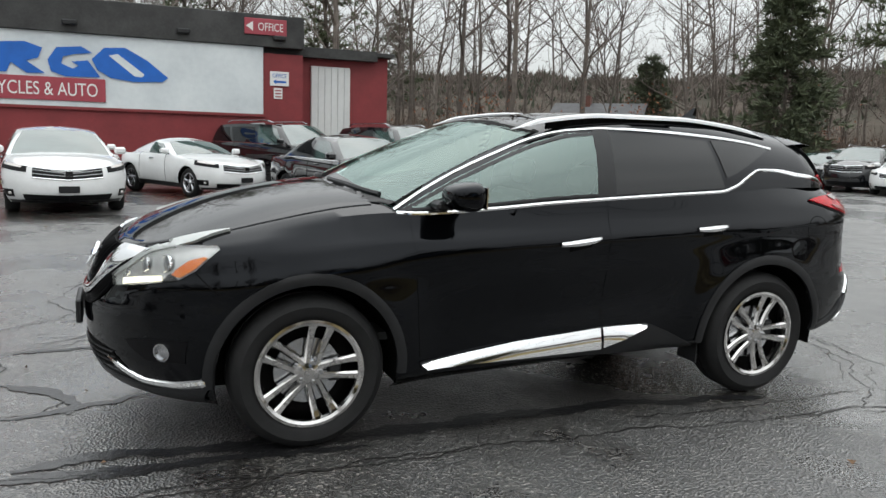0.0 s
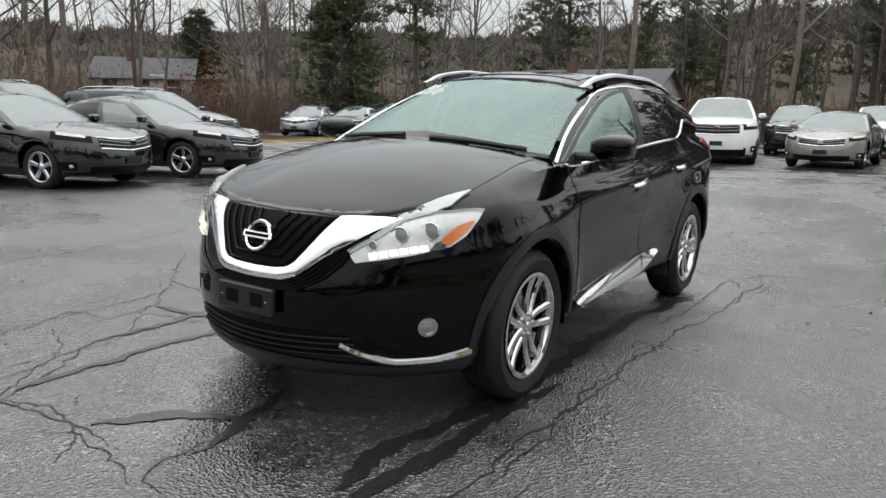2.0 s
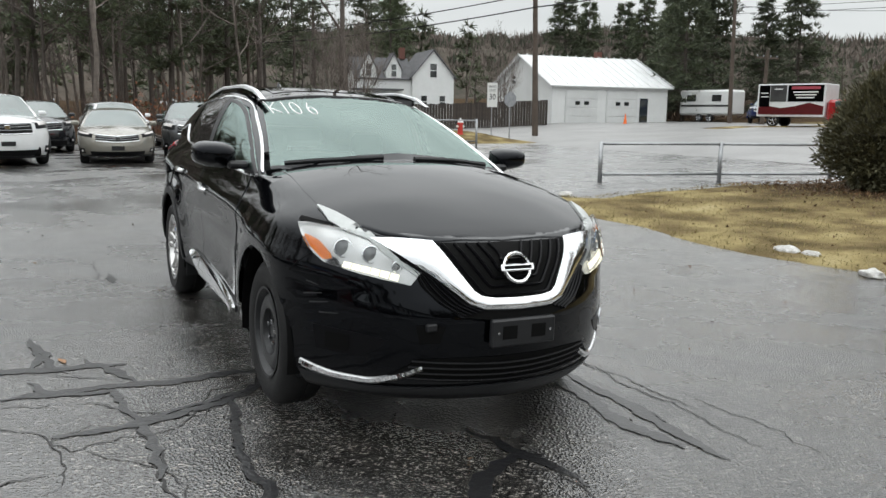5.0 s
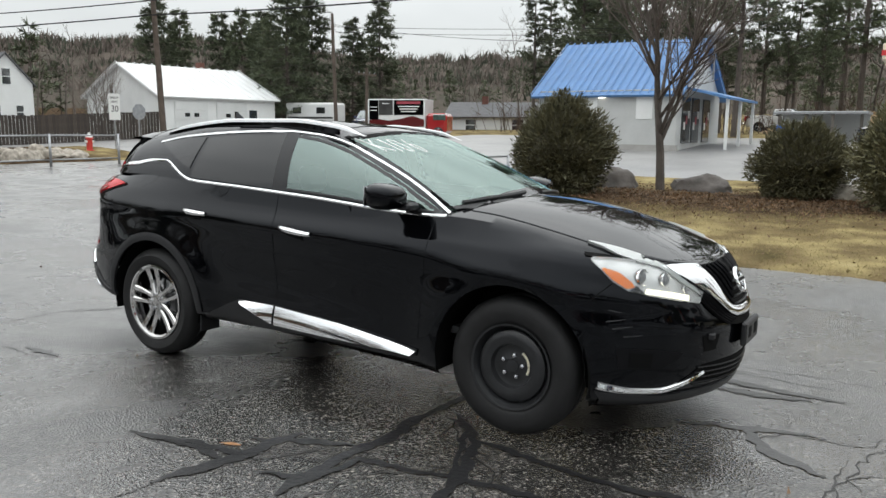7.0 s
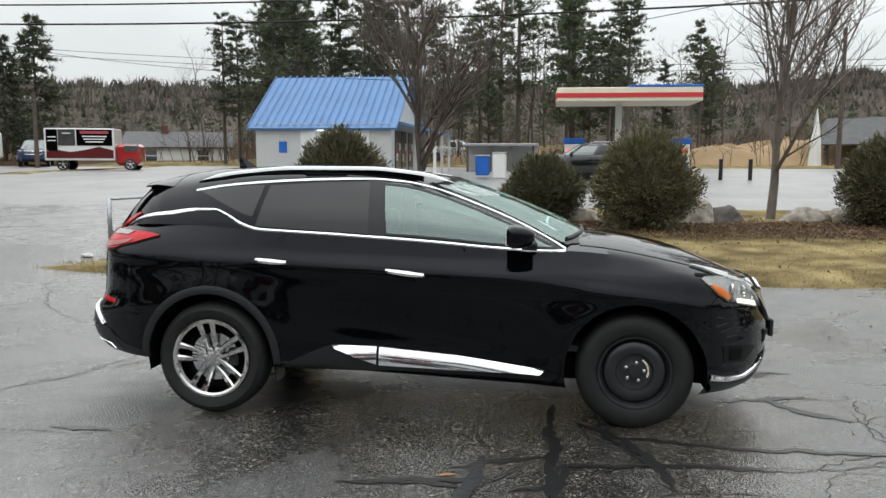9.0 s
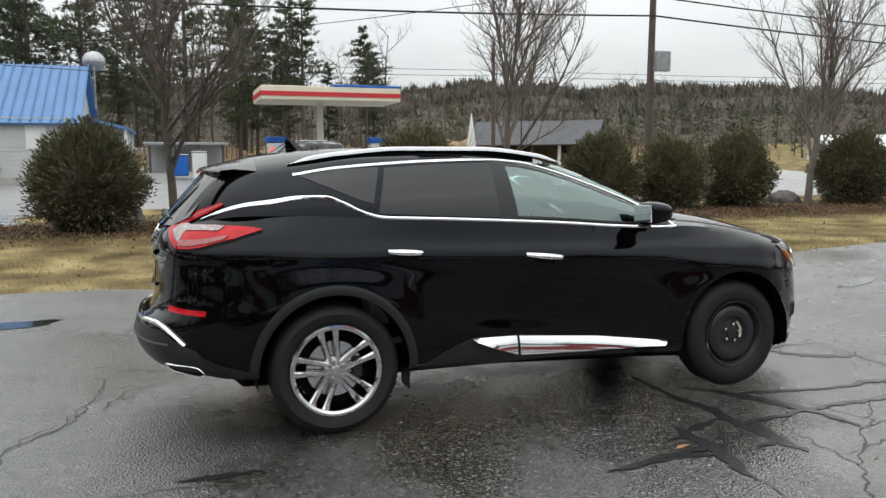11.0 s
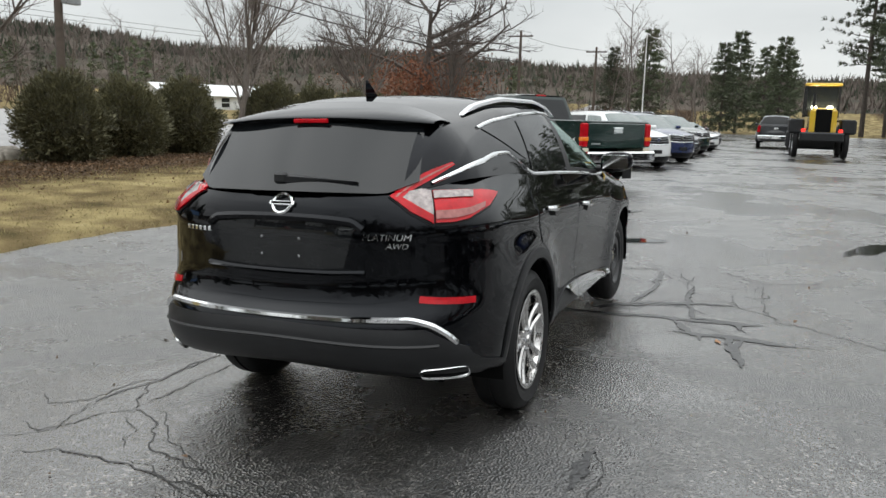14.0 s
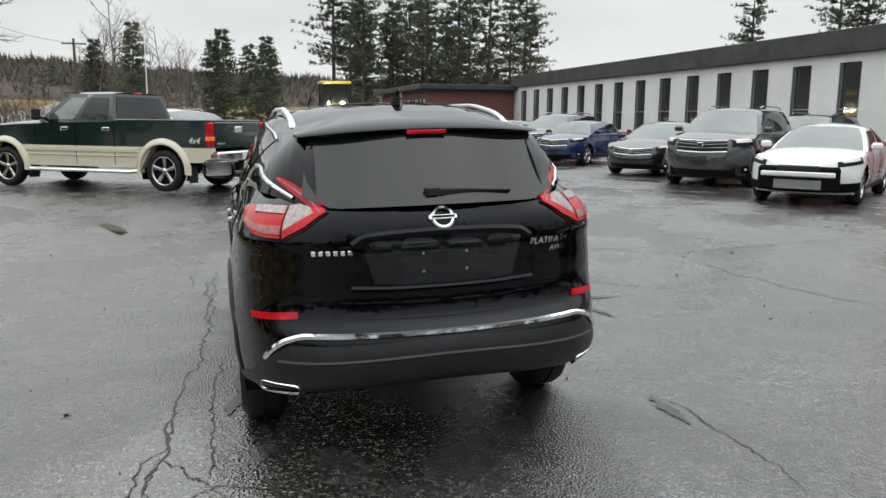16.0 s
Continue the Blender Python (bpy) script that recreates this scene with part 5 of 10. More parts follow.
    hatch = B.dress(part("hatch", B.patch([(-0.652, 0.815), (-0.597, 0.774), (-0.45, 0.752), (0, 0.740), (0.45, 0.752), (0.597, 0.774), (0.652, 0.815)], [(-0.684, 1.085), (-0.57, 1.150), (-0.49, 1.203), (0, 1.210), (0.49, 1.203), (0.57, 1.150), (0.684, 1.085)], "B", 0.005, 40, 24, 0.014), BLACK_PAINT, car, "", True))
    part("plate_recess", B.patch([(-0.32, 0.905), (-0.2, 0.895), (0, 0.893), (0.2, 0.895), (0.32, 0.905)], [(-0.37, 1.085), (-0.2, 1.103), (0, 1.107), (0.2, 1.103), (0.37, 1.085)], "B", 0.0075, 20, 6), GLASS_DARK, hatch, "empty recess for the plate", True)
    part("hatch_lip", B.strip([(-0.41, 1.078), (-0.35, 1.110), (-0.15, 1.122), (0, 1.124), (0.15, 1.122), (0.35, 1.110), (0.41, 1.078)], 0.040, "B", 0.020, 40, 0.014), BLACK_PAINT, hatch, "raised lip over the plate recess", True)
    part("hatch_ledge", B.strip([(-0.42, 0.888), (-0.2, 0.878), (0, 0.876), (0.2, 0.878), (0.42, 0.888)], 0.026, "B", 0.014, 30, 0.012), BLACK_PAINT, hatch, "", True)
    for y in (-0.10, 0.10):
        for z in (1.03, 0.95):
            c, n = B.hit(y, z, "B")
            bm = bmesh.new()
            lathe(bm, [(0.007, 0.008), (0.007, 0.014), (0, 0.015)], 8, Matrix.Translation(c) @ n.to_track_quat('Y', 'Z').to_matrix().to_4x4())
            part("plate_screw", bm, ALLOY, hatch)
    wp = part("rear_wiper", B.strip([(-0.345, 1.268), (-0.2, 1.276), (-0.05, 1.283), (0.03, 1.287)], lambda f: 0.012 + 0.040 * f, "B", 0.020, 20, 0.024), BLACK_PLASTIC, car, "black rear wiper", True)
    part("wiper_hub", box_bm((0, 0, 0), (0.075, 0.03, 0.055), Matrix.Translation(B.hit(0.035, 1.283, "B")[0] + Vector((-0.02, 0, 0.012))) @ Matrix.Rotation(radians(90), 4, 'Z'), bevel=0.012), BLACK_PLASTIC, wp)
    # lettering on the hatch
    for words, size, y0, z0 in (("PLATINUM", 0.040, -0.512, 1.034), ("AWD", 0.034, -0.558, 0.998)):
        bm = text_mesh(words, size, 0.0, shear=0.2)
        bmesh.ops.triangulate(bm, faces=bm.faces[:])
        for v in bm.verts:
            p, n = B.hit(y0 - v.co.x * 1.08, z0 + v.co.y, "B")
            v.co = p + n * 0.018
        bmesh.ops.recalc_face_normals(bm, faces=bm.faces[:])
        part("trim_lettering", bm, CHROME, hatch, "small chrome lettering")
    for k in range(6):
        y = 0.575 - 0.031 * k
        c, n = B.hit(y, 1.045, "B")
        part("model_mark", box_bm((0, 0.008, 0), (0.020, 0.004, 0.020), Matrix.Translation(c) @ n.to_track_quat('Y', 'Z').to_matrix().to_4x4(), bevel=0.0015), CHROME, hatch, "chrome model mark")
    # rear bumper
    ch = [(0.80, 0.575), (0.765, 0.625), (0.71, 0.668), (0.62, 0.690), (0.3, 0.688), (0, 0.686)]
    ch = ch + [(-a, b) for a, b in ch[-2::-1]]
    part("bumper_trim", B.strip(ch, 0.030, "B", 0.012, 80, 0.012), CHROME, car, "chrome strip across the rear bumper", True)
    lowb = [(-0.86, 0.40), (-0.6, 0.425), (0, 0.44), (0.6, 0.425), (0.86, 0.40)]
    highb = [(-0.83, 0.545), (-0.70, 0.650), (0, 0.668), (0.70, 0.650), (0.83, 0.545)]
    part("rear_bumper_cladding", B.patch(lowb, highb, "B", 0.010, 60, 8, 0.02, 0.01), BLACK_PLASTIC, car, "matt grey-black lower rear bumper", True)
    part("bumper_crease", B.strip([(-0.74, 0.575), (0, 0.600), (0.74, 0.575)], 0.02, "B", 0.018, 40, 0.012), BLACK_PLASTIC, car, "", True)
    for way in ("L", "R"):
        part("corner_cladding", B.patch([(-1.885, 0.345), (-2.05, 0.37), (-2.25, 0.39)], [(-1.90, 0.42), (-2.05, 0.455), (-2.25, 0.56)], way, 0.012, 14, 4, 0.016), BLACK_PLASTIC, car, "", True)
        part("mud_flap", box_bm((-0.965, 0.80 if way == "L" else -0.80, 0.285), (0.012, 0.17, 0.12), bevel=0.004), BLACK_PLASTIC, car)
    # fuel door ring on the driver's side
    ring = [(-1.83 + 0.085 * math.cos(2 * math.pi * k / 24), 1.03 + 0.085 * math.sin(2 * math.pi * k / 24)) for k in range(25)]
    part("fuel_door", B.strip(ring, 0.005, "L", 0.0005, 48, 0.0005), DARK, car, "round fuel door")
    # cabin
    part("headliner", B.patch([(-1.6, -0.52), (-0.6, -0.56), (0.05, -0.50)], [(-1.6, 0.52), (-0.6, 0.56), (0.05, 0.50)], "T", -0.035, 16, 12), HEADLINER, car, "pale grey headliner", True)
    for way, s in (("L", 1), ("R", -1)):
        part("door_card", B.patch([(-0.26, 0.60), (0.80, 0.60)], [(-0.26, 1.19), (0.80, 1.13)], way, -0.05, 10, 8), SEAT, car, "grey inner door panel", True)
        part("pillar_lining", B.patch([(-0.36, 1.10), (-0.26, 1.10)], [(-0.37, 1.59), (-0.28, 1.59)], way, -0.03, 3, 8), HEADLINER, car, "pale pillar lining", True)
    for y in (0.38, -0.38):
        st = part("front_seat", seat_bm(0.50, 0.52, 0.60), SEAT, car, "grey leather seat", True)
        st.matrix_basis = pose(0.05, y, 0.55)
    st = part("rear_seat", seat_bm(1.25, 0.5, 0.6), SEAT, car, "grey leather rear bench", True)
    st.matrix_basis = pose(-0.85, 0, 0.58)
    bm = bmesh.new()
    box(bm, (0.82, 0, 1.02), (0.42, 1.40, 0.28), bevel=0.09)
    part("dashboard", bm, TRIM, car, "grey dashboard", True)
    bm = bmesh.new()
    tube(bm, [(0.56 - 0.06 * math.sin(a), 0.38 + 0.185 * math.cos(a), 1.06 + 0.185 * math.sin(a)) for a in [2 * math.pi * k / 28 for k in range(29)]], 0.016, 8)
    tube(bm, [(0.60, 0.20, 1.05), (0.58, 0.38, 1.03), (0.60, 0.56, 1.05)], 0.02, 6)
    part("steering_wheel", bm, TRIM, car, "black steering wheel", True)
    part("cabin_floor", box_bm((-0.3, 0, 0.50), (2.9, 1.5, 0.04)), TRIM, car)
    part("rear_view_mirror", box_bm((0.36, 0, 1.50), (0.03, 0.24, 0.065), bevel=0.012), TRIM, car)
    return car


build_subject()


# ---- parked cars ----
def paint(name, color, rough=0.12, metal=0.0):
    return mat(name + "_paint", color, rough, metal, vary=0.12, scale=2.5, coat=0.8)


PAINTS = dict(white=paint("white", (0.74, 0.75, 0.75)), black=paint("black_car", (0.004, 0.004, 0.005), 0.06), silver=paint("silver", (0.42, 0.43, 0.44), 0.25, 0.5), grey=paint("grey", (0.055, 0.058, 0.062), 0.16, 0.4),
              blue=paint("blue", (0.012, 0.025, 0.09), 0.15, 0.2), green=paint("green", (0.006, 0.022, 0.018), 0.14), tan=paint("tan", (0.26, 0.245, 0.21), 0.22, 0.4), dark=paint("charcoal", (0.009, 0.010, 0.012), 0.08),
              red=paint("maroon", (0.10, 0.012, 0.014)), cream=paint("cream", (0.62, 0.58, 0.46), 0.2), yellow=paint("yellow", (0.62, 0.40, 0.02), 0.4))
WORDS = dict(white="white", black="black", silver="silver", grey="grey", blue="dark blue", green="dark green", tan="beige-silver", dark="charcoal", red="maroon", cream="cream", yellow="yellow")


def car_params(L, W, H, wb, hood, cowl, beltz, tail, screen, top0, top1, back, deck=None, R=0.34, ride=0.2):
    """Curves of an ordinary car: heights of hood nose, cowl, waist and tail; where along it the screen and roof begin and end."""
    xf, xr = L * 0.49, -L * 0.51
    xc, xrc = xf - 0.75, xr + 0.6
    h = W / 2

    def shape(x, y, z):
        if y < 0.4 * h:
            return y
        for ax in (xf - 0.92, xf - 0.92 - wb):
            y += 0.03 * math.exp(-((math.hypot(x - ax, z - R) - R * 1.2) / 0.12) ** 2) * smooth01((y - 0.3) / 0.4)
        return y
    lv = []
    for f, wf, df, dr in ((0.0, 0.88, 0.16, 0.14), (0.14, 0.95, 0.04, 0.05), (0.32, 0.985, 0.0, 0.0), (0.55, 1.0, 0.01, 0.0), (0.78, 0.995, 0.05, 0.05), (0.93, 0.965, 0.10, 0.08)):
        lv.append((ride + (hood - ride) * f, ride + (cowl - ride) * f * 0.97, ride + 0.03 + (beltz - ride) * f, ride + 0.08 + (tail - ride - 0.08) * f, h * wf, xf - df, xr + dr))
    xm = [xc, (xc + screen) / 2, screen, 0, -0.8 if xrc < -1 else xrc / 2, xrc]
    span = xc - xrc
    side = [(1 + (xc - x) / span, x, h * w, z) for x, w, z in ((xc, 0.86, hood + (cowl - hood) * 0.55), ((xc + screen) / 2, 0.90, hood + (cowl - hood) * 0.82), (screen, 0.925, cowl), (-0.1, 0.93, (cowl + beltz) / 2), (xrc * 0.6, 0.92, beltz), (xrc, 0.86, (beltz + tail) / 2 if deck else beltz))]
    belt = [(0, xf - 0.17, 0, hood), (0.35, xf - 0.19, h * 0.36, hood), (0.6, xf - 0.27, h * 0.60, hood + 0.01), (0.82, xf - 0.45, h * 0.77, hood + (cowl - hood) * 0.25)] + side + [
        (2.3, xr + 0.33, h * 0.77, tail + 0.01), (2.6, xr + 0.20, h * 0.55, tail), (3, xr + 0.14, 0, tail)]
    P = dict(xc=xc, xrc=xrc, nf=2.2, nr=2.8, hood_end=screen - 0.15, cab=(screen - 0.18, back + 0.12), shape=shape, sub=2, bulge=0.02, levels=lv, belt=belt, cab_steps=(8, 28, 8),
             hood=[(screen - 0.2, cowl + 0.07), (screen + 0.1, cowl + 0.06), ((screen + xf) / 2, (cowl + hood) / 2 + 0.07), (xf - 0.3, hood + 0.05), (xf - 0.17, hood)],
             screen_base=[(0, screen, 0, cowl + 0.06), (0.45, screen - 0.03, h * 0.45, cowl + 0.045), (0.8, screen - 0.10, h * 0.78, cowl + 0.01)],
             back_base=[(2.3, back - 0.03, h * 0.72, (deck or tail) + 0.02), (2.6, back - 0.14, h * 0.5, (deck or tail) + 0.01), (3, back - 0.2, 0, (deck or tail) + 0.01)],
             top=[(0, top0, 0, H - 0.07), (0.45, top0 - 0.02, h * 0.36, H - 0.08), (0.85, top0 - 0.08, h * 0.60, H - 0.10), (1, top0 - 0.13, h * 0.665, H - 0.115), (1.15, top0 - 0.35, h * 0.70, H - 0.09), (1.5, (top0 + top1) / 2, h * 0.705, H - 0.07),
                  (1.85, top1 + 0.2, h * 0.68, H - 0.11), (2, top1 + 0.06, h * 0.645, H - 0.14), (2.3, top1 - 0.02, h * 0.52, H - 0.11), (2.6, top1 - 0.04, h * 0.34, H - 0.09), (3, top1 - 0.05, 0, H - 0.08)],
             roof=[(top0, H - 0.07), (top0 - 0.4, H - 0.015), ((top0 + top1) / 2, H), (top1 + 0.3, H - 0.03), (top1 - 0.05, H - 0.08)])
    if deck:
        P["deck"], P["deck_start"] = [(back + 0.15, deck), ((back + xr) / 2, deck + 0.0), (xr + 0.14, tail)], back + 0.15
    return P, (xf - 0.92, xf - 0.92 - wb), R


KINDS = dict(
    sedan=dict(L=4.85, W=1.85, H=1.45, wb=2.83, hood=0.74, cowl=0.93, beltz=0.99, tail=0.98, screen=1.05, top0=0.25, top1=-1.05, back=-1.70, deck=1.05, R=0.33),
    coupe=dict(L=4.15, W=1.81, H=1.30, wb=2.43, hood=0.72, cowl=0.90, beltz=0.94, tail=0.90, screen=0.62, top0=-0.05, top1=-0.95, back=-1.40, deck=0.96, R=0.32),
    suv=dict(L=4.65, W=1.87, H=1.70, wb=2.70, hood=0.98, cowl=1.12, beltz=1.16, tail=1.12, screen=1.18, top0=0.45, top1=-2.0, back=-2.15, R=0.36),
    big_suv=dict(L=5.0, W=1.99, H=1.80, wb=2.83, hood=1.06, cowl=1.18, beltz=1.22, tail=1.16, screen=1.25, top0=0.55, top1=-2.2, back=-2.35, R=0.38),
    minivan=dict(L=5.1, W=2.0, H=1.74, wb=3.0, hood=0.92, cowl=1.10, beltz=1.12, tail=1.10, screen=1.55, top0=0.65, top1=-2.3, back=-2.45, R=0.34),
    hatch=dict(L=3.95, W=1.73, H=1.45, wb=2.57, hood=0.84, cowl=0.98, beltz=1.02, tail=0.98, screen=0.80, top0=0.35, top1=-1.55, back=-1.75, R=0.32),
    crew_truck=dict(L=5.9, W=2.0, H=1.92, wb=3.75, hood=1.12, cowl=1.26, beltz=1.30, tail=1.30, screen=1.30, top0=0.75, top1=-0.75, back=-0.78, deck=1.28, R=0.40, ride=0.38))
WHEEL_MESH = {}


def car_wheel(parent, x, y, R, s):
    """A plain car wheel on shared meshes."""
    key = round(R, 2)
    if key not in WHEEL_MESH:
        w, rim = 0.22, R * 0.70
        bm = bmesh.new()
        h = w / 2
        lathe(bm, [(rim - 0.02, h - 0.03), (rim + 0.01, h), (R - 0.03, h), (R, h - 0.04), (R, -h + 0.04), (R - 0.03, -h), (rim, -h)], 28)
        bmesh.ops.recalc_face_normals(bm, faces=bm.faces[:])
        a = bpy.data.meshes.new("tyre"); bm.to_mesh(a); bm.free(); a.materials.append(RUBBER)
        bm = bmesh.new()
        lathe(bm, [(rim, h - 0.02), (rim + 0.004, h - 0.008), (rim - 0.02, h - 0.012), (rim - 0.03, h - 0.06)], 28)
        for k in range(5):
            sb = spoke_bm(2 * math.pi * k / 5 + 0.3, 0.03, rim - 0.015, 0.030, 0.042, h - 0.035, h - 0.022)
            tmp = bpy.data.meshes.new("tmp"); sb.to_mesh(tmp); sb.free(); bm.from_mesh(tmp); bpy.data.meshes.remove(tmp)
        lathe(bm, [(0.0, h - 0.02), (0.06, h - 0.025), (0.065, h - 0.05)], 16)
        b = bpy.data.meshes.new("rim"); bm.to_mesh(b); bm.free(); b.materials.append(ALLOY)
        bm = bmesh.new()
        lathe(bm, [(0.0, h - 0.07), (rim - 0.02, h - 0.07)], 20)
        c = bpy.data.meshes.new("brake"); bm.to_mesh(c); bm.free(); c.materials.append(DARK)
        for me in (a, b, c):
            me.polygons.foreach_set("use_smooth", [True] * len(me.polygons))
        WHEEL_MESH[key] = (a, b, c)
    a, b, c = WHEEL_MESH[key]
    wheel = new("wheel", a)
    wheel.parent = parent
    wheel.matrix_basis = pose(x, y, R, 0, 0, 0 if s > 0 else 180)
    for nm, me in (("rim", b), ("brake_disc", c)):
        o = new(nm, me)
        o.parent = wheel


def panel_bm(rows, i0, i1, j0, j1, off, sides=(1, -1)):
    """A piece of a hull grid (rows j, columns i), lifted a little off the skin."""
    bm = bmesh.new()
    for s in sides:
        g = []
        for j in range(j0, j1 + 1):
            r = []
            for i in range(i0, i1 + 1):
                p = Vector(rows[j][i])
                a = Vector(rows[j][min(i + 1, len(rows[j]) - 1)]) - Vector(rows[j][max(i - 1, 0)])
                b = Vector(rows[min(j + 1, len(rows) - 1)][i]) - Vector(rows[max(j - 1, 0)][i])
                n = a.cross(b)
                n = n.normalized() if n.length > 1e-9 else Vector((1, 0, 0))
                if n.y < 0 or (abs(p.y) < 0.02 and abs(n.x) > 0.2):
                    n = n if abs(p.y) < 0.02 and n.x * p.x > 0 else -n
                q = p + n * off
                r.append(bm.verts.new((q.x, s * max(q.y, 0), q.z)))
            g.append(r)
        grid_faces(bm, g, s < 0)
    bmesh.ops.remove_doubles(bm, verts=bm.verts[:], dist=0.0005)
    return bm


CAR_CACHE = {}


def parked_car(kind, colour, front, heading, label="", wrecked=False, group="parked cars"):
    """A car whose front bumper's middle stands at front, its nose pointing along heading (degrees from +X)."""
    spec = KINDS[kind]
    L = spec["L"]
    d = Vector((math.cos(radians(heading)), math.sin(radians(heading)), 0))
    c = Vector((front[0], front[1], 0)) - d * (L * 0.49)
    z = height(c.x, c.y)
    zf = height(*(c + d * L * 0.3).xy); zr = height(*(c - d * L * 0.3).xy)
    m = Matrix.Translation((c.x, c.y, (zf + zr) / 2)) @ Matrix.Rotation(radians(heading), 4, 'Z') @ Matrix.Rotation(-math.atan2(zf - zr, L * 0.6), 4, 'Y')
    key = (kind, colour, wrecked)
    if key in CAR_CACHE:
        ob = copy_thing(CAR_CACHE[key], m)
        if label:
            ob["label"] = label
        return ob
    plain = {"sedan": "sedan", "coupe": "low two-seat roadster", "suv": "SUV", "big_suv": "large SUV", "minivan": "minivan", "hatch": "small hatchback", "crew_truck": "crew-cab pickup truck"}[kind]
    car = thing({"sedan": "sedan", "coupe": "roadster", "suv": "suv", "big_suv": "large_suv", "minivan": "minivan", "hatch": "hatchback", "crew_truck": "pickup_truck"}[kind],
                label or f"wet {WORDS[colour]} {plain} parked on the asphalt lot", "car", m, group)
    P, axles, R = car_params(**spec)
    hull = car_hull(P, 14, 44, 14, 6, 5)
    arches = [(ax, R * 1.17) for ax in axles]
    body = PAINTS[colour]
    part("body", skin(hull, arches=arches, hubz=R), body, car, "", True)
    xs = (axles[0] + axles[1]) / 2
    part("underbody", box_bm((xs, 0, spec.get("ride", 0.2) + 0.16), (L * 0.86, spec["W"] * 0.74, 0.24), bevel=0.04), DARK, car)
    h = spec["W"] / 2
    for ax in axles:
        for s in (1, -1):
            bm = bmesh.new()
            g = []
            for k in range(13):
                a = radians(-10 + 200 * k / 12)
                g.append([bm.verts.new((ax + r * math.cos(a), s * y, R + r * math.sin(a))) for r, y in ((R * 1.18, h * 0.97), (R * 1.18, h * 0.62), (R * 0.6, h * 0.6))])
            grid_faces(bm, g)
            part("wheel_housing", bm, DARK, car)
            car_wheel(car, ax, s * (h - 0.125), R, s)
    G, LW = hull["glass"], hull["lower"]
    door_columns = [min(range(14, 58), key=lambda i: abs(LW[3][i][0] - x)) for x in ((spec["screen"] - 0.42, spec["screen"] - 1.45, spec["screen"] - 2.35) if kind != "coupe" else (spec["screen"] - 0.40, spec["screen"] - 1.5))]
    ng = len(G) - 1
    part("windscreen", panel_bm(G, 0, 7, 0, ng, 0.004), GLASS_CAR, car, "grey-green windscreen", True)
    part("rear_window", panel_bm(G, 37, len(G[0]) - 1, 1, ng, 0.004), GLASS_DARK, car, "dark rear window", True)
    for s in (1, -1):
        cuts = ((10, 20), (22, 33)) if kind not in ("coupe",) else ((10, 24),)
        if kind == "crew_truck":
            cuts = ((10, 21), (23, 34))
        if kind in ("suv", "big_suv", "minivan"):
            cuts = ((10, 18), (19, 27), (28, 35))
        for a, b in cuts:
            part("side_window", panel_bm(G, a, b, 0, ng - 1, 0.004, (s,)), GLASS_CAR if a < 12 else GLASS_DARK, car, "dark side window", True)
        nl = len(LW) - 1
        hl = part("headlight", panel_bm(LW, 6, 13, nl - 4, nl - 1, 0.006, (s,)), GRILLE_BLACK, car, "dark-edged clear headlight", True)
        part("lens", panel_bm(LW, 7, 12, nl - 3, nl - 1, 0.012, (s,)), LAMP_CLEAR, hl, "", True)
        if not wrecked:
            fg = part("fog_pocket", panel_bm(LW, 9, 12, 2, 4, 0.008, (s,)), GRILLE_BLACK, car, "black fog-lamp pocket", True)
            q = LW[3][10]
            part("fog_lamp", box_bm((q[0] + 0.010, s * q[1], q[2]), (0.05, 0.07, 0.05), bevel=0.015), LAMP_CLEAR, fg)
        for ci in door_columns:
            bm = bmesh.new()
            tube(bm, [(LW[j][ci][0], s * (LW[j][ci][1] + 0.001), LW[j][ci][2]) for j in range(2, nl + 1)], 0.0055, 4)
            part("door_seam", bm, DARK, car)
        bm = bmesh.new()
        tube(bm, [(p[0], s * (p[1] + 0.004), p[2] + 0.004) for p in G[0][9:37]], 0.009, 5)
        part("window_line", bm, CHROME if kind in ("sedan", "coupe", "big_suv") else BLACK_PLASTIC, car, "trim line under the side windows", True)
        if kind in ("suv", "big_suv"):
            for ax in axles:
                bm = bmesh.new()
                tube(bm, [(ax + R * 1.21 * math.cos(radians(-8 + 196 * k / 16)), s * (h - 0.012), R + R * 1.21 * math.sin(radians(-8 + 196 * k / 16))) for k in range(17)], 0.035, 6)
                part("arch_trim", bm, BLACK_PLASTIC, car, "", True)
        part("tail_light", panel_bm(LW, 60, 68, nl - 4, nl - 1, 0.008, (s,)), LAMP_RED, car, "red tail light", True)
        part("side_mirror", box_bm((spec["screen"] - 0.32, s * (h + 0.06), spec["cowl"] + 0.10), (0.12, 0.20, 0.13), bevel=0.035), body, car)
        part("sill", panel_bm(LW, 18, 50, 0, 2, 0.012, (s,)), BLACK_PLASTIC, car, "", True)
        zs = spec["beltz"] - 0.12
        for hx in (0.0, -1.0) if kind != "coupe" else (-0.35,):
            part("handle", box_bm((hx, s * (h - 0.005), zs), (0.18, 0.03, 0.025), bevel=0.008), ALLOY if colour in ("silver", "tan", "white") else body, car)
    if wrecked:
        xn = L * 0.49
        part("crash_opening", box_bm((xn - 0.05, 0, 0.47), (0.12, 1.36, 0.44), bevel=0.04), DARK, car, "dark opening behind the missing bumper")
        part("bare_beam", box_bm((xn + 0.02, 0, 0.55), (0.07, 1.24, 0.09), bevel=0.02), PAINTS["white"], car, "bare white bumper beam")
        part("radiator", box_bm((xn + 0.005, 0, 0.37), (0.04, 0.80, 0.17), bevel=0.01), ALLOY, car, "exposed radiator")
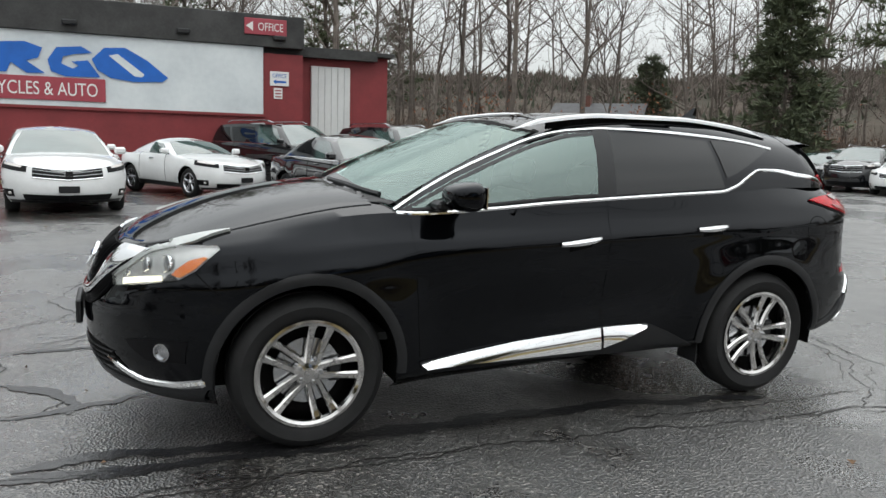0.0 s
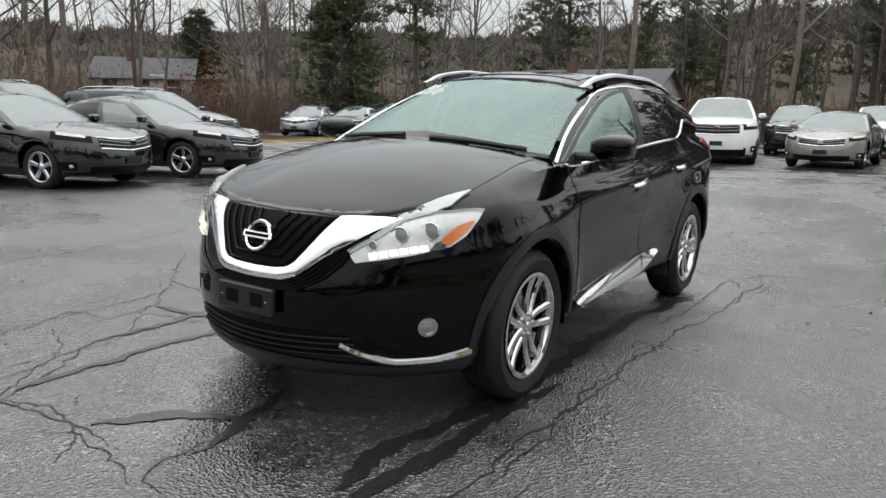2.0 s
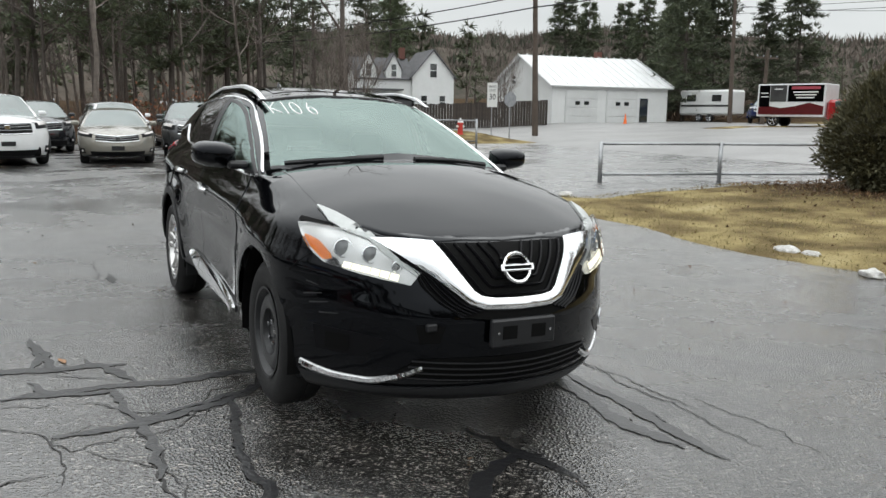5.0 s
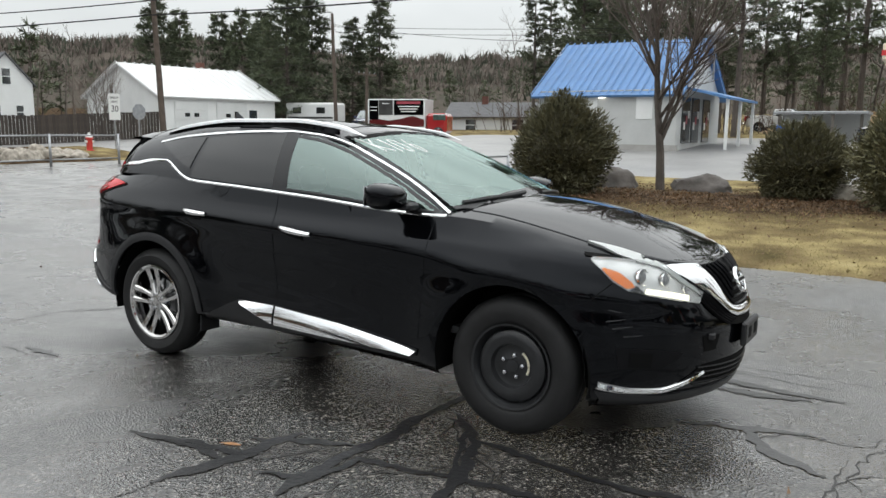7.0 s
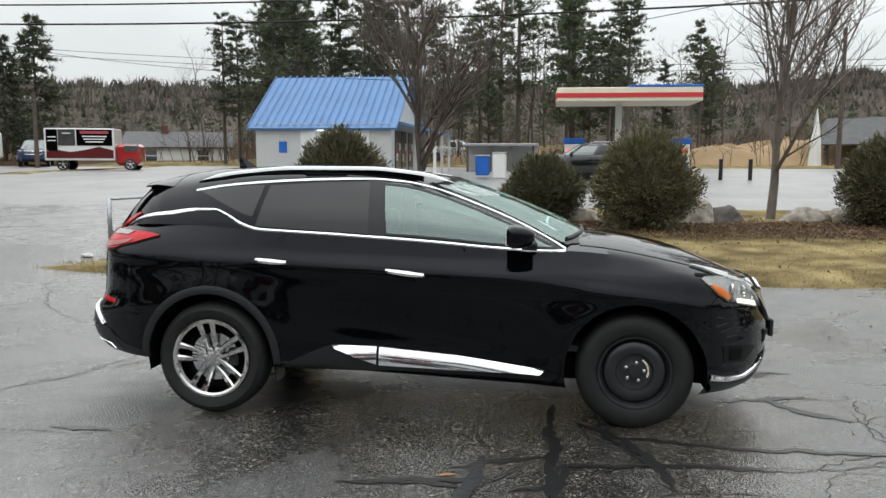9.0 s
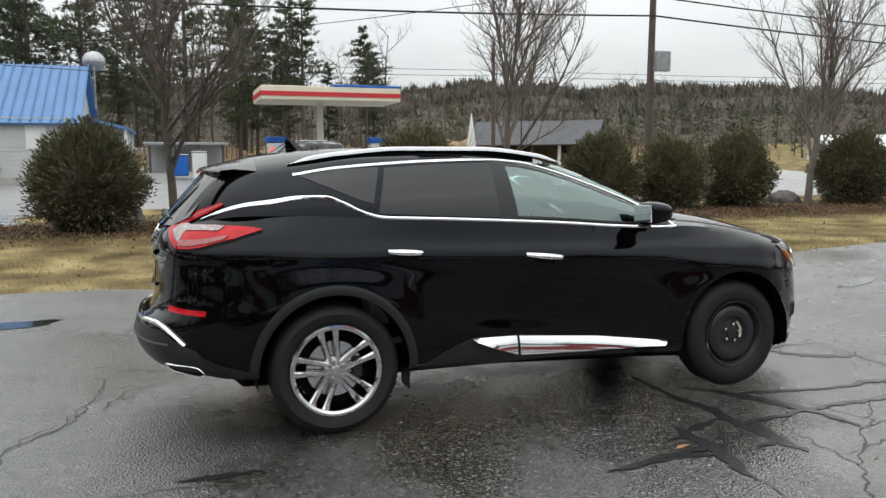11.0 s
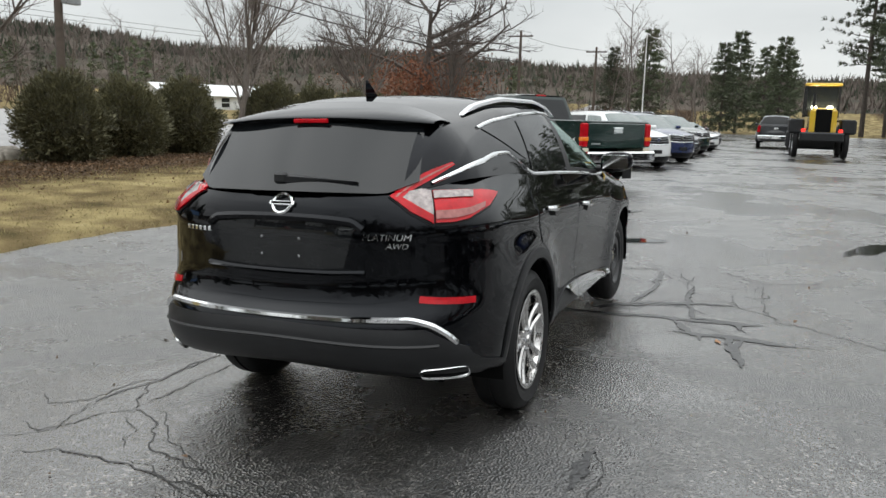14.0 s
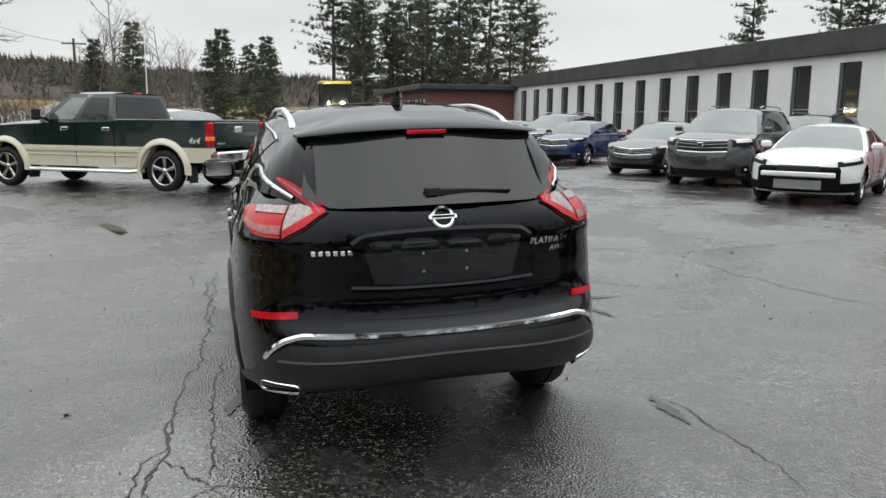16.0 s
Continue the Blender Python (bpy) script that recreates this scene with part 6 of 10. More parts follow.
        part("grille_mesh", box_bm((xn + 0.002, 0, 0.655), (0.05, 0.72, 0.10), bevel=0.02), STEEL, car, "loose dark grille")
        part("intake", panel_bm(LW, 0, 12, 1, 4, 0.012), DARK, car, "torn open bumper", True)
    else:
        gr = part("grille", panel_bm(LW, 0, 5, nl - 5, nl - 1, 0.008), GRILLE_BLACK, car, "black grille", True)
        for k, (row, cut, r) in enumerate(((nl - 1, 6, 0.011), (nl - 2, 5, 0.006), (nl - 3, 5, 0.006), (nl - 4, 5, 0.006), (nl - 5, 5, 0.011))):
            p = LW[row]
            bm = bmesh.new()
            tube(bm, [(p[i][0] + 0.012, -p[i][1], p[i][2]) for i in range(cut, -1, -1)] + [(p[i][0] + 0.012, p[i][1], p[i][2]) for i in range(1, cut + 1)], r, 5)
            part("grille_bar", bm, CHROME if k in (0, 4) else GALV, gr, "bright grille bar")
        part("intake", panel_bm(LW, 0, 7, 1, 3, 0.008), GRILLE_BLACK, car, "black lower intake", True)
        part("front_lip", panel_bm(LW, 0, 15, 0, 1, 0.010), BLACK_PLASTIC, car, "black lower lip", True)
        p = LW[nl - 5][0]
        part("badge", box_bm((p[0] + 0.03, 0, LW[nl - 3][0][2]), (0.015, 0.12, 0.10), bevel=0.007), CHROME, car, "chrome badge")
    part("plate", box_bm((LW[5][0][0] + 0.015, 0, LW[5][0][2] - 0.02), (0.015, 0.31, 0.11), bevel=0.003), BLACK_PLASTIC, car, "dark plate panel")
    if kind in ("suv", "big_suv") and colour in ("black", "dark", "grey", "blue"):
        for s in (1, -1):
            bm = bmesh.new()
            tube(bm, [(spec["top0"] - 0.4, s * h * 0.62, spec["H"] - 0.03), (spec["top0"] - 0.6, s * h * 0.63, spec["H"] + 0.03), (spec["top1"] + 0.6, s * h * 0.63, spec["H"] + 0.02), (spec["top1"] + 0.4, s * h * 0.62, spec["H"] - 0.04)], 0.016, 6)
            part("roof_rail", bm, ALLOY, car, "roof rail")
    if kind == "crew_truck":
        xr = -L * 0.51
        for s in (1, -1):
            part("bed_rail", box_bm((-2.0, s * (h - 0.09), 1.325), (1.9, 0.10, 0.06), bevel=0.02), body, car)
            part("tail_lamp", box_bm((xr + 0.13, s * (h - 0.10), 1.10), (0.10, 0.14, 0.34), bevel=0.02), LAMP_RED, car, "upright red tail lamp")
            part("step_bar", box_bm((0.1, s * (h - 0.06), 0.46), (2.6, 0.14, 0.05), bevel=0.02), CHROME, car, "chrome side step")
            for ax in axles:
                bm = bmesh.new()
                tube(bm, [(ax + 0.50 * math.cos(radians(k * 15)), s * (h + 0.01), R + 0.50 * math.sin(radians(k * 15))) for k in range(13)], 0.05, 8)
                part("fender_flare", bm, body, car, "wide wheel-arch flare", True)
        tg = part("tailgate", box_bm((xr + 0.06, 0, 1.05), (0.06, 1.62, 0.50), bevel=0.015), body, car, "body-coloured tailgate")
        part("tailgate_handle", box_bm((xr + 0.022, 0, 1.13), (0.02, 0.24, 0.11), bevel=0.01), CHROME, tg, "chrome handle")
        bp = part("rear_bumper", box_bm((xr + 0.0, 0, 0.66), (0.18, 1.92, 0.20), bevel=0.03), CHROME, car, "chrome rear bumper")
        part("plate", box_bm((xr - 0.095, 0, 0.66), (0.008, 0.30, 0.15), bevel=0.003), PAINTS["white"], bp)
        part("bed_floor", box_bm((-2.0, 0, 1.30), (1.8, 1.62, 0.03)), DARK, car, "black bed liner")
    CAR_CACHE[key] = car
    return car


def arch_line(ax, r, z, R=0.41, n=14):
    """Points over a wheel opening from its front to its back, where it cuts the height z."""
    a0 = math.asin(max(-1.0, min(1.0, (z - R) / r)))
    return [(ax + r * math.cos(a0 + (math.pi - 2 * a0) * k / n), R + r * math.sin(a0 + (math.pi - 2 * a0) * k / n)) for k in range(n + 1)]


def slab_bm(outline, y0, y1, bow=0.0):
    """A flat outline in x and z made into a panel between y0 and y1."""
    bm = bmesh.new()
    a = [bm.verts.new((x, y0, z)) for x, z in outline]
    b = [bm.verts.new((x, y1, z)) for x, z in outline]
    bm.faces.new(a)
    bm.faces.new(b[::-1])
    for k in range(len(a)):
        bm.faces.new((a[k], b[k], b[(k + 1) % len(a)], a[(k + 1) % len(a)]))
    bmesh.ops.recalc_face_normals(bm, faces=bm.faces[:])
    return bm


def two_tone_pickup(front, heading):
    """A crew-cab pickup: dark green over cream, flared arches, chrome handles and bumper, a flat bed cover."""
    L, R = 6.1, 0.41
    d = Vector((math.cos(radians(heading)), math.sin(radians(heading)), 0))
    c = Vector((front[0], front[1], 0)) - d * 2.95
    t = thing("pickup_truck", "dark green and cream crew-cab pickup truck on wet asphalt", "pickup truck", Matrix.Translation((c.x, c.y, height(c.x, c.y))) @ Matrix.Rotation(radians(heading), 4, 'Z'))
    green, cream = PAINTS["green"], PAINTS["cream"]
    fa, ra, h = 2.0, -1.9, 0.985
    part("underbody", box_bm((0.0, 0, 0.62), (5.6, 1.50, 0.32), bevel=0.05), DARK, t)
    for s in (1, -1):
        up = [(2.72, 0.88), (2.74, 1.12), (2.55, 1.19), (1.9, 1.25), (1.10, 1.31), (-0.76, 1.36), (-0.80, 1.37), (-2.94, 1.37), (-2.96, 0.88)] + arch_line(ra, 0.53, 0.88)[::-1] + arch_line(fa, 0.53, 0.88)[::-1]
        part("upper_side", slab_bm(up, s * 0.80, s * h), green, t, "dark green upper side")
        lo = [(2.74, 0.50), (2.74, 0.874)] + [p for p in arch_line(fa, 0.53, 0.874)[:1]] + [(fa + 0.53, 0.50)]
        part("lower_side", slab_bm(lo, s * 0.80, s * (h + 0.004)), cream, t, "cream lower side")
        part("lower_side", slab_bm([(fa - 0.50, 0.46), arch_line(fa, 0.53, 0.874)[-1], arch_line(ra, 0.53, 0.874)[0], (ra + 0.50, 0.46)], s * 0.80, s * (h + 0.004)), cream, t, "cream lower side")
        part("lower_side", slab_bm([(ra - 0.50, 0.58), arch_line(ra, 0.53, 0.874)[-1], (-2.97, 0.874), (-2.97, 0.60)], s * 0.80, s * (h + 0.004)), cream, t, "cream lower side")
        part("side_moulding", box_bm(((fa + ra) / 2, s * (h + 0.012), 0.800), (2.78, 0.024, 0.085), bevel=0.008), cream, t, "ribbed cream side moulding")
        part("side_moulding", box_bm(((fa + ra) / 2, s * (h + 0.010), 0.685), (2.70, 0.020, 0.020), bevel=0.006), cream, t)
        for ax in (fa, ra):
            bm = bmesh.new()
            rows = []
            for k in range(25):
                a = radians(-6 + 192 * k / 24)
                rows.append([bm.verts.new((ax + r * math.cos(a), s * y, R + r * math.sin(a))) for r, y in ((0.515, h - 0.10), (0.515, h + 0.045), (0.545, h + 0.055), (0.625, h + 0.020), (0.640, h - 0.004))])
            grid_faces(bm, rows, s > 0)
            part("fender_flare", bm, cream, t, "cream wheel-arch flare", True)
            bm = bmesh.new()
            rows = []
            for k in range(17):
                a = radians(-20 + 220 * k / 16)
                rows.append([bm.verts.new((ax + r * math.cos(a), s * y, R + r * math.sin(a))) for r, y in ((0.535, h - 0.02), (0.535, 0.62), (0.2, 0.62))])
            grid_faces(bm, rows)
            part("wheel_housing", bm, DARK, t)
            car_wheel(t, ax, s * (h - 0.10), R, s)
            part("mud_flap", box_bm((ax - 0.60, s * (h - 0.12), 0.36), (0.02, 0.28, 0.34), bevel=0.008), BLACK_PLASTIC, t)
        bm = bmesh.new()
        tube(bm, [(fa - 0.60, s * (h + 0.0), 0.40), (fa - 0.75, s * (h + 0.07), 0.385), (ra + 0.75, s * (h + 0.07), 0.385), (ra + 0.60, s * (h + 0.0), 0.40)], 0.042, 8)
        part("step_bar", bm, CHROME, t, "chrome tubular side step", True)
        for hx in (0.42, -0.60):
            part("handle", box_bm((hx, s * (h + 0.014), 1.215), (0.19, 0.03, 0.085), bevel=0.022), CHROME, t, "chrome door handle")
            part("handle_cup", box_bm((hx, s * (h + 0.028), 1.208), (0.12, 0.008, 0.030), bevel=0.003), DARK, t)
        for sx, z0, z1 in ((1.18, 0.90, 1.29), (0.16, 0.50, 1.34), (-0.78, 0.50, 1.36)):
            part("door_seam", box_bm((sx, s * (h + 0.003), (z0 + z1) / 2), (0.014, 0.010, z1 - z0)), DARK, t)
        mr = part("side_mirror", box_bm((0.98, s * (h + 0.15), 1.50), (0.12, 0.20, 0.25), bevel=0.04), BLACK_PLASTIC, t, "black door mirror")
        part("mirror_arm", box_bm((1.0, s * (h + 0.02), 1.42), (0.07, 0.16, 0.05), bevel=0.015), BLACK_PLASTIC, mr)
        lamp = part("tail_lamp", box_bm((-2.93, s * (h - 0.075), 1.13), (0.10, 0.165, 0.46), bevel=0.02), LAMP_RED, t, "upright red and amber tail lamp")
        part("amber_lens", box_bm((-2.935, s * (h - 0.072), 1.05), (0.105, 0.172, 0.075), bevel=0.006), LAMP_AMBER, lamp)
        letter("decal", "4x4", 0.17, SIGN_INK, t, Matrix.Translation((-2.62, s * (h + 0.006), 0.955)) @ Matrix(((-s, 0, 0, 0), (0, 0, s, 0), (0, 1, 0, 0), (0, 0, 0, 1))), "pale four-wheel-drive decal", shear=0.3)
        part("headlight", box_bm((2.72, s * 0.78, 1.06), (0.14, 0.36, 0.16), bevel=0.03), LAMP_CLEAR, t, "clear headlight")
    # bonnet, bed cover, tail
    bm = bmesh.new()
    rows = []
    for k in range(9):
        f = k / 8
        x, z = 1.02 + 1.70 * f, 1.335 - 0.05 * f - 0.13 * f ** 4
        rows.append([bm.verts.new((x, y * h, z + 0.055 * (1 - (abs(y)) ** 3) - (0.03 if abs(y) > 0.99 else 0))) for y in (-1, -0.95, -0.6, -0.3, 0, 0.3, 0.6, 0.95, 1)])
    grid_faces(bm, rows)
    bmesh.ops.recalc_face_normals(bm, faces=bm.faces[:])
    part("hood", bm, green, t, "", True)
    part("nose", box_bm((2.66, 0, 0.96), (0.14, 1.64, 0.56), bevel=0.05), green, t)
    part("grille", box_bm((2.735, 0, 1.03), (0.05, 1.14, 0.26), bevel=0.02), DARK, t, "black grille")
    part("front_bumper", box_bm((2.80, 0, 0.66), (0.26, 1.94, 0.24), bevel=0.05), CHROME, t, "chrome front bumper")
    part("bed_cover", box_bm((-1.87, 0, 1.385), (2.12, 1.90, 0.05), bevel=0.018), green, t, "flat dark green bed cover")
    tg = part("tailgate", box_bm((-2.945, 0, 1.115), (0.07, 1.62, 0.50), bevel=0.014), green, t, "dark green tailgate")
    part("tailgate_handle", box_bm((-2.985, 0, 1.22), (0.02, 0.26, 0.12), bevel=0.01), CHROME, tg, "chrome handle")
    part("tailgate_badge", box_bm((-2.983, 0.62, 0.955), (0.008, 0.26, 0.03), bevel=0.002), GALV, tg)
    bp = part("rear_bumper", box_bm((-3.06, 0, 0.70), (0.20, 1.96, 0.21), bevel=0.035), CHROME, t, "chrome rear bumper")
    part("plate", box_bm((-3.165, 0, 0.71), (0.008, 0.30, 0.15), bevel=0.003), PAINTS["white"], bp, "white plate")
    part("hitch", box_bm((-3.0, 0, 0.50), (0.30, 0.10, 0.10), bevel=0.01), STEEL, t)
    # glasshouse
    low = {"f": 1.14, "b": -0.74, "y": 0.930, "z": 1.33}
    top = {"f": 0.42, "b": -0.60, "y": 0.735, "z": 1.905}

    def cab_point(u, v, side):
        """u runs from the screen's foot to the back, v from the waist to the roof."""
        f, b = low["f"] + (top["f"] - low["f"]) * v, low["b"] + (top["b"] - low["b"]) * v
        return Vector((f + (b - f) * u, side * (low["y"] + (top["y"] - low["y"]) * v + 0.02 * math.sin(math.pi * v)), low["z"] + (top["z"] - low["z"]) * v))
    bm = bmesh.new()
    for s in (1, -1):
        grid_faces(bm, [[bm.verts.new(cab_point(k / 10, j / 6, s)) for k in range(11)] for j in range(7)], s > 0)
    for u, flip in ((0.0, False), (1.0, True)):
        rows = []
        for j in range(7):
            a, b = cab_point(u, j / 6, 1), cab_point(u, j / 6, -1)
            rows.append([bm.verts.new(a.lerp(b, k / 8) + Vector(((0.07 if u < 0.5 else -0.03) * (1 - (2 * k / 8 - 1) ** 2), 0, 0))) for k in range(9)])
        grid_faces(bm, rows, flip)
    rows = []
    for k in range(9):
        a, b = cab_point(k / 8, 1, 1), cab_point(k / 8, 1, -1)
        rows.append([bm.verts.new(a.lerp(b, i / 8) + Vector((0, 0, 0.055 * (1 - (2 * i / 8 - 1) ** 4) * math.sin(math.pi * (0.12 + 0.76 * k / 8)) ** 0.5))) for i in range(9)])
    grid_faces(bm, rows)
    bmesh.ops.remove_doubles(bm, verts=bm.verts[:], dist=0.002)
    bmesh.ops.recalc_face_normals(bm, faces=bm.faces[:])
    part("cab", bm, green, t, "dark green cab", True)
    for s in (1, -1):
        for (u0, v0), (u1, v1), (u2, v2), (u3, v3), glass in (((0.10, 0.10), (0.47, 0.10), (0.47, 0.86), (0.14, 0.86), GLASS_CAR), ((0.53, 0.10), (0.93, 0.10), (0.93, 0.86), (0.53, 0.86), GLASS_DARK)):
            bm = bmesh.new()
            grid_faces(bm, [[bm.verts.new(cab_point((u0 + (u1 - u0) * k / 6) * (1 - j / 5) + (u3 + (u2 - u3) * k / 6) * j / 5, v0 + (v3 - v0) * j / 5, s) + Vector((0, s * 0.007, 0.002))) for k in range(7)] for j in range(6)], s > 0)
            part("side_window", bm, glass, t, "dark side window", True)
    for u, ff, nm, glass in ((0.0, 0.07, "windscreen", GLASS_CAR), (1.0, -0.03, "rear_window", GLASS_DARK)):
        bm = bmesh.new()
        rows = []
        for j in range(5):
            v = 0.09 + 0.80 * j / 4
            a, b = cab_point(u, v, 1), cab_point(u, v, -1)
            rows.append([bm.verts.new(a.lerp(b, 0.06 + 0.88 * k / 8) + Vector((ff * (1 - (2 * (0.06 + 0.88 * k / 8) - 1) ** 2) + math.copysign(0.008, ff), 0, 0.003))) for k in range(9)])
        grid_faces(bm, rows, u > 0.5)
        part(nm, bm, glass, t, "", True)
    part("brake_light", box_bm((-0.60, 0, 1.925), (0.06, 0.26, 0.035), bevel=0.01), LAMP_RED, t, "red high brake light")
    part("sun_visor", box_bm((0.50, 0, 1.93), (0.30, 1.40, 0.022), pose(0, 0, 0, 0, 0, 0), bevel=0.008), BLACK_PLASTIC, t, "dark visor over the windscreen")
    return t


# beside the red building
parked_car("sedan", "white", (2.95, -9.35), 97, "white sedan with its front panels sprung loose, on asphalt")
parked_car("sedan", "white", (2.9, -14.4), 104)
parked_car("coupe", "white", (-0.43, -13.1), 118, "white roadster with a low nose on wet asphalt")
parked_car("sedan", "black", (-2.64, -7.8), 103)
parked_car("sedan", "dark", (-5.4, -8.1), 106)
parked_car("big_suv", "black", (-3.4, -15.2), 120)
parked_car("big_suv", "dark", (-5.9, -13.6), 108)
parked_car("suv", "dark", (-8.9, -12.4), 112)
# facing row at the far end of the lot
for kind, colour, x, y, a in (("suv", "black", -15.5, -6.8, 24), ("sedan", "white", -16.2, -4.85, 14), ("big_suv", "white", -16.2, -2.45, 10), ("sedan", "tan", -16.4, 0.0, -3), ("suv", "grey", -17.6, 2.2, -8), ("suv", "white", -20.3, 5.25, -12), ("sedan", "black", -25.5, 7.7, -15),
                              ("minivan", "grey", -21.2, -11.2, 24), ("sedan", "white", -21.6, -13.5, 24), ("suv", "dark", -22.0, -15.8, 24), ("sedan", "grey", -22.3, -18.1, 24), ("sedan", "silver", -22.6, -20.5, 22), ("sedan", "silver", -22.2, -23.0, 22),
                              ("suv", "black", -22.4, -6.9, 5), ("suv", "grey", -22.6, -4.2, 5), ("suv", "dark", -22.8, -1.6, 5), ("suv", "white", -23.4, 0.9, 5), ("sedan", "grey", -23.6, 3.2, 0), ("suv", "red", -26.4, 4.9, -10),
                              ("suv", "black", -29.0, -27.0, 30), ("suv", "white", -31.0, -30.5, 30), ("suv", "silver", -33.5, -34.0, 30), ("suv", "white", -36.0, -37.5, 30), ("sedan", "silver", -38.5, -41.0, 30),
                              ("minivan", "grey", -28.0, -13.0, 20), ("suv", "dark", -28.6, -18.0, 20), ("suv", "red", -29.5, -23.0, 20)):
    parked_car(kind, colour, (x, y), a, wrecked=(kind == "sedan" and colour == "white" and x == -16.2))
# echelon along the white building
parked_car("sedan", "white", (5.9, -8.75), 128, "white sedan with a torn off front bumper, on asphalt", wrecked=True)
for kind, colour, x, y in (("big_suv", "grey", 9.6, -9.2), ("sedan", "dark", 12.8, -9.25), ("hatch", "blue", 17.9, -9.2), ("suv", "dark", 21.0, -9.6), ("sedan", "grey", 24.0, -9.8), ("sedan", "black", 27.0, -9.7), ("sedan", "white", 30.0, -9.4), ("sedan", "dark", 33.0, -9.0), ("sedan", "silver", 36.0, -8.6), ("suv", "white", 39.5, -8.2),
                           ("suv", "black", 12.5, -13.6), ("sedan", "silver", 18.0, -14.0), ("sedan", "red", 22.0, -14.2)):
    parked_car(kind, colour, (x, y), 128 if y > -12 else 120)
# along the lawn
two_tone_pickup((13.85, 5.72), 57)
for kind, colour, x, y in (("suv", "white", 18.6, 0.9), ("suv", "blue", 22.2, 0.5), ("sedan", "dark", 26.5, 0.6), ("suv", "green", 30.5, 0.5), ("sedan", "white", 34.5, 0.3), ("sedan", "grey", 39.0, 0.4), ("sedan", "red", 44.0, 0.8)):
    parked_car(kind, colour, (x, y), 228)
parked_car("crew_truck", "grey", (48.4, -2.6), 0, "grey pickup truck seen from behind at the lot end")
# across the street
parked_car("suv", "black", (-10.7, 31.0), 180)
parked_car("suv", "dark", (0.7, 30.7), 180, "dark off-road car at the fuel pumps")
parked_car("crew_truck", "white", (-4.0, 64.5), 0, "white pickup truck parked beyond the fuel station")
parked_car("crew_truck", "blue", (-34.0, 44.0), -60, "blue pickup truck by the white garage")
parked_car("suv", "black", (-58.0, 22.0), 0, "black car beside the board fence")


# ---- buildings ----
RED_BLOCK = mat("red_painted_block", (0.23, 0.028, 0.032), 0.6, vary=0.25, scale=1.5, bump=0.15, bump_scale=25)
WHITE_WALL = mat("white_panel", (0.66, 0.67, 0.66), 0.55, vary=0.14, scale=0.8, bump=0.05, bump_scale=20)
SIGN_WHITE = mat("weathered_white_board", (0.66, 0.70, 0.71), 0.6, color2=(0.50, 0.54, 0.56), scale=0.7)
FASCIA = mat("stained_dark_fascia", (0.045, 0.045, 0.044), 0.6, color2=(0.012, 0.012, 0.012), scale=1.6)
SIGN_BLUE = mat("sign_blue", (0.006, 0.12, 0.50), 0.5, vary=0.2, scale=3)
SIGN_RED = mat("sign_red", (0.35, 0.05, 0.07), 0.5, vary=0.2, scale=3)
SIDING = mat("pale_siding", (0.52, 0.53, 0.52), 0.55, vary=0.12, scale=1.2)
WHITE_SIDING = mat("white_siding", (0.72, 0.73, 0.72), 0.55, vary=0.1, scale=1.0)
BLUE_ROOF = mat("blue_metal_roof", (0.085, 0.205, 0.42), 0.5, vary=0.18, scale=1.2)
SHINGLE = mat("grey_shingle", (0.11, 0.11, 0.115), 0.8, vary=0.35, scale=2.0, bump=0.4, bump_scale=10)
WHITE_ROOF = mat("white_metal_roof", (0.70, 0.71, 0.71), 0.4, vary=0.1, scale=0.6)
DARK_GLASS = mat("window_glass", (0.030, 0.036, 0.038), 0.06, vary=0.5, scale=0.8)
DARK_GLASS.node_tree.nodes["Principled BSDF"].inputs["IOR"].default_value = 1.95
BRICK = mat("brown_brick", (0.16, 0.065, 0.048), 0.75, vary=0.35, scale=6, bump=0.3, bump_scale=30)
WOOD_GREY = mat("weathered_wood", (0.13, 0.115, 0.10), 0.8, vary=0.45, scale=3, bump=0.4, bump_scale=30, per_object=0.25)
POLE_WOOD = mat("pole_wood", (0.10, 0.075, 0.058), 0.8, vary=0.4, scale=4, bump=0.4, bump_scale=20)
CONCRETE = mat("concrete", (0.40, 0.39, 0.37), 0.8, vary=0.2, scale=2)
BROWN_BLDG = mat("brown_boards", (0.075, 0.052, 0.040), 0.8, vary=0.3, scale=2)
FENCE_WOOD = mat("dark_fence_wood", (0.062, 0.050, 0.042), 0.85, vary=0.45, scale=3, bump=0.4, bump_scale=30, per_object=0.25)
DIRT = mat("sandy_earth", (0.32, 0.22, 0.12), 0.9, vary=0.3, scale=0.6, bump=0.6, bump_scale=3)


def wall_slab(parent, name, x0, x1, y, z0, z1, thick, material, label=""):
    return part(name, box_bm(((x0 + x1) / 2, y - thick / 2, (z0 + z1) / 2), (x1 - x0, thick, z1 - z0)), material, parent, label)


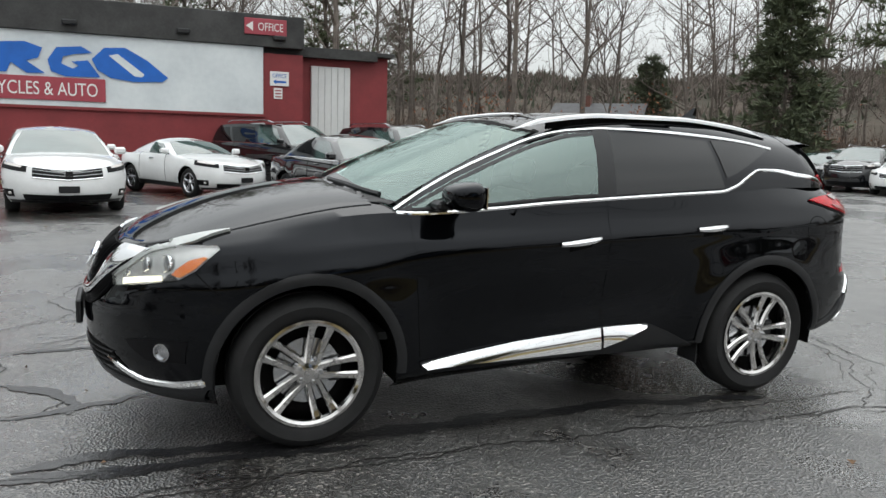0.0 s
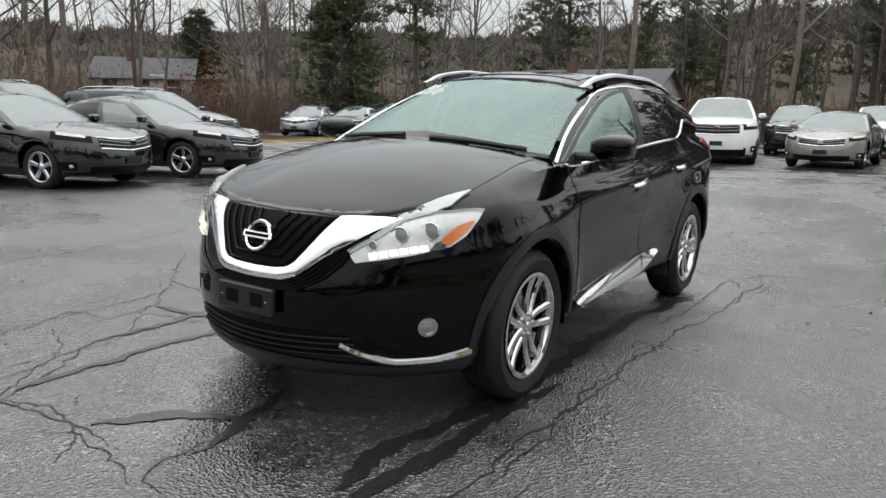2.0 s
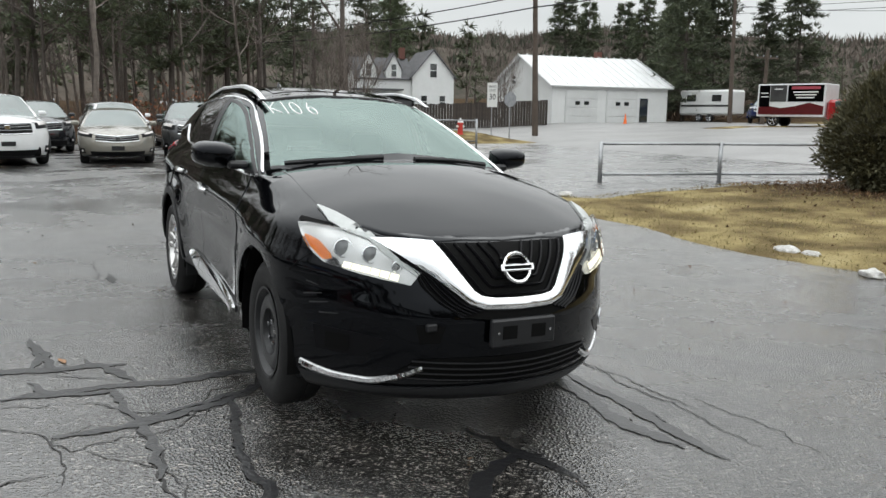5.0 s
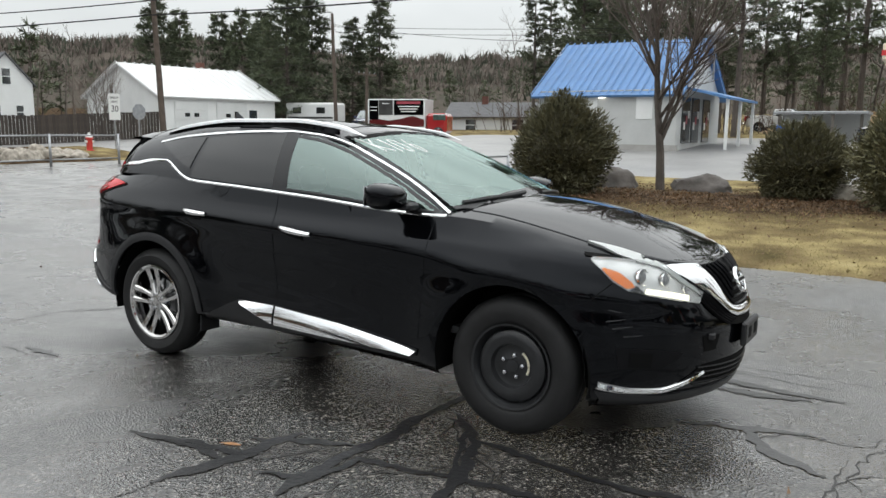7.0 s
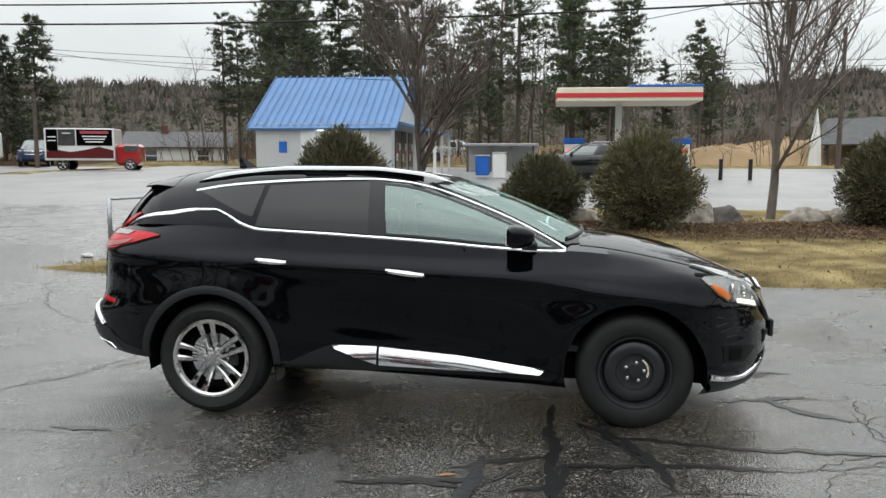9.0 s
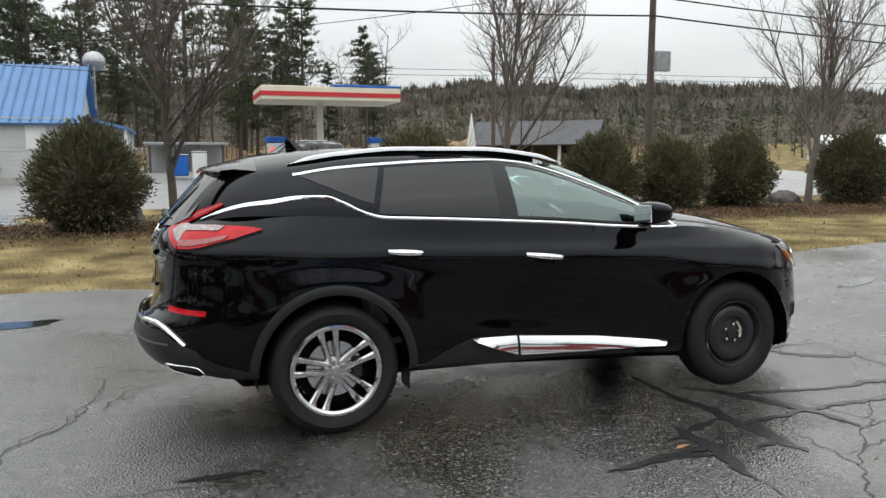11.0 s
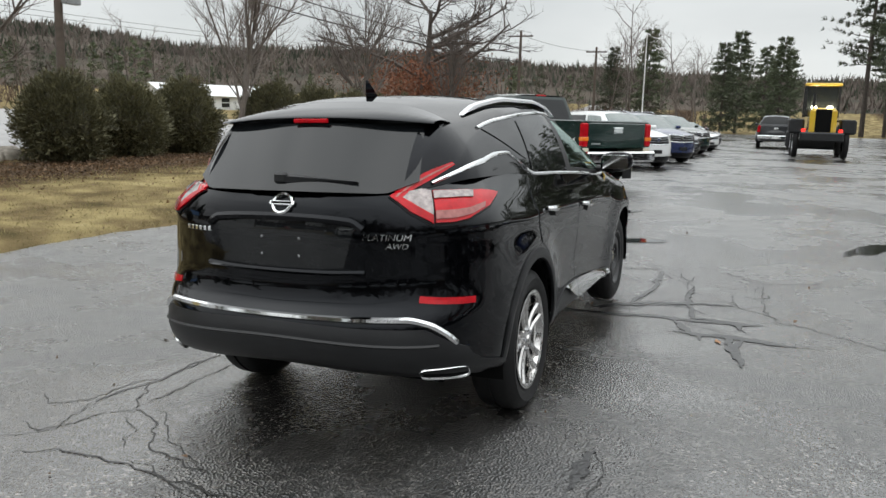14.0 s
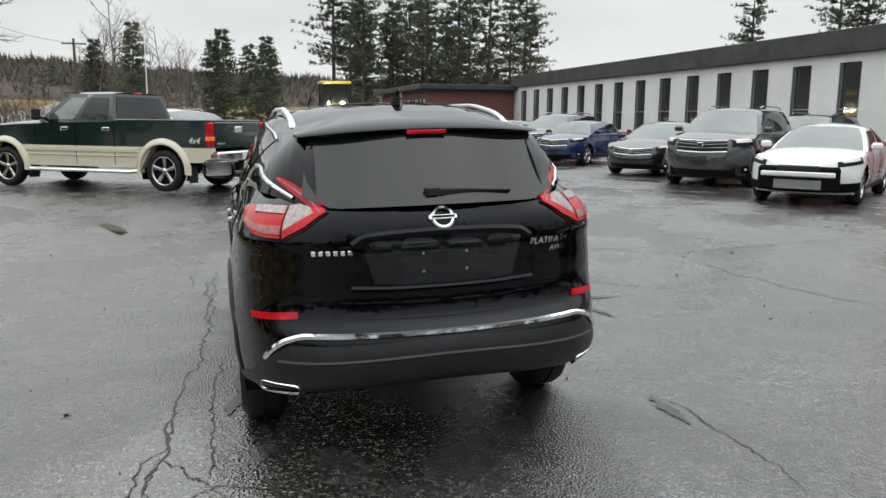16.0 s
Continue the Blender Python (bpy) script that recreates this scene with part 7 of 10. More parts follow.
def dealership():
    """The long flat-roofed sales building: red painted block with the sign board, then a white wall of tall windows."""
    Y = -19.3
    b = thing("sales_building", "long flat-roofed building, red block and white window wall", "building")
    # red end
    wall_slab(b, "red_wall", -2.75, 13.0, Y, 0.05, 4.0, 0.3, RED_BLOCK, "red painted block wall")
    part("side_wall", box_bm((-2.9, Y - 6.0, 2.0), (0.3, 12.0, 4.0)), RED_BLOCK, b, "red painted block wall")
    part("fascia", box_bm((5.0, Y - 0.05, 4.62), (16.1, 0.5, 0.92), bevel=0.02), FASCIA, b, "stained black fascia")
    wall_slab(b, "annex_wall", -5.95, -3.05, Y - 0.6, 0.05, 4.15, 0.3, RED_BLOCK, "red painted block wall of the low annex")
    part("annex_side", box_bm((-5.8, Y - 4.5, 2.1), (0.3, 7.2, 4.1)), RED_BLOCK, b)
    part("annex_cap", box_bm((-4.5, Y - 4.2, 4.21), (3.2, 7.8, 0.14), bevel=0.02), FASCIA, b, "dark roof edge")
    d = part("sliding_door", box_bm((-4.05, Y - 0.55, 1.92), (1.25, 0.08, 3.70), bevel=0.01), WHITE_WALL, b, "tall white boarded door")
    for k in range(6):
        part("door_board", box_bm((-4.58 + 0.21 * k, Y - 0.495, 1.92), (0.19, 0.03, 3.66), bevel=0.008), WHITE_WALL, d)
    part("roof", box_bm((20, Y - 7, 4.15), (51, 13.5, 0.3)), FASCIA, b)
    for x in (-2.3, 0.4, 3.3):
        part("wall_lamp", box_bm((x - 0.0, Y + 0.28, 4.42), (0.36, 0.16, 0.14), bevel=0.03), BLACK_PLASTIC, b, "dark wall lamp")
    # white window wall
    wall_slab(b, "white_wall_low", 13.0, 48.5, Y, 0.05, 1.1, 0.3, WHITE_WALL, "white wall with a red base band")
    wall_slab(b, "white_wall_top", 13.0, 48.5, Y, 3.62, 4.0, 0.3, WHITE_WALL)
    part("base_band", box_bm((30.75, Y + 0.01, 0.55), (35.5, 0.06, 0.9), bevel=0.01), RED_BLOCK, b, "dark red base band")
    part("fascia", box_bm((30.8, Y - 0.05, 4.30), (35.6, 0.55, 0.80), bevel=0.02), FASCIA, b, "stained black fascia with streaks")
    n = 15
    xs = [14.1 + 2.32 * k for k in range(n)]
    prev = 13.0
    for x in xs:
        part("white_panel", box_bm(((prev + x - 0.50) / 2, Y - 0.15, 2.36), (x - 0.50 - prev, 0.30, 2.53), bevel=0.01), WHITE_WALL, b)
        w = part("window", box_bm((x, Y - 0.17, 2.36), (1.0, 0.02, 2.52)), DARK_GLASS, b, "tall narrow dark window")
        for dx in (-0.485, 0.485):
            part("frame", box_bm((x + dx, Y - 0.06, 2.36), (0.03, 0.10, 2.52)), GALV, w)
        part("frame", box_bm((x, Y - 0.06, 2.05), (0.94, 0.06, 0.03)), GALV, w)
        prev = x + 0.50
    part("white_panel", box_bm(((prev + 48.5) / 2, Y - 0.15, 2.36), (48.5 - prev, 0.30, 2.53), bevel=0.01), WHITE_WALL, b)
    # brick end with white-framed windows
    part("brick_wing", box_bm((57, Y + 2.0, 1.9), (17, 9, 3.7)), BRICK, b, "brown brick end wing")
    part("wing_roof", box_bm((57, Y + 2.0, 3.85), (18.2, 10.4, 0.35), bevel=0.03), FASCIA, b, "dark flat roof with an overhang")
    for k in range(6):
        w = part("window", box_bm((50.4 + 2.6 * k, Y + 6.53, 2.2), (2.1, 0.06, 1.5), bevel=0.01), DARK_GLASS, b, "white-framed shop window")
        for dx in (-1.05, 0, 1.05):
            part("frame", box_bm((50.4 + 2.6 * k + dx, Y + 6.57, 2.2), (0.09, 0.08, 1.6)), WHITE_WALL, w)
    # white sign board and its lettering
    s = thing("sign_board", "white weathered sign board with blue and red lettering", "sign")
    part("board", box_bm((4.2, Y + 0.06, 3.22), (12.1, 0.08, 2.05), bevel=0.01), SIGN_WHITE, s, "pale weathered board")
    part("board_edge", box_bm((4.2, Y + 0.05, 2.17), (12.2, 0.10, 0.08)), RED_BLOCK, s)
    M = Matrix(((-1, 0, 0, 0), (0, 0, 1, Y + 0.115), (0, 1, 0, 0), (0, 0, 0, 1)))

    def logo(outline, hole=None):
        bm = bmesh.new()
        for poly in outline:
            bm.faces.new([bm.verts.new((0.81 + (0.98 - a) * 0.757, Y + 0.12, z)) for a, z in poly])
        bm.normal_update()
        bmesh.ops.solidify(bm, geom=bm.faces[:], thickness=0.015)
        return bm
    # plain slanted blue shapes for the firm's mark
    part("mark", logo([[(-4.95, 3.05), (-4.70, 3.80), (-3.75, 3.86), (-3.20, 3.72), (-3.35, 3.45), (-3.72, 3.36), (-3.15, 3.06), (-3.72, 3.04), (-4.2, 3.30), (-4.35, 3.04)]]), SIGN_BLUE, s, "slanted blue letter shape")
    part("mark", logo([[(-3.05, 3.42), (-2.75, 3.76), (-1.95, 3.82), (-1.60, 3.66), (-2.2, 3.60), (-2.55, 3.52), (-2.62, 3.34), (-2.25, 3.22), (-2.05, 3.30), (-2.28, 3.40), (-1.75, 3.46), (-1.35, 3.02), (-2.5, 3.00), (-2.95, 3.12)]]), SIGN_BLUE, s, "slanted blue letter shape")
    part("mark", logo([[(-1.62, 3.50), (-1.2, 3.82), (-0.5, 3.86), (0.25, 3.55), (0.98, 3.10), (0.75, 2.98), (-0.2, 2.94), (-1.0, 3.02), (-1.45, 3.22)]]), SIGN_BLUE, s, "slanted blue letter shape")
    bm = bmesh.new()
    bm.faces.new([bm.verts.new((0.81 + (0.98 - a) * 0.757, Y + 0.14, z)) for a, z in ((-1.05, 3.62), (-0.75, 3.68), (0.15, 3.16), (0.05, 3.08), (-0.2, 3.10))])
    part("mark_eye", bm, SIGN_WHITE, s)
    part("red_panel", box_bm((3.98, Y + 0.125, 2.66), (3.05, 0.03, 0.62), bevel=0.005), SIGN_RED, s, "red panel")
    letter("sign_lettering", "CYCLES & AUTO", 0.50, SIGN_INK, s, Matrix.Translation((3.98, Y + 0.145, 2.49)) @ Matrix(((-0.72, 0, 0, 0), (0, 0, 1, 0), (0, 1, 0, 0), (0, 0, 0, 1))), "pale lettering")
    o = thing("office_sign", "dark red arrow sign reading office on the fascia", "sign")
    part("panel", box_bm((-1.9, Y + 0.23, 4.72), (1.22, 0.05, 0.46), bevel=0.01), SIGN_RED, o, "dark red panel")
    letter("sign_lettering", "OFFICE", 0.32, SIGN_INK, o, Matrix.Translation((-2.04, Y + 0.26, 4.61)) @ Matrix(((-0.72, 0, 0, 0), (0, 0, 1, 0), (0, 1, 0, 0), (0, 0, 0, 1))), "pale lettering")
    bm = bmesh.new()
    bm.faces.new([bm.verts.new(p) for p in ((-1.33, Y + 0.262, 4.72), (-1.53, Y + 0.262, 4.58), (-1.53, Y + 0.262, 4.86))])
    part("arrow", bm, SIGN_INK, o)
    o = thing("office_sign", "small white sign with an arrow reading office", "sign")
    part("panel", box_bm((-2.34, Y + 0.03, 3.27), (0.56, 0.03, 0.42), bevel=0.005), SIGN_INK, o, "white panel")
    letter("sign_lettering", "OFFICE", 0.17, SIGN_BLUE, o, Matrix.Translation((-2.34, Y + 0.05, 3.30)) @ Matrix(((-0.8, 0, 0, 0), (0, 0, 1, 0), (0, 1, 0, 0), (0, 0, 0, 1))), "blue lettering")
    bm = bmesh.new()
    bm.faces.new([bm.verts.new((x, Y + 0.052, z)) for x, z in ((-2.14, 3.18), (-2.24, 3.11), (-2.24, 3.15), (-2.54, 3.15), (-2.54, 3.21), (-2.24, 3.21), (-2.24, 3.25))])
    part("arrow", bm, SIGN_BLUE, o)
    o = thing("notice", "small pale notice on the red wall", "sign")
    part("panel", box_bm((-2.30, Y + 0.02, 2.84), (0.26, 0.02, 0.32), bevel=0.004), SIGN_INK, o)
    for k in range(3):
        part("bars", box_bm((-2.30, Y + 0.035, 2.74 + 0.09 * k), (0.18, 0.006, 0.035)), SIGN_RED, o)


dealership()


def gable_bm(x0, x1, y0, y1, z0, ze, zr, along="x"):
    """Walls and the triangles of a gabled house."""
    bm = bmesh.new()
    if along == "x":
        ym = (y0 + y1) / 2
        p = [(x0, y0, z0), (x1, y0, z0), (x1, y1, z0), (x0, y1, z0), (x0, y0, ze), (x1, y0, ze), (x1, y1, ze), (x0, y1, ze), (x0, ym, zr), (x1, ym, zr)]
        f = [(0, 1, 5, 4), (2, 3, 7, 6), (3, 0, 4, 8, 7), (1, 2, 6, 9, 5)]
    else:
        xm = (x0 + x1) / 2
        p = [(x0, y0, z0), (x1, y0, z0), (x1, y1, z0), (x0, y1, z0), (x0, y0, ze), (x1, y0, ze), (x1, y1, ze), (x0, y1, ze), (xm, y0, zr), (xm, y1, zr)]
        f = [(1, 2, 6, 5), (3, 0, 4, 7), (0, 1, 5, 8, 4), (2, 3, 7, 9, 6)]
    v = [bm.verts.new(q) for q in p]
    for q in f:
        bm.faces.new([v[i] for i in q])
    bmesh.ops.recalc_face_normals(bm, faces=bm.faces[:])
    return bm


def roof_parts(parent, x0, x1, y0, y1, ze, zr, material, along="x", over=0.3, label="", ribs=0):
    if along == "x":
        ym = (y0 + y1) / 2
        for a, b in ((y0, ym), (y1, ym)):
            sl = (zr - ze) / (ym - y0)
            sgn = 1 if b > a else -1
            a2, z2 = a - sgn * over, ze - over * sl
            bm = bmesh.new()
            v = [bm.verts.new(p) for p in ((x0 - over, a2, z2), (x1 + over, a2, z2), (x1 + over, b, zr), (x0 - over, b, zr))]
            fc = bm.faces.new(v)
            bm.normal_update()
            bmesh.ops.solidify(bm, geom=[fc], thickness=0.10 * (1 if sgn > 0 else -1))
            bmesh.ops.recalc_face_normals(bm, faces=bm.faces[:])
            r = part("roof", bm, material, parent, label)
            for k in range(ribs):
                x = x0 - over + (x1 - x0 + 2 * over) * k / (ribs - 1)
                bm = bmesh.new()
                tube(bm, [(x, a2, z2 + 0.09), (x, b, zr + 0.09)], 0.03, 4)
                part("roof_rib", bm, material, r)
    else:
        xm = (x0 + x1) / 2
        for a, b in ((x0, xm), (x1, xm)):
            sl = (zr - ze) / (xm - x0)
            sgn = 1 if b > a else -1
            a2, z2 = a - sgn * over, ze - over * sl
            bm = bmesh.new()
            v = [bm.verts.new(p) for p in ((a2, y0 - over, z2), (a2, y1 + over, z2), (b, y1 + over, zr), (b, y0 - over, zr))]
            fc = bm.faces.new(v)
            bm.normal_update()
            bmesh.ops.solidify(bm, geom=[fc], thickness=0.10)
            bmesh.ops.recalc_face_normals(bm, faces=bm.faces[:])
            part("roof", bm, material, parent, label)


def window_part(parent, c, w, h, facing, frame=None, panes=2):
    """A framed window on a wall; facing is 'x' or 'y', signed."""
    s = 1 if facing[0] == "+" else -1
    frame = frame or WHITE_SIDING
    if facing[1] == "y":
        win = part("window", box_bm((c[0], c[1] + s * 0.02, c[2]), (w, 0.05, h)), frame, parent, "framed window")
        for k in range(panes):
            part("pane", box_bm((c[0], c[1] + s * 0.05, c[2] - h / 2 + h * (k + 0.5) / panes), (w - 0.14, 0.02, h / panes - 0.09)), DARK_GLASS, win)
    else:
        win = part("window", box_bm((c[0] + s * 0.02, c[1], c[2]), (0.05, w, h)), frame, parent, "framed window")
        for k in range(panes):
            part("pane", box_bm((c[0] + s * 0.05, c[1], c[2] - h / 2 + h * (k + 0.5) / panes), (0.02, w - 0.14, h / panes - 0.09)), DARK_GLASS, win)
    return win


def siding_lines(parent, x0, x1, y, z0, z1, step, material, name="clapboard"):
    k = 0
    z = z0
    while z < z1:
        part(name, box_bm(((x0 + x1) / 2, y - 0.012, z + step / 2), (x1 - x0, 0.03, step - 0.015), Matrix.Identity(4)), material, parent)
        z += step


def blue_store():
    b = thing("corner_store", "pale sided corner store with a bright blue metal roof", "building")
    z0 = height(-8, 31)
    x0, x1, y0, y1, ze, zr = -12.4, -6.0, 29.2, 37.0, 3.35, 5.85
    part("wall_shell", gable_bm(x0, x1, y0, y1, z0 - 0.3, ze, zr), SIDING, b, "pale grey clapboard walls")
    siding_lines(b, x0, x1, y0, z0, ze - 0.1, 0.17, SIDING)
    roof_parts(b, x0, x1, y0, y1, ze, zr, BLUE_ROOF, ribs=20, label="ribbed blue metal roof")
    # entrance end under a blue awning, boarded windows on the long side
    roof = bmesh.new()
    q = [roof.verts.new(p) for p in ((x1, y0 + 0.8, 3.45), (x1, y1 - 1.0, 3.45), (x1 + 2.0, y1 - 1.0, 2.95), (x1 + 2.0, y0 + 0.8, 2.95))]
    roof.faces.new(q)
    roof.normal_update()
    bmesh.ops.solidify(roof, geom=roof.faces[:], thickness=0.10)
    bmesh.ops.recalc_face_normals(roof, faces=roof.faces[:])
    part("awning", roof, BLUE_ROOF, b, "blue metal awning over the entrance")
    for y in (y0 + 1.0, y0 + 3.6, y1 - 1.2):
        part("awning_post", box_bm((x1 + 1.85, y, (z0 + 3.0) / 2), (0.12, 0.12, 3.0 - z0)), WHITE_SIDING, b)
    for y in (y0 + 1.4, y0 + 3.0, y0 + 5.0):
        w = part("shop_window", box_bm((x1 + 0.03, y, z0 + 1.25), (0.06, 1.25, 2.0), bevel=0.01), DARK_GLASS, b, "dark shop window with notices")
        for k in range(3):
            part("notice", box_bm((x1 + 0.07, y - 0.35 + 0.35 * k, z0 + 1.0 + 0.25 * k), (0.01, 0.26, 0.34)), (SIGN_INK, SIGN_RED, SIGN_INK)[k], w)
    for x in (-9.9, -7.4):
        part("boarded_window", box_bm((x, y0 - 0.03, z0 + 1.75), (0.72, 0.06, 0.95), bevel=0.01), WHITE_SIDING, b, "white boarded window")
    part("blue_notice", box_bm((-11.1, y0 - 0.04, z0 + 1.45), (0.38, 0.03, 0.5)), SIGN_BLUE, b, "faded blue notice")
    part("wall_lamp", box_bm((-9.3, y0 - 0.12, 3.1), (0.30, 0.12, 0.10), bevel=0.02), glow_mat("wall_light", (1.0, 0.95, 0.85), 3.0), b, "lit flood lamp")
    part("vent_box", box_bm((-9.2, y0 - 0.1, z0 + 0.55), (1.0, 0.25, 0.25), bevel=0.03), GALV, b)
    part("foundation", box_bm((-9.2, y0 + 0.1, z0), (6.5, 0.3, 0.35)), CONCRETE, b)
    bm = bmesh.new()
    rows = []
    for k in range(7):
        r = 0.48 * k / 6
        rows.append([bm.verts.new((-3.9 + r * math.cos(a) - 1.6, 33.0 - 0.25 * (k / 6) ** 2 * 0.0 + 0.3 * (k / 6) ** 2, 6.1 + r * math.sin(a) * 0.95)) for a in [2 * math.pi * i / 20 for i in range(21)]])
    grid_faces(bm, rows)
    d = thing("satellite_dish", "pale round satellite dish on a pole behind the store", "dish")
    part("dish", bm, GALV, d, "", True)
    bm = bmesh.new()
    tube(bm, [(-5.5, 33.2, 4.0), (-5.5, 33.1, 6.1)], 0.05, 6)
    part("mast", bm, GALV, d)
    z1 = height(-1.8, 31)
    for x, col, lab in ((-2.0, SIGN_BLUE, "blue drinks bin by the store"), (-1.2, SIGN_INK, "white ice chest by the store")):
        c = thing("bin" if x < -1.5 else "ice_chest", lab, "container")
        part("body", box_bm((x, 31.4, z1 + 0.6), (0.65, 0.6, 1.2 if x > -1.5 else 0.9), bevel=0.05), col, c)
        part("lid", box_bm((x, 31.4, z1 + 1.22 if x > -1.5 else z1 + 1.08), (0.7, 0.64, 0.06), bevel=0.02), GALV, c)
    s = thing("open_shed", "low grey open shed beside the store", "building")
    part("roof", box_bm((-1.6, 41.0, 2.6), (4.4, 3.2, 0.15), pose(0, 0, 0), bevel=0.02), GALV, s, "pale tin roof")
    part("back_wall", box_bm((-1.6, 42.4, 1.9), (4.2, 0.12, 1.6)), SIDING, s)
    for x in (-3.5, -2.2, -1.0, 0.3):
        part("post", box_bm((x, 39.6, 1.8), (0.14, 0.14, 1.7)), WOOD_GREY, s)


blue_store()


def fuel_station():
    z0 = height(4.5, 31)
    c = thing("fuel_canopy", "cream canopy with a red stripe on a single steel post row", "canopy")
    part("fascia_box", box_bm((4.6, 31.6, 4.66), (6.35, 3.4, 0.62), bevel=0.03), mat("cream_panel", (0.72, 0.66, 0.52), 0.5, vary=0.12, scale=1.5), c, "cream canopy edge")
    part("stripe", box_bm((4.6, 29.885, 4.62), (6.36, 0.03, 0.20)), mat("stripe_red", (0.52, 0.03, 0.035), 0.45), c, "red stripe")
    part("stripe", box_bm((1.41, 31.6, 4.62), (0.03, 3.4, 0.20)), mat("stripe_red2", (0.52, 0.03, 0.035), 0.45), c, "red stripe")
    part("blue_cap", box_bm((6.2, 31.6, 5.02), (3.2, 3.42, 0.10), bevel=0.02), SIGN_BLUE, c, "blue canopy cap")
    for y in (31.9,):
        part("post", box_bm((4.35, y, (z0 + 4.4) / 2), (0.28, 0.28, 4.4 - z0)), SIGN_INK, c, "white square post")
    for x in (2.3, 7.2):
        p = thing("fuel_pump", "blue and white fuel pump with a lit red display", "fuel pump", group="fuel pumps")
        z = height(x, 32) + 0.12
        part("island", box_bm((x, 32, z - 0.06), (1.6, 1.0, 0.16), bevel=0.04), CONCRETE, p, "concrete island")
        part("cabinet", box_bm((x, 32, z + 0.75), (0.85, 0.55, 1.45), bevel=0.03), SIGN_INK, p, "white cabinet")
        part("base_panel", box_bm((x, 31.72, z + 0.32), (0.80, 0.03, 0.55)), SIGN_BLUE, p, "blue panel")
        part("display", box_bm((x, 31.72, z + 1.15), (0.62, 0.03, 0.16)), glow_mat("red_display", (1.0, 0.08, 0.03), 1.5), p, "lit red display")
        part("notice", box_bm((x, 31.715, z + 0.88), (0.5, 0.02, 0.22)), GALV, p)
        part("top_box", box_bm((x, 32, z + 1.62), (0.98, 0.62, 0.26), bevel=0.03), SIGN_BLUE, p, "blue top sign")
        for dx in (-0.45, 0.45):
            bm = bmesh.new()
            tube(bm, [(x + dx, 31.8, z + 1.3), (x + dx * 1.5, 31.6, z + 0.6), (x + dx * 1.1, 31.7, z + 0.35), (x + dx, 31.75, z + 0.9)], 0.022, 6)
            part("hose", bm, RUBBER, p)
    for x in (0.9, 8.9, 10.2):
        bl = thing("bollard", "dark steel bollard on the forecourt", "bollard", group="bollards")
        bm = bmesh.new()
        z = height(x, 31)
        tube(bm, [(x, 31, z), (x, 31, z + 0.95)], 0.09, 10)
        part("post", bm, STEEL, bl)


fuel_station()


def white_garage():
    b = thing("white_garage", "long white sided garage with a white metal roof", "building", pose(-44.0, 33.0, 0, 0, 0, 85))
    z0 = 0.8
    L, D, ze, zr = 10.7, 9.9, 3.95, 6.35
    # front runs along local x; gable end faces the lot
    part("wall_shell", gable_bm(0, L, 0, D, z0 - 0.5, ze, zr, "x"), WHITE_SIDING, b, "white clapboard walls")
    roof_parts(b, 0, L, 0, D, ze, zr, WHITE_ROOF, "x", 0.35, "white ribbed metal roof", ribs=16)
    for x in (2.6, 6.3):
        d = part("garage_door", box_bm((x, -0.03, z0 + 1.35), (2.9, 0.08, 2.7), bevel=0.01), WHITE_WALL, b, "white panelled garage door")
        for k in range(4):
            part("door_panel", box_bm((x, -0.085, z0 + 0.36 + 0.66 * k), (2.75, 0.03, 0.58), bevel=0.01), WHITE_WALL, d)
        for k in range(2):
            part("pane", box_bm((x - 0.4 + 0.8 * k, -0.11, z0 + 1.7), (0.42, 0.02, 0.28)), DARK_GLASS, d)
    part("side_door", box_bm((8.4, -0.03, z0 + 1.1), (0.75, 0.06, 2.1), bevel=0.01), DARK_GLASS, b, "dark side door")
    window_part(b, (0, 3.5, z0 + 1.4), 0.7, 0.9, "-x")
    window_part(b, (0, 6.2, z0 + 3.6), 0.6, 0.7, "-x")
    part("chimney", box_bm((7.5, D * 0.55, zr), (0.5, 0.5, 1.0)), BRICK, b, "brick chimney")
    z = height(-40, 36)
    c = thing("traffic_cone", "orange traffic cone on the drive", "cone")
    bm = bmesh.new()
    lathe(bm, [(0.16, 0.0), (0.13, 0.05), (0.03, 0.7), (0.0, 0.7)], 12, Matrix.Translation((-38.5, 35.5, z)) @ Matrix.Rotation(radians(90), 4, 'X'))
    part("cone", bm, mat("orange", (0.8, 0.16, 0.03), 0.5), c)


white_garage()


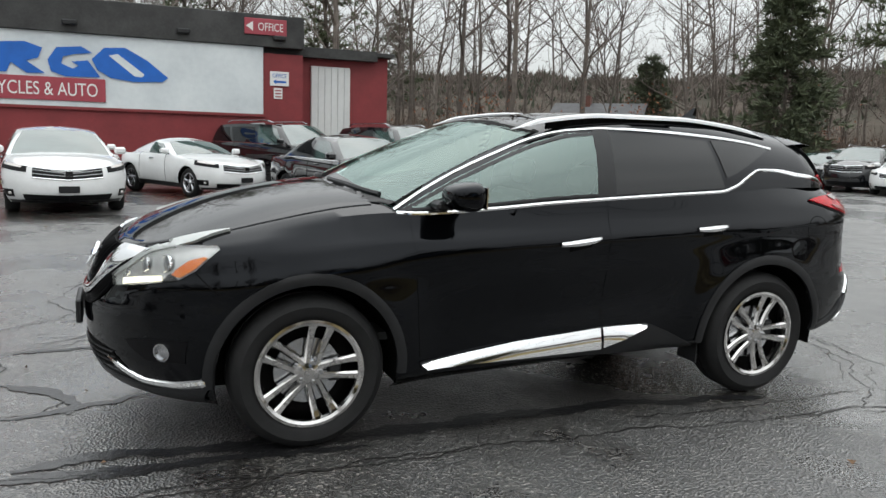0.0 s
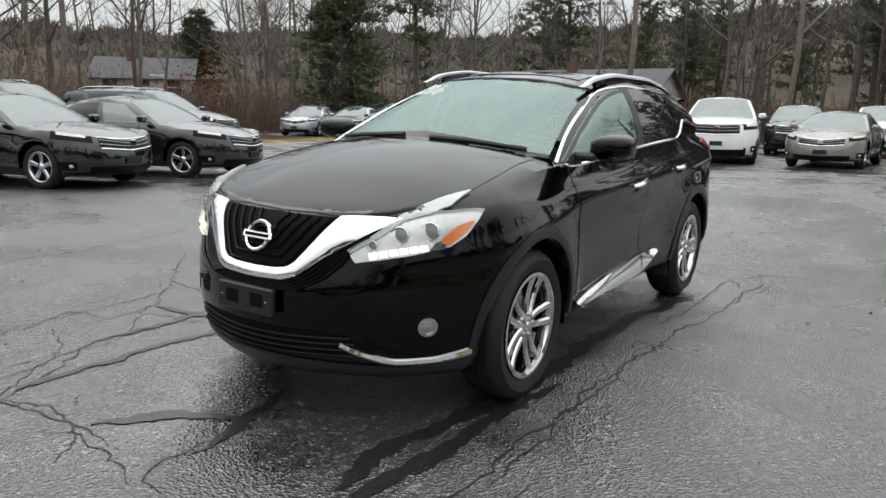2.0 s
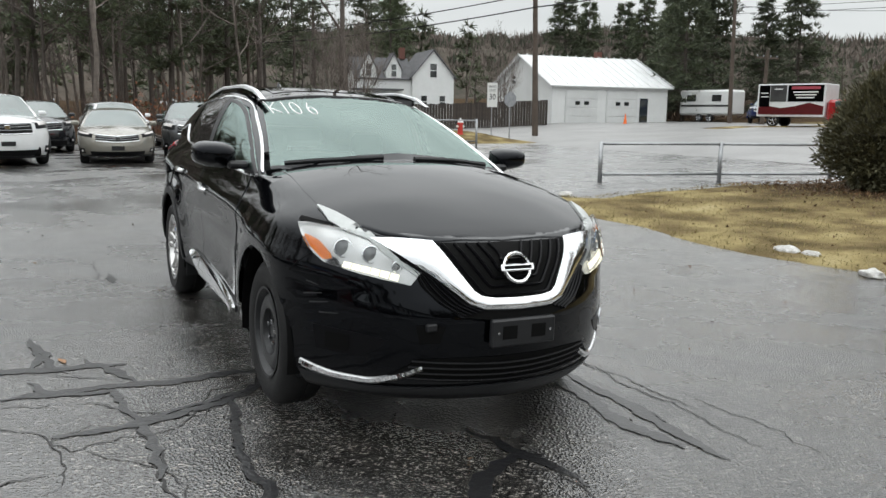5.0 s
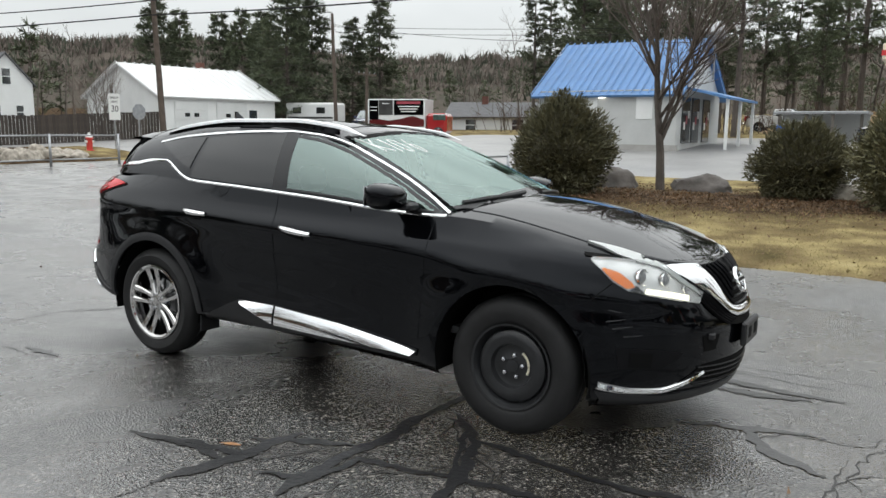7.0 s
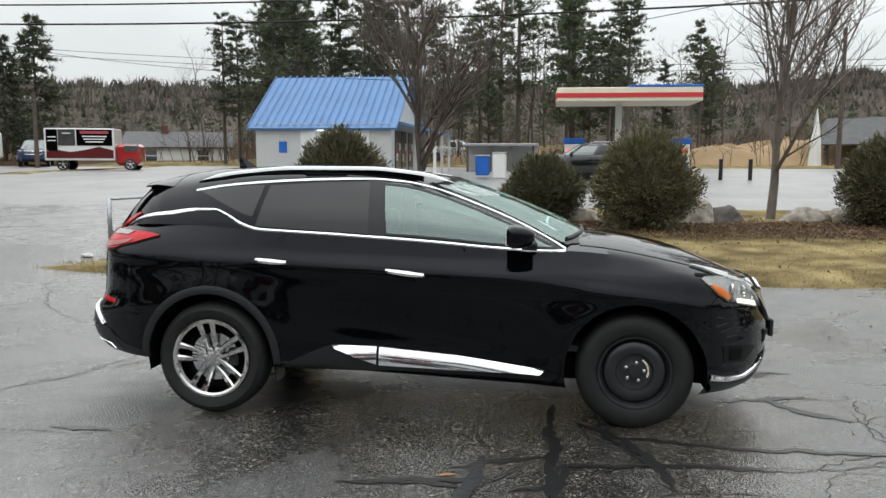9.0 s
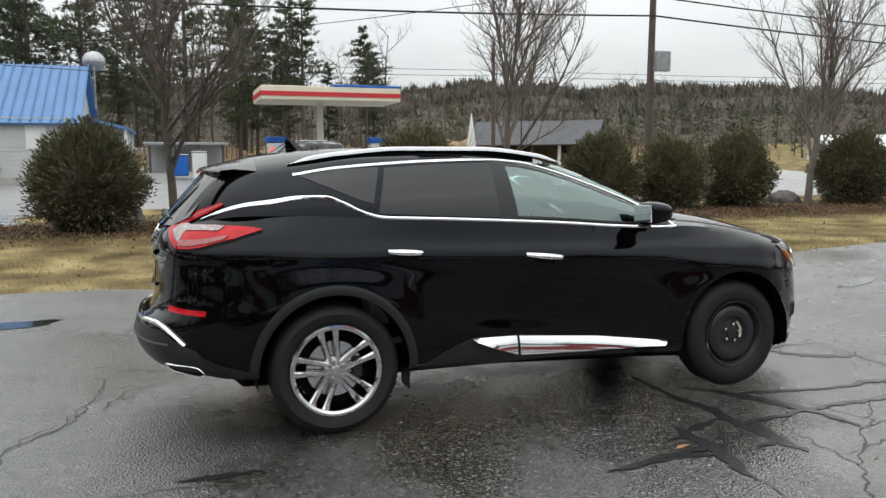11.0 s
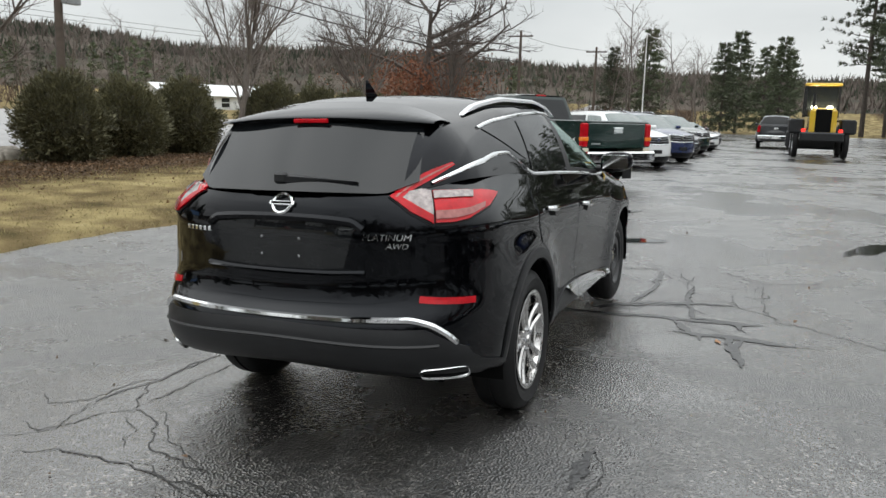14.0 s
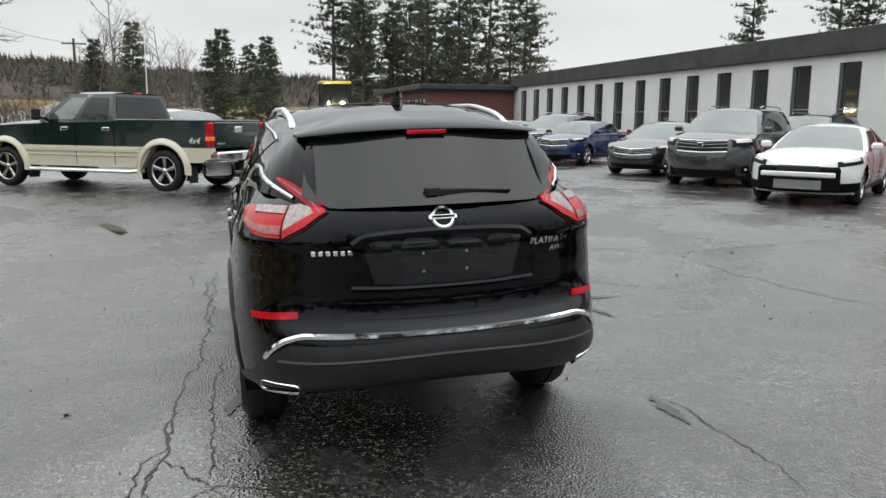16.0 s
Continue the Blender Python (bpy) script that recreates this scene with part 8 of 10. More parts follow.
def white_house():
    b = thing("farmhouse", "white gabled farmhouse with a dark roof and a porch", "house", pose(-66.5, 28.0, 1.3, 0, 0, -8) @ Matrix.Translation((6.0, -3.4, 0)) @ Matrix.Scale(0.80, 4) @ Matrix.Translation((-6.0, 3.4, 0)))
    part("wall_shell", gable_bm(0, 6.5, 3.0, 8.0, -0.6, 4.7, 7.6, "x"), WHITE_SIDING, b, "white clapboard walls")
    roof_parts(b, 0, 6.5, 3.0, 8.0, 4.7, 7.6, SHINGLE, "x", 0.3, "dark shingle roof")
    part("side_wing", gable_bm(1.0, 6.0, -3.4, 3.0, -0.6, 4.4, 6.6, "y"), WHITE_SIDING, b, "white clapboard wing")
    roof_parts(b, 1.0, 6.0, -3.4, 3.0, 4.4, 6.6, SHINGLE, "y", 0.3, "dark shingle roof")
    for y in (-2.0, 0.9):
        d = part("dormer", gable_bm(4.6, 6.15, y - 0.9, y + 0.9, 4.0, 5.4, 7.1, "x"), WHITE_SIDING, b, "steep gabled dormer")
        roof_parts(d, 4.6, 6.15, y - 0.9, y + 0.9, 5.4, 7.1, SHINGLE, "x", 0.15)
        window_part(b, (6.17, y, 5.1), 0.7, 1.4, "+x")
        window_part(b, (6.05, y, 1.7), 0.8, 1.4, "+x")
    for y in (4.4, 6.6):
        window_part(b, (6.5, y, 1.7), 0.8, 1.4, "+x")
    window_part(b, (6.5, 5.5, 5.2), 0.9, 1.6, "+x")
    p = part("porch_roof", box_bm((6.9, -1.2, 2.95), (2.0, 5.6, 0.18), bevel=0.03), SHINGLE, b, "porch roof")
    for y in (-3.8, -2.0, 0.0, 1.4):
        part("porch_post", box_bm((7.6, y, 1.4), (0.14, 0.14, 2.9)), WHITE_SIDING, b)
    part("chimney", box_bm((3.5, 2.6, 7.2), (0.6, 0.6, 1.3)), BRICK, b, "brick chimney")


white_house()


def simple_house(name, label, m, L, D, z0, ze, zr, wall, roof, windows=4, door=True):
    b = thing(name, label, "house", m)
    part("wall_shell", gable_bm(0, L, 0, D, z0 - 0.6, ze, zr, "x"), wall, b)
    roof_parts(b, 0, L, 0, D, ze, zr, roof, "x", 0.4, "shingle roof")
    for k in range(windows):
        x = L * (k + 0.5) / windows
        window_part(b, (x, 0, (z0 + ze) / 2 + 0.15), 1.1, 1.1, "-y")
    if door:
        part("door", box_bm((L * 0.5 + 1.0, -0.03, z0 + 1.0), (0.95, 0.06, 2.0), bevel=0.01), WHITE_WALL, b, "white door")
    part("chimney", box_bm((L * 0.35, D * 0.45, zr), (0.6, 0.6, 1.1)), BRICK, b, "brick chimney")
    return b


simple_house("ranch_house", "low grey ranch house with a grey roof behind the lot", pose(-44.5, -24.0, 0, 0, 0, 90), 10.5, 7.5, 0.4, 2.5, 4.5, SIDING, SHINGLE)
simple_house("cottage", "small blue-grey gabled cottage behind the lot", pose(-49.5, -28.5, 0.1, 0, 0, 0), 4.5, 4.2, 0.3, 2.2, 3.4, mat("blue_grey_siding", (0.30, 0.38, 0.42), 0.6, vary=0.1), SHINGLE, 2, False)
simple_house("cream_house", "cream house half hidden in the woods", pose(-29.0, -48.5, 1.4, 0, 0, 135), 6.5, 5.0, 0.3, 2.2, 3.6, SIDING, SHINGLE, 3)
simple_house("small_garage", "white two-door garage with a grey roof across the street", pose(-36.4, 60.2, 0.6, 0, 0, 22), 9.0, 9.0, 0.2, 2.3, 3.7, WHITE_SIDING, SHINGLE, 2)
simple_house("roadside_house", "low white house far down the street", pose(62.0, 58.0, 0.9, 0, 0, -25), 14.0, 7.0, 0.2, 2.2, 3.4, WHITE_SIDING, WHITE_ROOF, 5)


def barn():
    b = thing("open_barn", "long dark open-fronted shed with a grey roof across the street", "building", pose(21.5, 54.5, 0.9, 0, 0, -38))
    for k in range(5):
        part("post", box_bm((k * 2.2, 0, 1.1), (0.22, 0.22, 2.3)), SIGN_INK if k % 2 else WOOD_GREY, b)
    part("back_wall", box_bm((4.4, 4.2, 1.2), (9.2, 0.15, 2.6)), BROWN_BLDG, b)
    roof_parts(b, -0.5, 9.3, -0.3, 4.6, 2.3, 4.0, SHINGLE, "x", 0.4, "dark shingle roof")
    s = thing("spire_frame", "slim white tapering wooden frame beside the barn", "frame")
    bm = bmesh.new()
    tube(bm, [(20.2, 53.0, 0.9), (20.2, 53.0, 3.2), (20.2, 53.0, 5.4)], [0.5, 0.35, 0.03], 4)
    part("frame", bm, SIGN_INK, s)
    for x, y, r, h in ((14.5, 56, 4.0, 1.5), (19.5, 58, 5.5, 2.0), (25.5, 58.5, 6.0, 2.4), (30, 56, 4.0, 2.8), (-1, 60, 5, 1.6)):
        e = thing("earth_mound", "pale sandy earth mound beyond the road", "mound")
        bm = bmesh.new()
        rows = []
        for k in range(9):
            f = k / 8
            rows.append([bm.verts.new((x + r * 1.5 * f * math.cos(a), y + r * 0.7 * f * math.sin(a), height(x, y) - 0.1 + h * (1 - f * f) ** 1.2 * (1 + 0.25 * noise.noise(Vector((math.cos(a) * 2 + x, math.sin(a) * 2, f * 3)))))) for a in [2 * math.pi * i / 24 for i in range(25)]])
        grid_faces(bm, rows)
        part("mound_body", bm, DIRT, e, "", True)


barn()


CAB_RED = paint("bright_red", (0.34, 0.016, 0.018))


def box_truck():
    t = thing("box_truck", "red-cabbed box truck with a printed black and red side", "truck", pose(-28.3, 37.0, height(-26, 38), 0, 0, 18))
    bx = part("box", box_bm((1.9, 1.1, 1.55), (3.9, 2.2, 1.9), bevel=0.03), PAINTS["white"], t, "white cargo box")
    part("black_print", box_bm((2.75, -0.012, 1.95), (2.0, 0.02, 0.95)), BLACK_PAINT, bx, "black printed panel")
    part("black_print", box_bm((0.38, -0.012, 1.80), (0.62, 0.02, 1.25)), BLACK_PAINT, bx, "black printed panel")
    part("white_print", box_bm((1.20, -0.014, 1.95), (0.95, 0.02, 0.95)), FASCIA, bx, "grey printed panel")
    wave = bmesh.new()
    pts = [(0.05, 0.72), (3.8, 0.72), (3.8, 1.20), (3.0, 1.42), (2.2, 1.22), (1.4, 1.10), (0.7, 1.22), (0.05, 1.15)]
    wave.faces.new([wave.verts.new((x, -0.016, z)) for x, z in pts])
    part("red_print", wave, PAINTS["red"], bx, "red printed wave")
    part("bars", box_bm((2.75, -0.028, 2.26), (1.6, 0.02, 0.17)), SIGN_RED, bx)
    for k in range(3):
        part("bars", box_bm((2.75, -0.028, 2.02 - 0.16 * k), (1.4 - 0.2 * k, 0.02, 0.07)), SIGN_INK, bx)
    for k in range(3):
        part("bars", box_bm((0.38 if k else 1.2, -0.028, 2.2 - 0.22 * k), (0.45, 0.02, 0.06)), SIGN_INK, bx)
    part("cab", box_bm((4.55, 1.1, 0.95), (1.4, 1.9, 1.3), bevel=0.18), CAB_RED, t, "red cab")
    part("windscreen", box_bm((4.75, 1.1, 1.32), (0.85, 1.92, 0.42), bevel=0.05), GLASS_CAR, t)
    for x in (0.9, 4.7):
        for y, s in ((0.2, -1), (2.0, 1)):
            car_wheel(t, x, y, 0.36, s)
    r = thing("camper", "white camper trailer by the garage", "trailer", pose(-43.5, 45.5, height(-41, 46), 0, 0, 15))
    part("body", box_bm((2.2, 1.1, 1.55), (4.6, 2.2, 2.0), bevel=0.15), WHITE_WALL, r)
    part("stripe", box_bm((2.2, -0.01, 1.3), (4.2, 0.02, 0.15)), FASCIA, r)
    for x in (1.0, 3.2):
        part("window", box_bm((x, -0.01, 1.9), (0.8, 0.03, 0.5), bevel=0.01), DARK_GLASS, r)
    for x in (1.7, 2.6):
        car_wheel(r, x, 0.15, 0.33, -1)


box_truck()


# ---- street furniture ----
def utility_pole(x, y, h, lean=0.0, arm=True, box_on=False, label="brown wooden utility pole beside the street"):
    z = height(x, y)
    p = thing("utility_pole", label, "utility pole", group="utility poles")
    bm = bmesh.new()
    tube(bm, [(x, y, z - 0.3), (x + lean * 0.5, y, z + h / 2), (x + lean, y, z + h)], [0.17, 0.14, 0.11], 10)
    part("pole", bm, POLE_WOOD, p, "", True)
    if arm:
        part("crossarm", box_bm((x + lean, y, z + h - 0.5), (0.1, 2.2, 0.12), bevel=0.01), POLE_WOOD, p)
        for d in (-0.95, -0.35, 0.35, 0.95):
            part("insulator", box_bm((x + lean, y + d, z + h - 0.38), (0.08, 0.08, 0.14), bevel=0.02), GALV, p)
    if box_on:
        part("meter_box", box_bm((x + 0.36, y - 0.25, z + 5.0), (0.62, 0.3, 0.75), bevel=0.02), GALV, p, "pale grey cabinet on the pole")
    return p


utility_pole(-29.9, 22.0, 9.5, -0.5)
utility_pole(15.1, 20.8, 9.5, 0.1, box_on=True)
utility_pole(-36.8, 44.0, 9.3, -0.3, arm=False)
utility_pole(-33.0, 43.0, 5.0, 0.0)
utility_pole(62.0, 18.5, 8.8, 0.2)
utility_pole(78.0, 15.0, 8.8, 0.0)
utility_pole(-58.0, 13.5, 9.5, 0.0)
utility_pole(-70.0, 10.0, 9.5, 0.0)
utility_pole(20.0, 48.0, 9.0, 0.0, arm=False)


def cable(a, b, sag, r=0.018, name="overhead_cable"):
    bm = bmesh.new()
    a, b = Vector(a), Vector(b)
    tube(bm, [a.lerp(b, k / 24) - Vector((0, 0, sag * 4 * (k / 24) * (1 - k / 24))) for k in range(25)], r, 5)
    o = link(name, bm, RUBBER, smooth=True)
    return tagged(o, "black overhead cable strung between utility poles", "cable", "overhead cables")


zA, zB = height(-29.9, 22), height(15.1, 20.8)
for k, (d, h0, sag, r) in enumerate(((-0.9, 9.2, 0.75, 0.014), (0.0, 9.25, 0.75, 0.014), (0.9, 9.2, 0.75, 0.014), (-0.1, 7.4, 0.55, 0.030), (-0.1, 6.7, 0.55, 0.034))):
    cable((-30.4 + 0.1, 22 + d, zA + h0), (15.2, 20.8 + d, zB + h0), sag, r)
    cable((15.2, 20.8 + d, zB + h0), (62.2, 18.5 + d, height(62, 18.5) + h0 - 0.6), sag * 1.1, r)
    cable((-30.3, 22 + d, zA + h0), (-58.0, 13.5 + d, height(-58, 13.5) + h0), sag * 0.6, r)
cable((15.2, 20.8, zB + 8.2), (-12.0, 44.0, 8.2), 0.7, 0.016)
cable((-37.1, 44.0, 9.6), (-4.0, 31.0, 5.4), 0.5, 0.014)
cable((62.2, 18.5, height(62, 18.5) + 8.4), (78.0, 15.0, height(78, 15) + 8.4), 0.3, 0.016)
for h0 in (6.4, 6.0):
    cable((20.0, 48.0, h0 + 1.8), (120.0, 46.0, h0 + 5.0), 0.8, 0.016)
    cable((20.0, 48.0, h0 + 1.8), (-36.8, 44.0, h0 + 3.0), 0.8, 0.016)


def post_sign(x, y, h, panel, label, name="street_sign"):
    z = height(x, y)
    s = thing(name, label, "sign")
    bm = bmesh.new()
    tube(bm, [(x, y, z - 0.2), (x, y, z + h)], 0.035, 6)
    part("post", bm, GALV, s)
    return s, z


s, z = post_sign(-30.5, 19.6, 2.9, None, "white speed limit sign on a steel post")
part("panel", box_bm((-30.46, 19.6, z + 2.25), (0.02, 0.62, 1.25), bevel=0.005), SIGN_INK, s, "white panel")
MX = Matrix(((0, 0, 1, 0), (1, 0, 0, 0), (0, 1, 0, 0), (0, 0, 0, 1)))
for words, size, dz in (("SPEED", 0.17, 2.62), ("LIMIT", 0.17, 2.43), ("30", 0.42, 2.02)):
    letter("sign_lettering", words, size, DARK, s, Matrix.Translation((-30.445, 19.6, z + dz)) @ MX, "black lettering")
s, z = post_sign(-28.4, 19.4, 2.3, None, "grey back of an eight-sided stop sign", "stop_sign")
bm = bmesh.new()
bm.faces.new([bm.verts.new((-28.36, 19.4 + 0.38 * math.cos(radians(22.5 + 45 * k)), z + 2.0 + 0.38 * math.sin(radians(22.5 + 45 * k)))) for k in range(8)])
bm.normal_update()
bmesh.ops.solidify(bm, geom=bm.faces[:], thickness=0.01)
part("panel", bm, GALV, s, "bare metal back")


def hydrant(x, y):
    z = height(x, y)
    h = thing("fire_hydrant", "red fire hydrant with a pale cap on the verge", "hydrant")
    bm = bmesh.new()
    lathe(bm, [(0.17, 0), (0.17, 0.05), (0.12, 0.07), (0.12, 0.50), (0.16, 0.53), (0.15, 0.58)], 14, Matrix.Translation((x, y, z)) @ Matrix.Rotation(radians(90), 4, 'X'))
    part("barrel", bm, mat("hydrant_red", (0.50, 0.04, 0.03), 0.5), h, "", True)
    bm = bmesh.new()
    lathe(bm, [(0.145, 0.58), (0.11, 0.68), (0.04, 0.73), (0.04, 0.79), (0.0, 0.79)], 14, Matrix.Translation((x, y, z)) @ Matrix.Rotation(radians(90), 4, 'X'))
    part("cap", bm, SIGN_INK, h, "pale cap", True)
    for d in (-1, 1):
        part("nozzle", box_bm((x, y + d * 0.15, z + 0.40), (0.1, 0.12, 0.1), bevel=0.02), SIGN_INK, h)


hydrant(-26.8, 15.7)


def pipe_fence(points, h, label, rails=(0.95, 0.2)):
    f = thing("pipe_fence", label, "fence")
    for (x0, y0), (x1, y1) in zip(points, points[1:]):
        for r in rails:
            bm = bmesh.new()
            tube(bm, [(x0, y0, height(x0, y0) + h * r), (x1, y1, height(x1, y1) + h * r)], 0.03, 6)
            part("rail", bm, GALV, f, "", True)
    for x, y in points:
        bm = bmesh.new()
        tube(bm, [(x, y, height(x, y) - 0.1), (x, y, height(x, y) + h)], 0.045, 8)
        part("post", bm, GALV, f, "", True)
    return f


pipe_fence([(-23.0, 7.4), (-23.2, 9.3), (-23.3, 11.8), (-23.2, 14.5)], 1.15, "galvanised pipe fence at the lot entrance")
pipe_fence([(-7.7, 8.6), (-6.9, 11.2), (-6.0, 13.6)], 0.85, "galvanised pipe barrier on the lawn corner")
n = thing("notice", "small white notice on the pipe fence", "sign")
part("panel", box_bm((-23.05, 9.0, height(-23, 9) + 0.75), (0.02, 0.35, 0.40), bevel=0.004), SIGN_INK, n)


def board_fence():
    f = thing("board_fence", "weathered brown board fence before the farmhouse", "fence")
    x0, y0, x1, y1 = -45.5, 16.0, -41.5, 31.0
    for k in range(75):
        t = k / 75
        x, y = x0 + (x1 - x0) * t, y0 + (y1 - y0) * t
        part("board", box_bm((0, 0, 0.85 + 0.06 * random.random()), (0.03, 0.185, 1.8)), FENCE_WOOD, f).matrix_basis = pose(x, y, height(x, y), 0, 0, -15)


board_fence()


def rock(name, label, x, y, rx, ry, h, material, seed=0, group=""):
    b = thing(name, label, "rock", None, group)
    bm = bmesh.new()
    bmesh.ops.create_icosphere(bm, subdivisions=4, radius=1.0)
    for v in bm.verts:
        p = v.co.copy()
        d = 1 + 0.28 * noise.noise(p * 1.3 + Vector((seed * 3.1, 0, 0))) + 0.10 * noise.noise(p * 4 + Vector((0, seed, 0)))
        v.co = Vector((p.x * rx * d, p.y * ry * d, max(-0.2, p.z) * h * d))
    bmesh.ops.translate(bm, vec=(x, y, height(x, y) + 0.02), verts=bm.verts[:])
    part("stone", bm, material, b, "", True)


BOULDER = mat("dark_boulder", (0.12, 0.105, 0.095), 0.85, color2=(0.05, 0.045, 0.04), scale=3, bump=0.6, bump_scale=9)
PALE_ROCK = mat("pale_rock", (0.44, 0.40, 0.34), 0.85, color2=(0.16, 0.14, 0.115), scale=6, bump=0.8, bump_scale=14)
for k, (x, y, rx, ry, h, m) in enumerate(((-3.5, 14.9, 0.60, 0.45, 0.52, BOULDER), (-1.4, 15.0, 0.78, 0.50, 0.42, BOULDER), (1.9, 14.6, 0.45, 0.35, 0.35, PALE_ROCK), (4.6, 14.4, 0.55, 0.4, 0.72, PALE_ROCK), (5.5, 14.8, 0.5, 0.35, 0.42, BOULDER), (7.6, 15.2, 0.6, 0.35, 0.38, PALE_ROCK), (8.6, 15.4, 0.45, 0.35, 0.35, PALE_ROCK), (10.4, 15.4, 0.5, 0.4, 0.42, BOULDER), (17.0, 15.6, 0.55, 0.4, 0.45, BOULDER))):
    rock("boulder", "rough boulder in the mulched bank", x, y, rx, ry, h, m, k, "boulders")
for k in range(14):
    t = k / 13
    rock("rubble_stone", "pale broken stone in a heap on the verge", -25.6 + random.uniform(-0.6, 0.6), 10.9 + 3.6 * t + random.uniform(-0.2, 0.2), random.uniform(0.28, 0.62), random.uniform(0.25, 0.5), random.uniform(0.20, 0.46), PALE_ROCK, k + 20, "rubble heap")
OLD_SNOW = mat("old_snow", (0.66, 0.66, 0.65), 0.7, color2=(0.34, 0.32, 0.29), scale=18, bump=0.6, bump_scale=30)
for k, (x, y, s) in enumerate(((-1.05, 6.15, 0.16), (-0.75, 6.2, 0.12), (0.25, 5.85, 0.13), (-6.3, 6.7, 0.16), (-6.9, 6.5, 0.1), (15.0, 6.4, 0.14))):
    rock("snow_lump", "small dirty lump of snow on the verge", x, y, s * 1.0, s * 0.62, s * 0.55, OLD_SNOW, k + 50, "snow lumps")


def wheel_loader():
    t = thing("wheel_loader", "yellow and black wheel loader with its lamps lit", "loader", pose(31.4, -4.25, height(31.4, -4.25)))
    for x in (0.9, 4.1):
        for s in (1, -1):
            car_wheel(t, x, s * 0.98, 0.72, s)
            part("mudguard", box_bm((x, s * 0.98, 1.62), (1.5, 0.55, 0.10), bevel=0.04), STEEL, t, "black mudguard")
    for s in (1, -1):
        part("rear_guard", box_bm((0.55, s * 1.0, 1.35), (0.8, 0.62, 0.62), bevel=0.08), STEEL, t, "black rear guard")
    part("engine_hood", box_bm((0.9, 0, 1.55), (2.0, 1.05, 1.15), bevel=0.12), PAINTS["yellow"], t, "yellow engine cover")
    part("radiator_grille", box_bm((-0.11, 0, 1.60), (0.03, 0.62, 0.95), bevel=0.01), DARK, t, "black radiator grille")
    part("counterweight", box_bm((0.05, 0, 0.92), (0.6, 1.7, 0.40), bevel=0.06), STEEL, t, "black counterweight")
    cab = part("cab", box_bm((2.5, 0, 2.45), (1.4, 1.35, 1.35), bevel=0.06), DARK_GLASS, t, "glazed cab")
    part("cab_roof", box_bm((2.5, 0, 3.18), (1.6, 1.5, 0.14), bevel=0.05), PAINTS["yellow"], cab, "yellow cab roof")
    for sx in (1.82, 3.18):
        for sy in (-0.66, 0.66):
            part("cab_post", box_bm((sx, sy, 2.45), (0.09, 0.09, 1.4)), STEEL, cab)
    part("front_frame", box_bm((3.8, 0, 1.0), (2.4, 0.9, 0.6), bevel=0.08), PAINTS["yellow"], t)
    part("bucket", box_bm((5.6, 0, 0.7), (0.9, 2.5, 0.9), bevel=0.12), STEEL, t, "dark bucket")
    for s in (1, -1):
        part("work_lamp", box_bm((1.75, s * 0.32, 2.16), (0.10, 0.17, 0.15), bevel=0.03), glow_mat("work_light", (1.0, 0.84, 0.56), 200.0), t, "lit work lamp")
        part("tail_lamp", box_bm((0.12, s * 0.72, 1.18), (0.05, 0.16, 0.14), bevel=0.02), glow_mat("tail_glow", (1.0, 0.03, 0.02), 1.6), t, "lit red tail lamp")
        part("plate", box_bm((0.13, s * 0.72, 0.90), (0.02, 0.28, 0.18)), SIGN_INK, t)
    bm = bmesh.new()
    tube(bm, [(1.2, 0.35, 2.1), (1.2, 0.35, 2.75)], 0.06, 8)
    part("exhaust_stack", bm, STEEL, t)


wheel_loader()
fp = thing("flagpole", "thin white flagpole at the end of the lot", "flagpole")
bm = bmesh.new()
tube(bm, [(52, 6.2, 0.1), (52, 6.2, 7.6)], [0.06, 0.03], 8)
part("pole", bm, SIGN_INK, fp)


# ---- trees, bushes and brush ----
BARK = mat("grey_bark", (0.145, 0.122, 0.105), 0.9, vary=0.45, scale=4, bump=0.5, bump_scale=18, per_object=0.3)
TWIG = mat("twigs", (0.150, 0.120, 0.104), 0.9, vary=0.3, scale=2, per_object=0.3)
DARK_BARK = mat("dark_bark", (0.10, 0.082, 0.070), 0.9, vary=0.4, scale=4, bump=0.4, bump_scale=15, per_object=0.3)
NEEDLE = mat("pine_needles", (0.110, 0.130, 0.066), 0.7, color2=(0.045, 0.060, 0.034), scale=1.5, per_object=0.35)
YEW = mat("evergreen_leaf", (0.125, 0.112, 0.050), 0.65, color2=(0.048, 0.049, 0.024), scale=5.0, per_object=0.2)
OAK_LEAF = mat("dead_oak_leaf", (0.24, 0.085, 0.034), 0.8, color2=(0.11, 0.038, 0.018), scale=2.0)
BRUSH = mat("winter_brush", (0.120, 0.078, 0.056), 0.9, color2=(0.050, 0.036, 0.028), scale=0.3)
WOODS = mat("far_woods", (0.120, 0.100, 0.085), 1.0, spec=0.0, color2=(0.055, 0.054, 0.045), scale=0.09, detail=12, bump=1.0, bump_scale=0.35)


